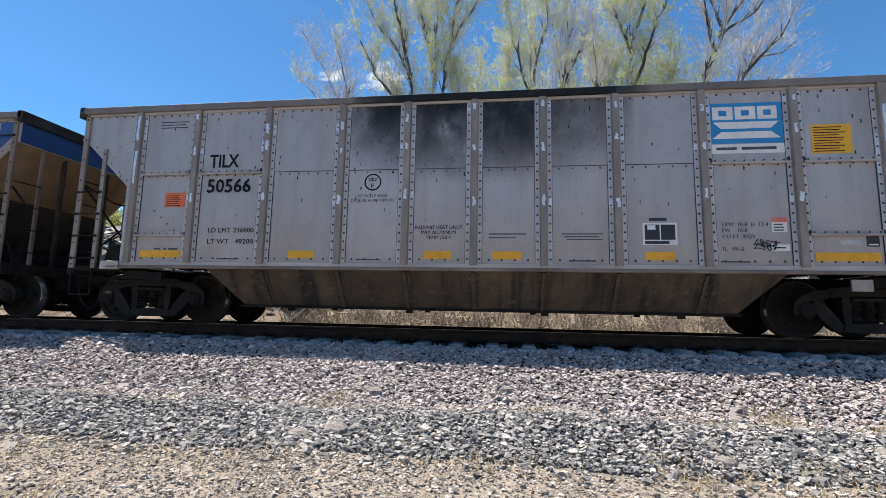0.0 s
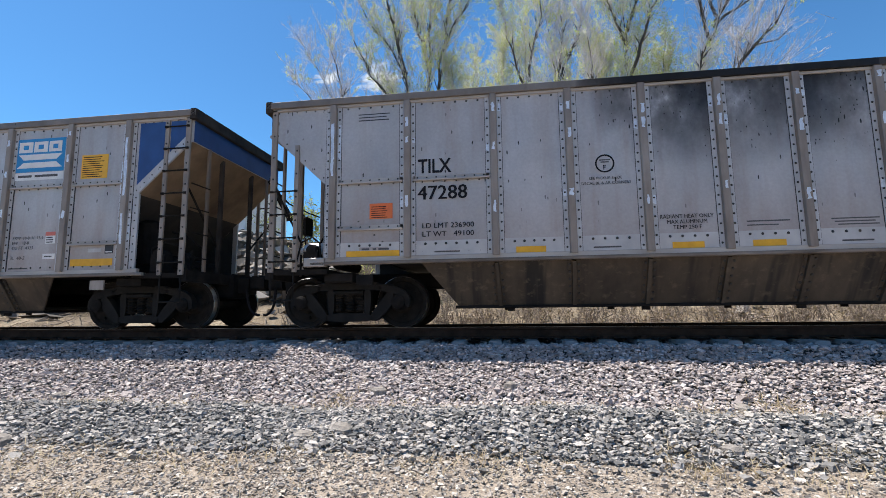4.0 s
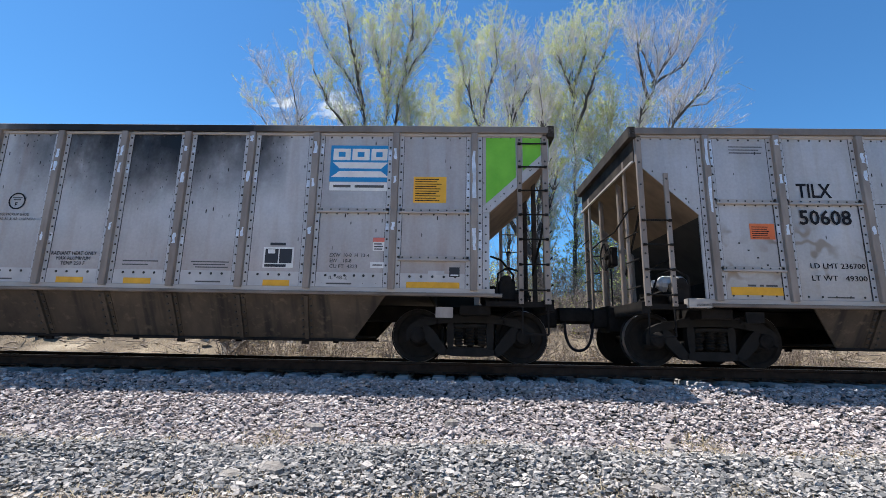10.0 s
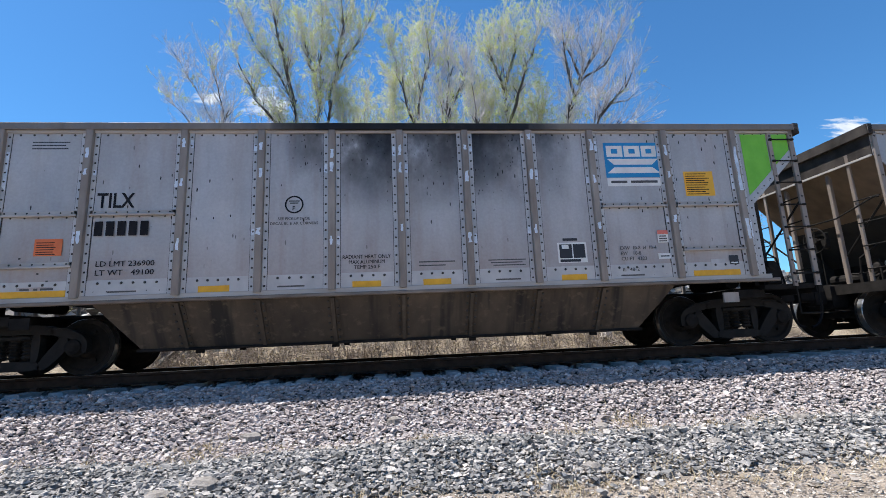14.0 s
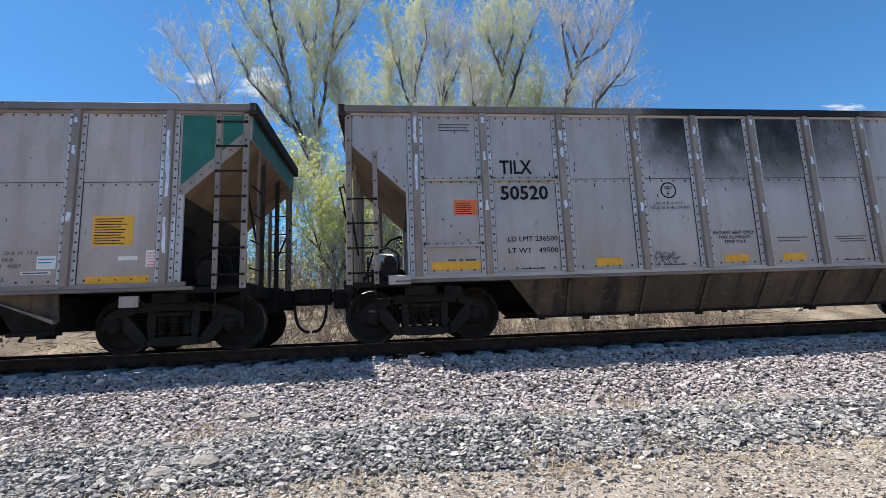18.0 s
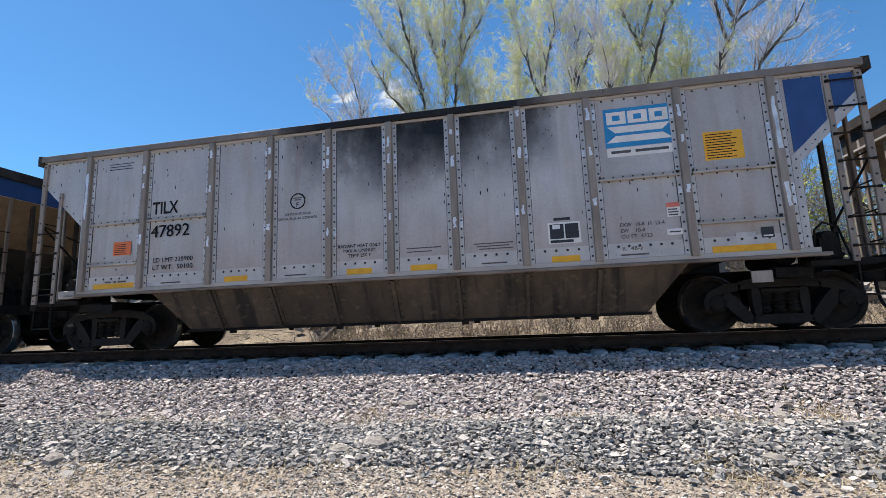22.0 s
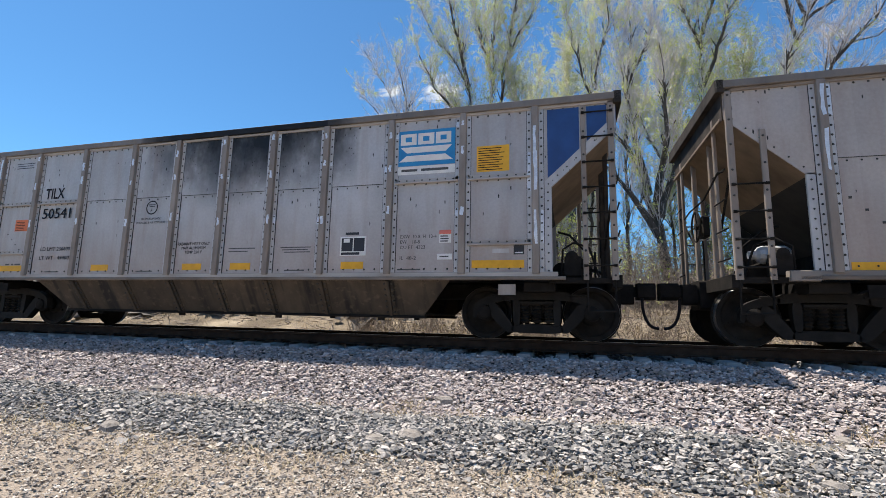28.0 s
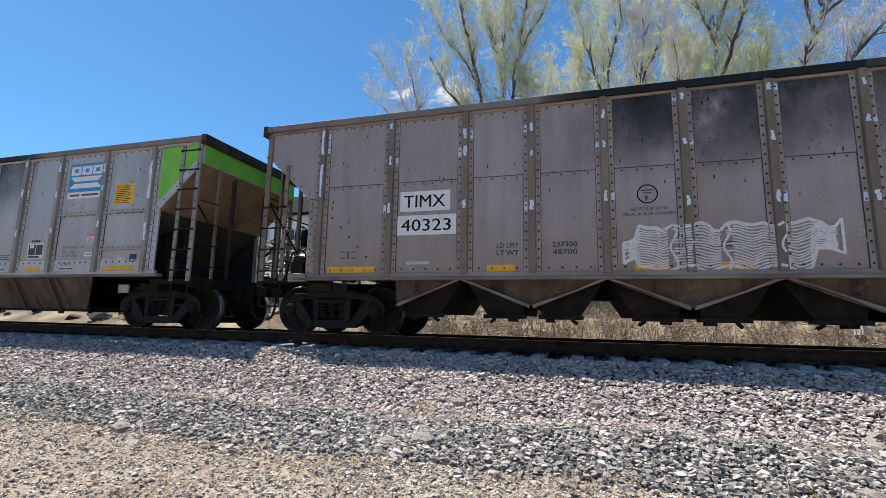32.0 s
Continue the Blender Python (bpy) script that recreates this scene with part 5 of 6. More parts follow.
def build_track():
    prof = [(-0.07, -0.185), (0.07, -0.185), (0.07, -0.172), (0.012, -0.155), (0.010, -0.05), (0.036, -0.04), (0.037, -0.008), (0.028, 0.0), (-0.028, 0.0), (-0.037, -0.008), (-0.036, -0.04), (-0.010, -0.05), (-0.012, -0.155), (-0.07, -0.172)]
    for s in (-1, 1):
        me = Mesh().extrude([(-450, s * 0.755 + y, z) for y, z in prof], (600, 0, 0))
        me.box(-450, 150, s * 0.755 - 0.027, s * 0.755 + 0.027, 0.0005, 0.002, 1)
        ob = new("rail", me.data("rail", [RAIL, TREAD]))
        tagged(ob, "rusty steel rail with a worn bright head", "rail", "track rails", "structure")
    tie = Mesh().extrude([(-0.13, -1.31, -0.42), (0.13, -1.31, -0.42), (0.105, -1.31, -0.228), (0.085, -1.31, -0.208), (-0.085, -1.31, -0.208), (-0.105, -1.31, -0.228)], (0, 2.62, 0))
    for s in (-1, 1):
        for q in (-1, 1):
            tie.bar(-0.05, 0.05, s * 0.755 + q * 0.11 - 0.04, s * 0.755 + q * 0.11 + 0.04, -0.245, -0.15, 0.01, 1)
    me = tie.bar(-0.09, 0.09, -0.90, -0.61, -0.243, -0.184, 0.01, 1).bar(-0.09, 0.09, 0.61, 0.90, -0.243, -0.184, 0.01, 1).data("railway_tie", [CONCRETE, RAIL])
    for k in range(-40, 36):
        ob = new("railway_tie", me)
        ob.location = (k * 0.61, 0, 0)
        tagged(ob, "grey concrete railway tie bedded in ballast", "railway tie", "ties under the track", "structure")
    far = Mesh()
    for k in list(range(-240, -40)) + list(range(36, 180)):
        far.box(k * 0.61 - 0.12, k * 0.61 + 0.12, -1.3, 1.3, -0.42, -0.19)
    tagged(new("distant_ties", far.data("distant_ties", [CONCRETE])), "grey concrete ties further along the track", "railway ties", kind="stuff")


build_track()


def big_mesh(name, v, faces, smooth=False):
    """A mesh from arrays of corners and of faces of one size."""
    me = bpy.data.meshes.new(name)
    k = faces.shape[1]
    me.vertices.add(len(v))
    me.vertices.foreach_set("co", np.ascontiguousarray(v, np.float32).ravel())
    me.loops.add(faces.size)
    me.loops.foreach_set("vertex_index", np.ascontiguousarray(faces, np.int32).ravel())
    me.polygons.add(len(faces))
    me.polygons.foreach_set("loop_start", np.arange(0, faces.size, k, dtype=np.int32))
    me.polygons.foreach_set("loop_total", np.full(len(faces), k, np.int32))
    me.polygons.foreach_set("use_smooth", np.full(len(faces), smooth))
    me.update(calc_edges=True)
    return me


def stone_paint(name, colours):
    m, n, l, b = mat(name, 0.9)
    geo = n.new("ShaderNodeNewGeometry")
    col = ramp(n, l, geo.outputs["Random Per Island"], colours)
    col = mix(n, l, 1.0, col, ramp(n, l, noise_node(n, l, 60, 3), [(0.3, (0.72, 0.72, 0.72)), (0.7, (1.15, 1.15, 1.15))]), "MULTIPLY")
    l.new(col, b.inputs["Base Color"])
    return m


CUBE = np.array([(-1, -1, -1), (1, -1, -1), (1, 1, -1), (-1, 1, -1), (-1, -1, 1), (1, -1, 1), (1, 1, 1), (-1, 1, 1)], float) * 0.72
CUBE_TRI = np.array([(0, 2, 1), (0, 3, 2), (4, 5, 6), (4, 6, 7), (0, 1, 5), (0, 5, 4), (1, 2, 6), (1, 6, 5), (2, 3, 7), (2, 7, 6), (3, 0, 4), (3, 4, 7)])
OCTA = np.array([(1, 0, 0), (-1, 0, 0), (0, 1, 0), (0, -1, 0), (0, 0, 1), (0, 0, -1)], float)
OCTA_TRI = np.array([(0, 2, 4), (2, 1, 4), (1, 3, 4), (3, 0, 4), (2, 0, 5), (1, 2, 5), (3, 1, 5), (0, 3, 5)])


def rock_data(rng, xyz, radius, small):
    """Broken stones at the given places: jittered, squashed, turned solids."""
    base, tri = (OCTA, OCTA_TRI) if small else (CUBE, CUBE_TRI)
    k, nv = len(xyz), len(base)
    v = (base[None] + rng.uniform(-0.42, 0.42, (k, nv, 3))) * radius[:, None, None]
    v *= rng.uniform(0.6, 1.35, (k, 1, 3))
    q = rng.normal(size=(k, 4))
    q /= np.linalg.norm(q, axis=1)[:, None]
    w, x, y, z = q.T
    rot = np.stack([1 - 2 * (y * y + z * z), 2 * (x * y - z * w), 2 * (x * z + y * w), 2 * (x * y + z * w), 1 - 2 * (x * x + z * z), 2 * (y * z - x * w), 2 * (x * z - y * w), 2 * (y * z + x * w), 1 - 2 * (x * x + y * y)], 1).reshape(k, 3, 3)
    v = np.einsum("kij,knj->kni", rot, v) * np.array([1.12, 1.0, 0.68]) + xyz[:, None]
    return v.reshape(-1, 3), (tri[None] + (np.arange(k) * nv)[:, None, None]).reshape(-1, 3)


def stones(name, label, count, y0, y1, radius, paint, seed, small=False, x0=-16.0, x1=13.5, lift=0.02, fade=0.25):
    rng = np.random.default_rng(seed)
    y = rng.uniform(y0, y1, count) + rng.normal(0, fade, count) * (rng.uniform(0, 1, count) < 0.3)
    mid = 0.5 * (x0 + x1)
    u = rng.uniform(-1, 1, count)
    x = mid + (x1 - x0) * 0.5 * np.sign(u) * np.abs(u) ** 1.25
    z = ground_z(x, y) + rng.uniform(-0.5 * radius, lift, count) + np.where(rng.uniform(0, 1, count) < 0.42, rng.uniform(0.9, 1.5, count) * radius, 0.0)
    v, f = rock_data(rng, np.stack([x, y, z], 1), radius * rng.lognormal(0, 0.3, count), small)
    me = big_mesh(name, v, f)
    me.materials.append(paint)
    tagged(new(name, me), label, "gravel", kind="stuff")


# GREYS is darkened: the shade under the train is put into the stone colour
GREYS = [(0.0, (0.05, 0.05, 0.052)), (0.3, (0.10, 0.098, 0.096)), (0.7, (0.17, 0.16, 0.15)), (1.0, (0.30, 0.285, 0.27))]
PINKS = [(0.0, (0.25, 0.218, 0.207)), (0.3, (0.355, 0.306, 0.288)), (0.65, (0.445, 0.388, 0.364)), (0.9, (0.55, 0.492, 0.462)), (1.0, (0.66, 0.61, 0.575))]
DARKS = [(0.0, (0.095, 0.094, 0.092)), (0.3, (0.19, 0.184, 0.176)), (0.65, (0.315, 0.295, 0.274)), (0.9, (0.46, 0.42, 0.382)), (1.0, (0.60, 0.55, 0.50))]
PALES = [(0.0, (0.18, 0.155, 0.13)), (0.4, (0.36, 0.312, 0.262)), (0.8, (0.49, 0.435, 0.37)), (1.0, (0.64, 0.59, 0.52))]
stones("ballast_shoulder", "pinkish grey crushed stone ballast beside the track", 66000, -3.15, -1.46, 0.0190, stone_paint("pink_stone", PINKS), 11)
stones("ballast_heap", "dark blue-grey crushed stone spread in a low ridge", 50000, -4.75, -3.20, 0.0192, stone_paint("dark_stone", DARKS), 12, lift=0.03)
stones("fine_gravel", "pale fine gravel trodden into dry earth", 42000, -7.0, -4.3, 0.0125, stone_paint("pale_stone", PALES), 13, True, -10.5, 8.5, 0.005)
stones("loose_chippings", "loose pale chippings strewn over the gravel strip", 8000, -6.6, -4.2, 0.0125, stone_paint("chip_stone", [(0.0, (0.15, 0.132, 0.115)), (0.5, (0.29, 0.25, 0.215)), (1.0, (0.46, 0.41, 0.355))]), 15, False, -11, 9, 0.008, 0.5)
stones("dusty_fines", "pale dusty stone chips in the dip between shoulder and ridge", 9000, -3.42, -3.10, 0.0105, stone_paint("dusty_chip", [(0.0, (0.26, 0.225, 0.19)), (0.5, (0.42, 0.37, 0.32)), (1.0, (0.60, 0.55, 0.48))]), 18, True, -13, 11, 0.03, 0.12)
stones("track_ballast", "grey crushed stone between the rails, colour darkened for the train's shade", 9000, -1.25, 2.9, 0.03, stone_paint("grey_stone", GREYS), 14, True, -16, 13.5, 0.0)

BANK_STONE = stone_paint("bank_stone", [(0.0, (0.07, 0.062, 0.052)), (0.4, (0.17, 0.15, 0.128)), (0.8, (0.33, 0.30, 0.265)), (1.0, (0.48, 0.45, 0.41))])
stones("bank_rubble", "grey broken rubble piled on the bank behind the track", 2600, 7.5, 16.0, 0.26, BANK_STONE, 16, False, -34, -4.5, 0.1, 0.8)
stones("bank_rubble", "scattered grey rubble on the bank behind the track", 900, 8.0, 15.0, 0.2, BANK_STONE, 17, False, 6, 24, 0.06, 0.8)

# single larger stones that lie on the gravel
ROCK_PAINT = simple("pale_rock", (0.15, 0.135, 0.12), (0.36, 0.325, 0.29), 9.0, 0.9, bmp=0.6, dist=0.02)
for k, (x, y, r) in enumerate(((-0.92, -4.30, 0.12), (-1.25, -4.46, 0.09), (0.84, -2.62, 0.085), (-0.95, -2.75, 0.10), (2.0, -1.95, 0.07), (2.75, -4.5, 0.08), (-4.4, -4.75, 0.12), (-5.6, -3.0, 0.10), (4.3, -4.1, 0.08), (-2.6, -3.3, 0.07), (3.5, -3.05, 0.09), (6.0, -3.4, 0.10))):
    g = np.random.default_rng(100 + k)
    ang = [2 * math.pi * i / 9 for i in range(9)]
    rr = [r * g.uniform(0.75, 1.2) for _ in ang]
    m = Mesh()
    low = [(a * math.cos(t) * 1.3, a * math.sin(t), -0.03) for a, t in zip(rr, ang)]
    mid = [(a * math.cos(t) * 1.2, a * math.sin(t) * 0.95, r * g.uniform(0.3, 0.5)) for a, t in zip(rr, ang)]
    top = [(a * math.cos(t) * 0.7, a * math.sin(t) * 0.6, r * g.uniform(0.55, 0.75)) for a, t in zip(rr, ang)]
    m.add(low + mid + top, [(i, (i + 1) % 9, (i + 1) % 9 + 9, i + 9) for i in range(9)] + [(i + 9, (i + 1) % 9 + 9, (i + 1) % 9 + 18, i + 18) for i in range(9)] + [tuple(range(18, 27)), tuple(range(8, -1, -1))])
    ob = new("rock", m.data("rock", [ROCK_PAINT]))
    ob.location, ob.rotation_euler = (x, y, float(ground_z(x, y)) + 0.01), (0, 0, g.uniform(0, 6))
    tagged(ob, "pale flat broken stone lying on the gravel", "rock", "larger stones on the gravel")


# ---- plants ----
class Twigs:
    """Tapered branch pieces gathered into one mesh of thin tubes."""

    def __init__(self):
        self.a, self.b, self.ra, self.rb = [], [], [], []

    def seg(self, a, b, ra, rb):
        self.a.append(a), self.b.append(b), self.ra.append(ra), self.rb.append(rb)

    def mesh(self, name, sides=3):
        a, b = np.array(self.a), np.array(self.b)
        ra, rb = np.array(self.ra)[:, None, None], np.array(self.rb)[:, None, None]
        d = b - a
        d /= np.linalg.norm(d, axis=1)[:, None] + 1e-9
        ref = np.where(np.abs(d[:, 2:3]) > 0.9, np.array([[1.0, 0, 0]]), np.array([[0, 0, 1.0]]))
        u = np.cross(d, ref)
        u /= np.linalg.norm(u, axis=1)[:, None]
        w = np.cross(d, u)
        t = np.arange(sides) * 2 * np.pi / sides
        ring = u[:, None] * np.cos(t)[None, :, None] + w[:, None] * np.sin(t)[None, :, None]
        v = np.concatenate([a[:, None] + ring * ra, b[:, None] + ring * rb], 1).reshape(-1, 3)
        q = np.array([(i, (i + 1) % sides, (i + 1) % sides + sides, i + sides) for i in range(sides)])
        f = (q[None] + (np.arange(len(a)) * 2 * sides)[:, None, None]).reshape(-1, 4)
        return big_mesh(name, v, f, True)


def leaf_mesh(name, at, size, rng):
    at = np.array(at)
    k = len(at)
    u = rng.normal(size=(k, 3))
    u /= np.linalg.norm(u, axis=1)[:, None]
    w = np.cross(u, rng.normal(size=(k, 3)))
    w /= np.linalg.norm(w, axis=1)[:, None]
    s = (size * rng.uniform(0.6, 1.4, k))[:, None]
    v = np.stack([at - u * s, at + w * s * 0.55, at + u * s, at - w * s * 0.55], 1).reshape(-1, 3)
    return big_mesh(name, v, np.arange(4 * k).reshape(k, 4))


def leaf_paint(name, c0, c1, c2):
    m, n, l, b = mat(name, 0.6)
    geo = n.new("ShaderNodeNewGeometry")
    l.new(ramp(n, l, geo.outputs["Random Per Island"], [(0.0, c0), (0.5, c1), (1.0, c2)]), b.inputs["Base Color"])
    tr = n.new("ShaderNodeBsdfTranslucent")
    l.new(ramp(n, l, geo.outputs["Random Per Island"], [(0.0, c0), (0.5, c1), (1.0, c2)]), tr.inputs["Color"])
    mx = n.new("ShaderNodeMixShader")
    mx.inputs[0].default_value = 0.5
    l.new(b.outputs[0], mx.inputs[1])
    l.new(tr.outputs[0], mx.inputs[2])
    l.new(mx.outputs[0], n["Material Output"].inputs["Surface"])
    return m


BARK = simple("dark_bark", (0.040, 0.033, 0.028), (0.125, 0.105, 0.09), 7.0, 0.95, 0, (1, 1, 0.25), 0.6, 0.032)
TWIG = simple("grey_twig", (0.50, 0.455, 0.455), (0.82, 0.78, 0.785), 3.0, 0.9, bmp=0)
BRUSH = simple("dry_brush", (0.13, 0.10, 0.08), (0.36, 0.30, 0.245), 3.0, 0.95, bmp=0)
LEAF = leaf_paint("young_leaf", (0.46, 0.52, 0.10), (0.64, 0.68, 0.20), (0.78, 0.79, 0.36))
OLIVE = leaf_paint("olive_leaf", (0.24, 0.29, 0.06), (0.38, 0.43, 0.10), (0.52, 0.54, 0.18))
PALE_LEAF = leaf_paint("silver_bud", (0.50, 0.55, 0.16), (0.68, 0.70, 0.27), (0.80, 0.80, 0.44))
STRAW = leaf_paint("dry_straw", (0.28, 0.22, 0.13), (0.44, 0.36, 0.23), (0.58, 0.50, 0.34))
BANK_STRAW = leaf_paint("bank_straw", (0.15, 0.115, 0.07), (0.30, 0.24, 0.15), (0.48, 0.40, 0.27))


def unit(v):
    return v / (np.linalg.norm(v) + 1e-9)


def tree(base, limbs, thick, leafy, seed, label, full=1.0, paint=None, spread=0.8, leaf_size=0.038):
    """limbs: ways through (x, z) at about the base's depth. Side branches, twigs and young leaves grow along the upper part of each."""
    rng = np.random.default_rng(seed)
    trunk, twigs, leaves = Twigs(), Twigs(), []
    for li, limb in enumerate(limbs):
        off = rng.uniform(-0.9, 0.9)
        pts = [np.array((x, base[1] + off * (i / max(1, len(limb) - 1)) * 2.0, z)) for i, (x, z) in enumerate(limb)]
        path = []
        for p, q in zip(pts, pts[1:]):
            k = max(2, int(np.linalg.norm(q - p) / 0.6))
            for i in range(k):
                path.append(p + (q - p) * i / k + rng.normal(0, 0.05, 3))
        path.append(pts[-1])
        n = len(path)
        r0 = thick * (1.0 if li == 0 else rng.uniform(0.55, 0.8))
        rad = [0.72 * r0 * (1 - i / (n - 1)) ** 1.25 + 0.014 for i in range(n)]
        for i in range(n - 1):
            trunk.seg(path[i], path[i + 1], rad[i], rad[i + 1])
        total = n * 0.6
        for _ in range(int(total * 4.8 * full)):
            u = rng.uniform(0.25, 1.0)
            i = min(n - 2, int(u * (n - 1)))
            tang = unit(path[i + 1] - path[i])
            side = unit(rng.normal(size=3) * np.array([1, 1, 0.25]))
            d = unit(tang * 0.9 + side * 1.0 * spread + np.array([0, 0, 0.5]))
            ln = rng.uniform(0.9, 3.2) * (1.25 - 0.45 * u)
            p, r = path[i], min(rad[i] * 0.6, 0.025)
            green = rng.uniform() < leafy * 2.3
            for j in range(4):
                d = unit(d + rng.normal(0, 0.12, 3) + np.array([0, 0, 0.12]))
                q = p + d * ln / 4
                limb_mesh = trunk if j < 1 and r > 0.022 else twigs
                limb_mesh.seg(p, q, r * (1 - j * 0.2), r * (0.8 - j * 0.2) + 0.004)
                for _ in range(2):
                    e = unit(d + rng.normal(0, 0.5, 3) + np.array([0, 0, 0.15]))
                    tl = rng.uniform(0.45, 1.15)
                    m0 = p + (q - p) * rng.uniform(0, 1)
                    m1 = m0 + e * tl * 0.5
                    e2 = unit(e + rng.normal(0, 0.2, 3) + np.array([0, 0, 0.12]))
                    m2 = m1 + e2 * tl * 0.5
                    twigs.seg(m0, m1, 0.008, 0.006)
                    twigs.seg(m1, m2, 0.006, 0.004)
                    for _ in range(3):
                        e3 = unit(e + rng.normal(0, 0.45, 3) + np.array([0, 0, 0.2]))
                        twigs.seg(m1, m1 + e3 * tl * 0.5, 0.0055, 0.003)
                        if green and rng.uniform() < 0.55:
                            for _ in range(9):
                                leaves.append(m1 + e3 * tl * rng.uniform(0.05, 0.5) + rng.normal(0, 0.05, 3))
                p = q
    ob = new("tree")
    ob.location = base
    shift = Matrix.Translation(-Vector(base))
    for name, t, m, sides in (("trunk", trunk, BARK, 7), ("branchwork", twigs, TWIG, 3)):
        me = t.mesh(name, sides)
        me.transform(shift)
        me.materials.append(m)
        part(name, me, None, ob)
    if leaves:
        me = leaf_mesh("crown", leaves, leaf_size, rng)
        me.transform(shift)
        me.materials.append(paint or LEAF)
        part("crown", me, None, ob, "sparse young yellow-green leaves")
    tagged(ob, label, "tree", "trees behind the track")


TREE_WORDS = "tall spring tree with bare grey twigs and young yellow-green leaves"
tree((-2.6, 16, 1.3), [[(-2.6, 1.0), (-3.0, 6.5), (-3.3, 9.0), (-4.4, 11.9), (-4.7, 13.7), (-5.8, 16.0), (-7.1, 17.7), (-8.2, 20.3)], [(-3.2, 9.0), (-4.3, 11.1), (-5.2, 12.1), (-6.3, 13.3), (-7.3, 15.1), (-7.9, 16.9)], [(-4.7, 13.7), (-5.4, 17.5), (-6.2, 20.5)]], 0.27, 0.28, 1, TREE_WORDS)
tree((-2.2, 16.6, 1.4), [[(-2.2, 1.0), (-2.9, 7.0), (-3.4, 12.1), (-3.3, 15.1), (-3.2, 18.5), (-3.1, 21.4)], [(-3.2, 11.0), (-2.6, 15.1), (-1.8, 16.6), (-0.5, 18.5), (0.2, 20.1)], [(-3.3, 14.5), (-4.3, 18.0), (-4.6, 20.5)], [(-2.7, 15.0), (-1.9, 19.0), (-2.0, 21.0)]], 0.25, 0.40, 2, TREE_WORDS)
tree((-7.6, 17, 3.2), [[(-7.6, 2.6), (-8.4, 11.3), (-9.5, 13.5), (-10.5, 15.4), (-11.4, 16.9)], [(-8.4, 11.3), (-9.0, 14.5), (-9.4, 16.5)], [(-8.2, 10.5), (-10.6, 13.0), (-12.2, 14.6)], [(-7.8, 9.0), (-6.7, 12.0), (-6.4, 14.3)]], 0.14, 0.05, 3, "leaning bare spring tree with fine grey twigs", 0.9)
tree((1.9, 16, 1.3), [[(1.9, 1.0), (2.3, 12.3), (2.2, 17.0), (2.0, 19.3)], [(2.3, 12.0), (1.3, 15.5), (0.8, 17.5)], [(2.3, 13.0), (3.1, 16.3), (2.9, 18.0)]], 0.14, 0.48, 4, TREE_WORDS, 0.9, None, 0.7)
tree((3.6, 15, 1.2), [[(3.6, 0.9), (3.9, 12.8), (3.6, 15.9), (3.3, 17.8)], [(3.9, 12.0), (4.3, 16.3), (4.2, 18.2)], [(4.0, 12.5), (5.2, 15.6), (5.6, 17.3)]], 0.14, 0.05, 5, "slim bare spring tree with dark branches", 0.9, None, 0.8)
tree((5.7, 13, 1.1), [[(5.2, 0.7), (4.7, 4.6), (4.3, 6.2), (3.9, 7.8), (3.0, 9.2), (2.6, 12.0)], [(4.3, 6.2), (4.0, 8.5), (3.7, 11.0), (3.4, 13.5)], [(4.6, 5.2), (5.1, 8.0), (5.1, 10.5), (4.8, 12.5)], [(4.8, 4.2), (3.6, 6.2), (2.6, 7.6), (1.6, 8.6)], [(4.8, 5.0), (5.6, 7.2), (6.4, 10.0)]], 0.42, 0.2, 6, "broad forked tree with dark trunk and green shoots", 0.8)
tree((7.4, 16, 1.3), [[(7.4, 1.0), (7.7, 12.8), (7.8, 16.0), (7.7, 18.7), (8.0, 20.4)], [(7.8, 12.5), (8.7, 15.2), (9.6, 17.5), (10.1, 19.3)], [(7.8, 14.5), (7.1, 17.5), (7.0, 19.5)], [(7.8, 15.5), (8.8, 18.0), (8.9, 20.0)]], 0.2, 0.42, 7, TREE_WORDS, 1.0, None, 0.75)
tree((10.2, 15, 1.2), [[(10.2, 0.9), (11.0, 12.8), (12.0, 14.9), (12.0, 18.6)], [(11.6, 14.0), (11.0, 16.3), (10.7, 17.4)], [(12.0, 14.9), (13.3, 17.0), (13.7, 18.6)], [(11.9, 14.7), (13.4, 15.6), (14.2, 17.2)], [(12.0, 15.3), (11.6, 17.5), (11.5, 18.4)]], 0.17, 0.03, 8, "bare spring tree with spreading dark branches", 0.9)
tree((12.4, 15.5, 1.3), [[(12.4, 1.0), (13.1, 12.8), (13.6, 14.5), (15.0, 16.4)], [(12.6, 11.5), (13.9, 13.8), (15.4, 14.2), (16.3, 15.0)], [(13.3, 13.0), (14.9, 14.6), (15.4, 16.0)], [(12.9, 12.0), (15.0, 12.7), (16.6, 12.6)]], 0.13, 0.04, 9, "leaning bare tree with pale twigs", 0.85)
tree((0.4, 18, 1.6), [[(0.4, 1.2), (-0.2, 10.0), (-0.9, 14.5), (-0.8, 16.4)], [(0.2, 9.0), (0.9, 13.0), (1.0, 17.0)], [(0.0, 9.0), (-1.8, 12.0), (-2.1, 14.6)]], 0.13, 0.8, 10, "young tree thick with yellow-green leaves", 1.7, PALE_LEAF)
tree((6.4, 18, 1.6), [[(6.4, 1.2), (6.2, 9.0), (6.0, 13.5), (5.8, 16.2)], [(6.2, 8.0), (7.0, 12.0), (6.9, 15.0)], [(6.2, 9.0), (4.7, 12.0), (4.2, 14.8)]], 0.12, 0.8, 11, "young tree thick with yellow-green leaves", 1.7, PALE_LEAF)
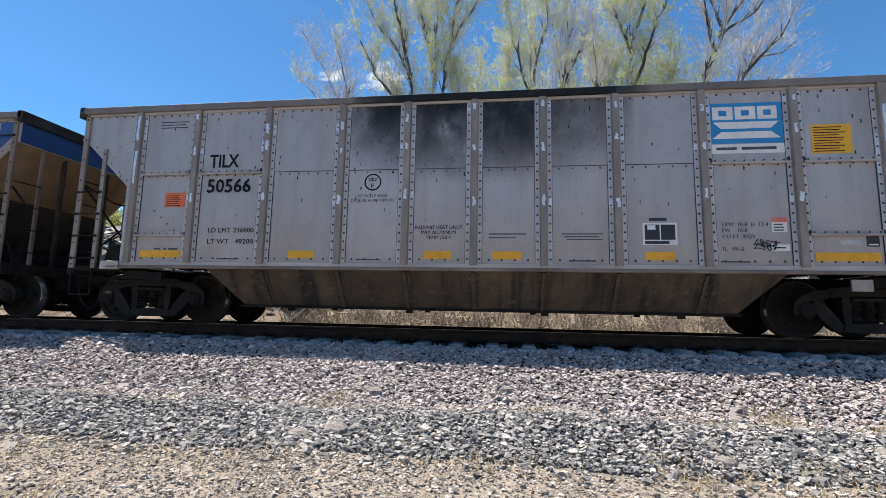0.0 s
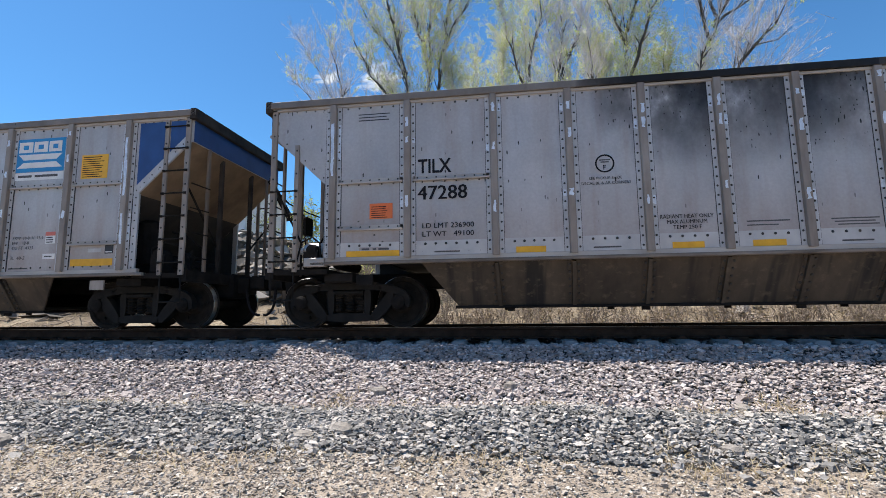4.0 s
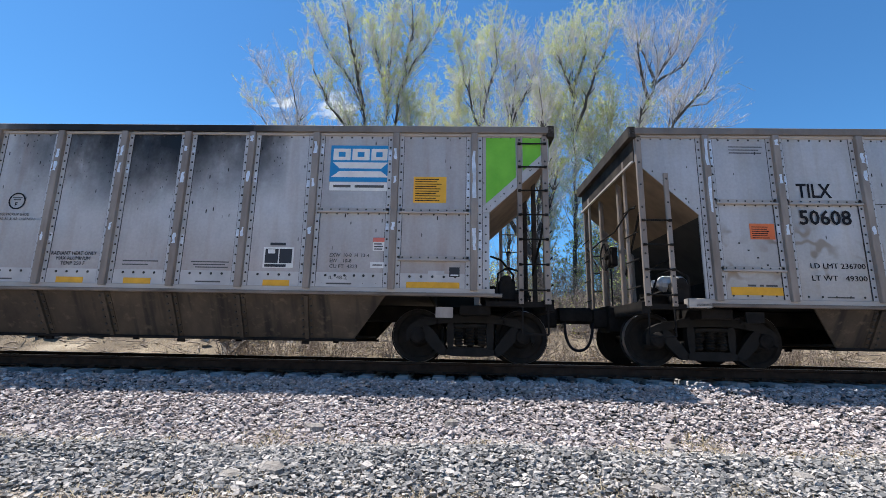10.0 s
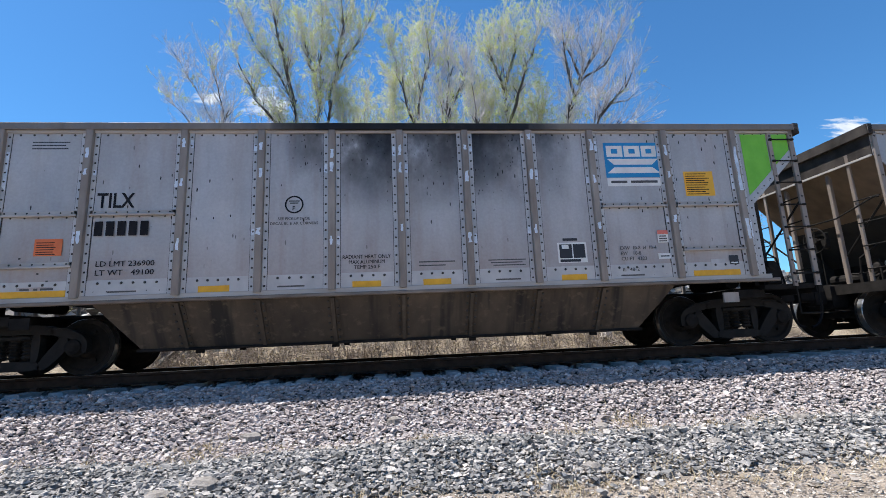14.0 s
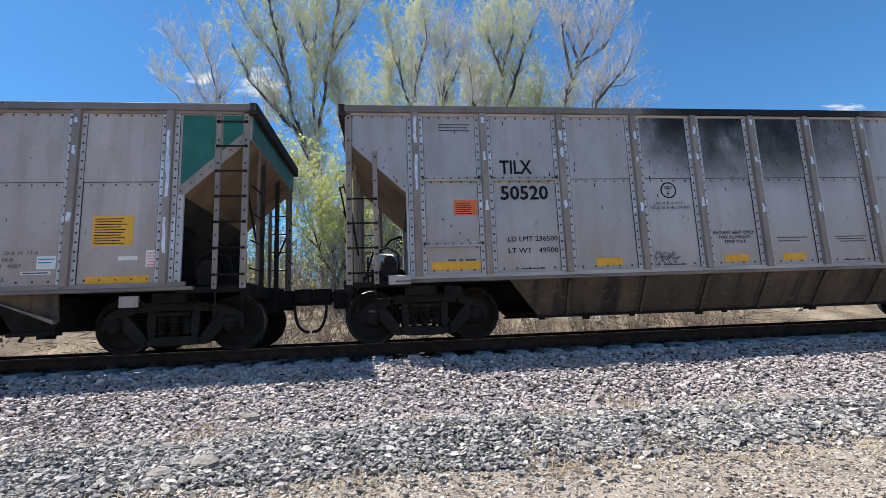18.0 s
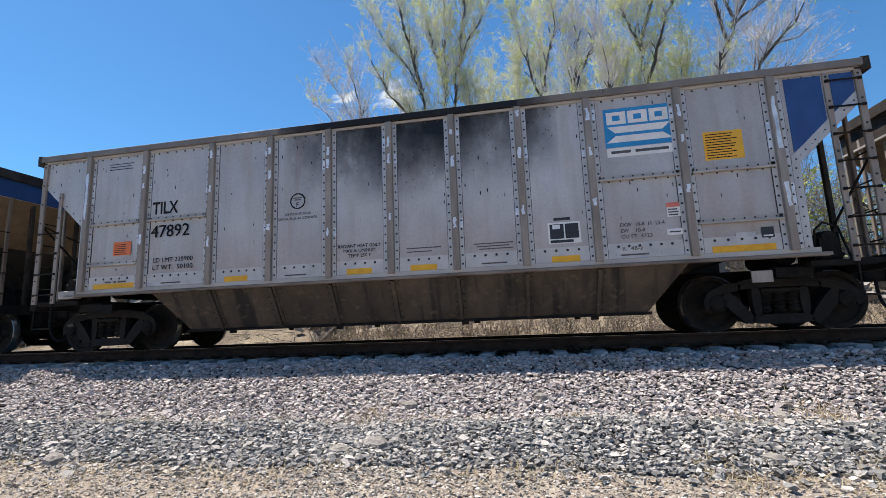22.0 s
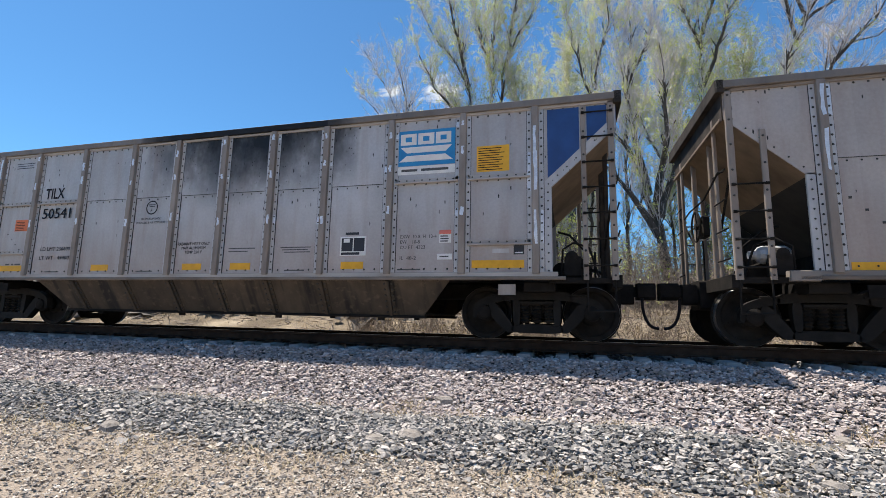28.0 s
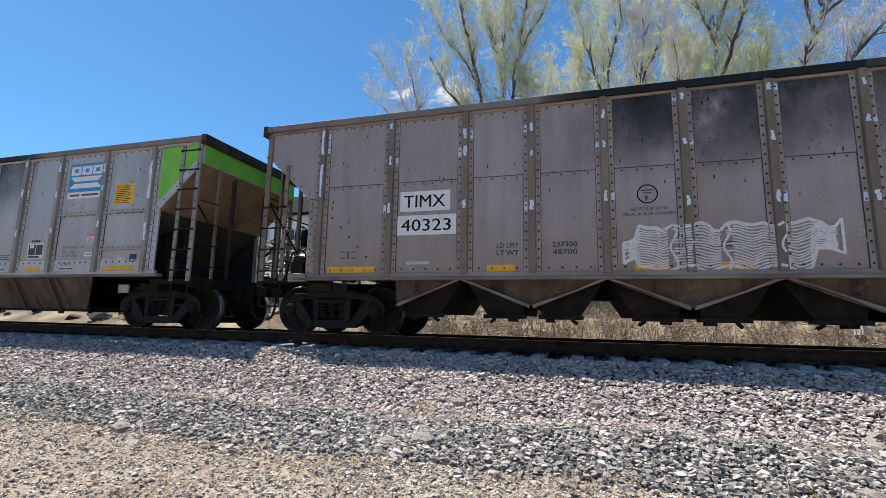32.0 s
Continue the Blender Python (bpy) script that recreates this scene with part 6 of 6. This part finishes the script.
tree((9.8, 18.5, 1.7), [[(9.8, 1.2), (9.9, 9.5), (10.3, 14.0), (10.4, 16.2)], [(9.8, 9.0), (9.0, 12.5), (8.9, 15.2)], [(9.9, 9.0), (11.6, 12.0), (12.4, 13.8)]], 0.12, 0.7, 12, "young tree thick with yellow-green leaves", 1.6)
tree((-1.6, 11.5, 0.9), [[(-1.6, 0.5), (-1.8, 3.5), (-2.1, 6.8)], [(-1.6, 2.0), (-0.9, 4.5), (-0.6, 7.2)], [(-1.7, 2.5), (-2.8, 5.0), (-3.2, 7.0)]], 0.08, 0.6, 13, "leafy green sapling in the thicket", 1.6, LEAF, 1.0, 0.055)
tree((-10.5, 24, 5.0), [[(-10.5, 4.0), (-11.5, 9.0), (-12.8, 12.2)], [(-10.7, 6.0), (-9.6, 10.0), (-9.4, 12.5)]], 0.10, 0.35, 14, "small leafy tree on the bank", 1.2, PALE_LEAF)


def shrub(x, y, h, w, seed, leafy, label):
    rng = np.random.default_rng(seed)
    t, leaves = Twigs(), []
    z0 = float(ground_z(x, y)) - 0.05
    for _ in range(36):
        a, lean = rng.uniform(0, 2 * math.pi), rng.uniform(0.05, 0.9)
        p = np.array((rng.normal(0, w * 0.22), rng.normal(0, w * 0.22), 0.0))
        d = unit(np.array((math.cos(a) * lean, math.sin(a) * lean, 1.0)))
        ln, r = h * rng.uniform(0.5, 1.1), rng.uniform(0.006, 0.016)
        for j in range(5):
            d = unit(d + rng.normal(0, 0.16, 3))
            q = p + d * ln / 5
            t.seg(p, q, r, r * 0.8)
            r *= 0.8
            for _ in range(3):
                e = unit(d + rng.normal(0, 0.7, 3))
                m = q + e * ln * rng.uniform(0.08, 0.24)
                t.seg(q, m, 0.006, 0.003)
                if rng.uniform() < leafy:
                    leaves += [q + (m - q) * rng.uniform(0.3, 1.0) + rng.normal(0, 0.03, 3) for _ in range(3)]
            p = q
    ob = new("shrub")
    ob.location = (x, y, z0)
    me = t.mesh("stem_tangle")
    me.materials.append(BRUSH)
    part("stem_tangle", me, None, ob)
    if leaves:
        me = leaf_mesh("leaves", leaves, 0.05, rng)
        me.materials.append(BANK_STRAW if seed >= 90 else PALE_LEAF if seed % 2 else LEAF)
        part("leaves", me, None, ob)
    tagged(ob, label, "shrub", "thicket behind the track")


for k, (x, y, h, w, lf) in enumerate(((-3.6, 9.0, 2.6, 1.6, 0.05), (-2.4, 9.6, 3.2, 1.6, 0.1), (-1.2, 8.8, 2.8, 1.6, 0.032), (-0.2, 9.8, 3.4, 1.6, 0.25), (0.9, 9.0, 2.6, 1.6, 0.032), (2.0, 9.6, 2.8, 1.6, 0.05), (3.2, 8.6, 2.2, 1.5, 0.02), (4.4, 9.2, 2.4, 1.5, 0.032), (5.8, 8.8, 2.2, 1.6, 0.032), (7.2, 9.4, 2.2, 1.6, 0.02), (8.8, 9.0, 2.0, 1.6, 0.02), (10.6, 9.8, 2.2, 1.6, 0.05), (-5.2, 9.8, 2.6, 1.6, 0.1), (-7.0, 9.4, 1.6, 1.8, 0.1), (-8.8, 10.4, 1.2, 1.8, 0.05), (-11.0, 10.0, 0.9, 1.8, 0.032), (-13.5, 11.5, 0.7, 1.8, 0.02), (-1.8, 12.5, 4.2, 1.8, 0.4), (0.6, 12.8, 4.4, 1.8, 0.3), (2.6, 13.0, 4.0, 1.8, 0.15), (-4.0, 12.8, 4.0, 1.8, 0.3), (7.0, 12.8, 3.6, 1.8, 0.15), (-6.4, 13.5, 3.4, 1.8, 0.3), (-16.0, 13.0, 0.7, 1.8, 0.1), (-9.8, 14.0, 1.2, 1.8, 0.1))):
    shrub(x, y, h, w, 40 + k, lf, "tangled dry brush with a few young leaves" if lf < 0.2 else "tangled brush with fresh yellow-green leaves")


def thicket(x, y, z0, h, w, seed, n, label):
    """A tall leafy clump: many thin stems with leaves all the way up."""
    rng = np.random.default_rng(seed)
    t, leaves = Twigs(), []
    for _ in range(n):
        p = np.array((rng.normal(0, w * 0.4), rng.normal(0, w * 0.3), 0.0))
        d = unit(np.array((rng.normal(0, 0.22), rng.normal(0, 0.22), 1.0)))
        ln, r = h * rng.uniform(0.5, 1.05), rng.uniform(0.012, 0.03)
        for j in range(7):
            d = unit(d + rng.normal(0, 0.14, 3))
            q = p + d * ln / 7
            t.seg(p, q, r, r * 0.82)
            r *= 0.82
            for _ in range(5):
                e = unit(d * 0.5 + rng.normal(0, 0.7, 3))
                m = q + e * rng.uniform(0.25, 0.8)
                t.seg(q, m, 0.009, 0.004)
                if rng.uniform() < (0.03 if seed > 319 else 0.12 if seed > 312 else 0.10 + 0.35 * j / 6 if seed < 304 else 0.2 + 0.5 * j / 6):
                    leaves += [q + (m - q) * rng.uniform(0.3, 1.1) + rng.normal(0, 0.07, 3) for _ in range(4)]
            p = q
    ob = new("thicket")
    ob.location = (x, y, z0)
    me = t.mesh("stem_tangle")
    me.materials.append(BRUSH)
    part("stem_tangle", me, None, ob)
    me = leaf_mesh("foliage", leaves, 0.075, rng)
    me.materials.append(OLIVE if seed % 2 else LEAF)
    part("foliage", me, None, ob)
    tagged(ob, label, "bush", "bushes under the trees")


for k, (x, y, h) in enumerate(((-3.4, 15, 6.4), (-1.6, 15.5, 6.8), (0.2, 15.2, 6.4), (-0.8, 18.5, 7.6), (2.0, 19, 5.5), (-5.2, 16, 6.0), (-7.0, 17.5, 5.0), (7.8, 17, 5.4), (9.8, 16.5, 5.0), (11.8, 17, 4.6), (4.4, 20, 3.6), (-11.6, 19, 3.2), (-24.5, 18, 2.4), (11.0, 12.0, 5.4), (13.4, 12.5, 5.6), (15.6, 13.0, 5.0), (9.2, 12.6, 5.2), (17.6, 13.5, 4.6), (12.2, 14.5, 6.4), (10.0, 14.2, 6.2), (3.6, 12.6, 3.6), (5.4, 12.2, 3.4))):
    thicket(x, y, float(ground_z(x, y)) - 0.1, h, 2.0, 300 + k, 9 if k in (1, 2, 3, 4) else 27 if k < 13 else 46, "dense leafy bush of thin stems under the trees")

for k in range(38):
    x = -6.0 + 0.5 * k + 0.4 * math.sin(k * 2.3)
    shrub(x, 4.6 + 0.9 * (math.sin(k * 1.7) + 1), 0.8 + 0.35 * math.sin(k * 3.1), 1.4, 90 + 2 * k, 0.03, "low tangle of dead brown brush on the bank")


def straw(name, label, spots, blades, height, seed, paint=None):
    """Thin bent dry blades and fallen stalks as one mesh."""
    rng = np.random.default_rng(seed)
    v = []
    for x, y, w in spots:
        for _ in range(blades):
            bx, by = x + rng.normal(0, w), y + rng.normal(0, w)
            z = float(ground_z(bx, by)) + 0.01
            a, h, lean = rng.uniform(0, 6.28), height * rng.uniform(0.4, 1.2), rng.uniform(0.3, 1.6)
            d, s = np.array((math.cos(a), math.sin(a), 0)), np.array((-math.sin(a), math.cos(a), 0)) * 0.005
            p = np.array((bx, by, z))
            tip = p + d * lean * h + np.array((0, 0, h * 0.6))
            v += [p - s, p + s, tip + s * 0.3, tip - s * 0.3]
    me = big_mesh(name, np.array(v), np.arange(len(v)).reshape(-1, 4))
    me.materials.append(paint or STRAW)
    return tagged(new(name, me), label, "dry grass", kind="stuff")


rg = random.Random(5)
straw("bank_grass", "dry straw-coloured grass on the bank behind the track", [(rg.uniform(-20, 18), rg.uniform(3.2, 9.5), 0.35) for _ in range(420)], 22, 0.28, 21, BANK_STRAW)
for k, (x, y) in enumerate(((-1.36, -3.0), (3.9, -2.95), (0.7, -4.9), (-1.6, -3.25), (3.1, -3.35), (2.3, -4.6), (-0.6, -3.2), (0.2, -3.3), (4.9, -3.3), (-3.6, -3.2), (1.2, -3.25), (3.6, -4.55))):
    ob = straw("dry_weed", "tuft of dry straw lying on the gravel", [(x, y, 0.16)], 170 if k < 2 else 90, 0.16 if k < 2 else 0.12, 60 + k)
    ob["kind"] = "stuff"

rs = random.Random(9)
spots = [(rs.uniform(-9, 8), rs.choice((rs.gauss(-3.22, 0.12), rs.gauss(-4.75, 0.25), rs.uniform(-6.4, -4.6))), rs.uniform(0.08, 0.3)) for _ in range(150)]
straw("strewn_straw", "thin dry straw and stalks strewn over the gravel", spots, 26, 0.11, 33)

# fallen sticks on the bank under the trees
stick = Twigs()
g = np.random.default_rng(77)
for _ in range(620):
    x, y = g.uniform(-18, 16), g.uniform(3.2, 9)
    z = float(ground_z(x, y)) + 0.05
    d = unit(g.normal(size=3) * np.array([1, 0.8, 0.15])) * g.uniform(0.3, 1.3)
    p = np.array((x, y, z))
    stick.seg(p, p + d * 0.5 + g.normal(0, 0.03, 3), 0.02, 0.015)
    stick.seg(p + d * 0.5, p + d + g.normal(0, 0.08, 3), 0.015, 0.008)
me = stick.mesh("fallen_sticks", 4)
me.materials.append(BRUSH)
tagged(new("fallen_sticks", me), "grey fallen sticks and branches on the bank", "sticks", kind="stuff")


# ---- houses on the bank ----
HOUSE_W = simple("white_siding", (0.80, 0.80, 0.78), (0.88, 0.88, 0.86), 2.0, 0.8)
HOUSE_G = simple("grey_siding", (0.44, 0.46, 0.46), (0.56, 0.57, 0.57), 2.0, 0.8)
ROOF = simple("dark_shingle", (0.012, 0.012, 0.014), (0.03, 0.03, 0.033), 5.0, 0.95, gloss=0.1)
SASH = simple("window_frame_white", (0.6, 0.6, 0.6), (0.7, 0.7, 0.7), 5.0, 0.6, bmp=0)
GLASS = simple("dark_pane", (0.02, 0.025, 0.032), (0.04, 0.05, 0.06), 3.0, 0.08, bmp=0)


def house(x0, x1, y0, y1, z0, z1, ridge, wall, windows, label):
    ob = new("house")
    ob.location = (x0, y0, z0)
    w, d, h = x1 - x0, y1 - y0, z1 - z0
    part("wall", Mesh().box(0, w, 0, d, -1.5, h), wall, ob)
    for k in range(int(h / 0.35)):
        part("siding_board", Mesh().box(-0.02, w + 0.02, -0.03, 0, k * 0.35 + 0.02, k * 0.35 + 0.33), wall, ob)
    rf = Mesh().extrude([(-0.4, -0.5, h - 0.1), (-0.4, d / 2, h + ridge), (-0.4, d + 0.5, h - 0.1), (-0.4, d + 0.5, h + 0.1), (-0.4, d / 2, h + ridge + 0.22), (-0.4, -0.5, h + 0.1)], (w + 0.8, 0, 0))
    part("roof", rf, ROOF, ob, "dark shingled gable roof")
    for s in (0.0, w - 0.1):
        part("gable", Mesh().extrude([(s, 0, h), (s, d / 2, h + ridge), (s, d, h)], (0.1, 0, 0)), wall, ob)
    for a, b, c, e in windows:
        win = part("window", Mesh().box(a, b, -0.05, 0.0, c, e), GLASS, ob)
        fr = Mesh().box(a - 0.08, b + 0.08, -0.09, -0.03, e, e + 0.08).box(a - 0.08, b + 0.08, -0.10, -0.03, c - 0.08, c).box(a - 0.08, a, -0.09, -0.03, c, e).box(b, b + 0.08, -0.09, -0.03, c, e).box((a + b) / 2 - 0.03, (a + b) / 2 + 0.03, -0.08, -0.03, c, e)
        part("window_frame", fr, SASH, win)
    tagged(ob, label, "house", "houses on the bank")


house(-23.5, -16.9, 20, 26, 4.4, 7.7, 2.1, HOUSE_W, [(3.3, 4.1, 1.4, 2.2), (5.2, 5.9, 1.4, 2.2), (1.0, 1.8, 1.4, 2.2)], "white sided house with dark roof behind the trees")
house(15.5, 17.3, 22, 26, 2.6, 8.0, 0.9, HOUSE_W, [(0.5, 1.1, 2.6, 3.4)], "narrow white sided outbuilding behind the brush")
house(-2.7, 3.3, 24, 31, 2.4, 11.2, 1.2, HOUSE_G, [(1.1, 2.2, 2.2, 4.0), (3.3, 4.4, 2.2, 4.0), (1.5, 2.9, 4.8, 6.2), (3.6, 4.7, 4.8, 6.2), (1.9, 2.9, 7.0, 8.4), (3.8, 4.8, 7.0, 8.4)], "pale grey two-storey house half hidden by trees")


# ---- far clouds ----
def cloud_paint(name, shift):
    """White vapour with a ragged, thinning edge."""
    m = bpy.data.materials.new(name)
    m.use_nodes = True
    n, l = m.node_tree.nodes, m.node_tree.links
    n.remove(n["Principled BSDF"])
    tc, ln = n.new("ShaderNodeTexCoord"), n.new("ShaderNodeVectorMath")
    ln.operation = "LENGTH"
    mp = n.new("ShaderNodeMapping")
    mp.inputs["Scale"].default_value = (2.0, 2.0, 2.0)
    l.new(tc.outputs["Object"], mp.inputs["Vector"])
    l.new(mp.outputs[0], ln.inputs[0])
    puff = noise_node(n, l, 3.2, 9, (1, 1, 1.7), shift=shift, rough=0.62)
    dense = maths(n, l, "SUBTRACT", maths(n, l, "MULTIPLY", puff, 2.6), maths(n, l, "ADD", maths(n, l, "MULTIPLY", ln.outputs["Value"], 1.25), 0.42))
    dense = maths(n, l, "MULTIPLY", dense, 1.7, True)
    # emission replaces sunlight on the cloud, whose sheet faces away from the sun
    glow, clear, mx = n.new("ShaderNodeEmission"), n.new("ShaderNodeBsdfTransparent"), n.new("ShaderNodeMixShader")
    l.new(ramp(n, l, noise_node(n, l, 5, 6, shift=(3, 1, 2)), [(0.35, (0.50, 0.54, 0.60)), (0.65, (0.62, 0.63, 0.64))]), glow.inputs["Color"])
    l.new(dense, mx.inputs[0])
    l.new(clear.outputs[0], mx.inputs[1])
    l.new(glow.outputs[0], mx.inputs[2])
    l.new(mx.outputs[0], n["Material Output"].inputs["Surface"])
    return m


def cloud(x, y, z, w, h, shift):
    me = bpy.data.meshes.new("cloud")
    me.from_pydata([(-0.5, 0, -0.5), (0.5, 0, -0.5), (0.5, 0, 0.5), (-0.5, 0, 0.5)], [], [(0, 1, 2, 3)])
    me.materials.append(cloud_paint("cloud_vapour", shift))
    ob = new("cloud", me)
    ob.location, ob.scale = (x, y, z), (w, 1, h)
    tagged(ob, "small white fair-weather cloud low in the blue sky", "cloud", "clouds", "structure")


cloud(-286, 1000, 545, 150, 105, (0.3, 0, 0.2))
cloud(-410, 1000, 556, 100, 50, (2.1, 0, 1.4))
cloud(1180, 1000, 486, 210, 80, (4.4, 0, 0.7))


# ---- the rolling train ----
def motions():
    clock = [i * 0.5 for i in range(65)]
    for k, car in enumerate(TRAIN):
        walk(car, [(t, pose(train_x(t) - k * PITCH + SLACK[k], 0, 0)) for t in clock])
        near = [f for f in range(0, 961) if abs(train_x(f / FPS) - k * PITCH) < 20]
        a, b = min(near), max(near)
        steps = sorted({0, a, *near, b, 960})
        for truck in car.children:
            if not truck.name.startswith("truck"):
                continue
            for w in truck.children:
                if w.name.startswith("wheelset"):
                    x, z = w.location.x, w.location.z
                    walk(w, [(f / FPS, pose(x, 0, z, 0, math.degrees((train_x(min(max(f, a), b) / FPS) - train_x(a / FPS)) / WHEEL_R), 0)) for f in steps])


motions()
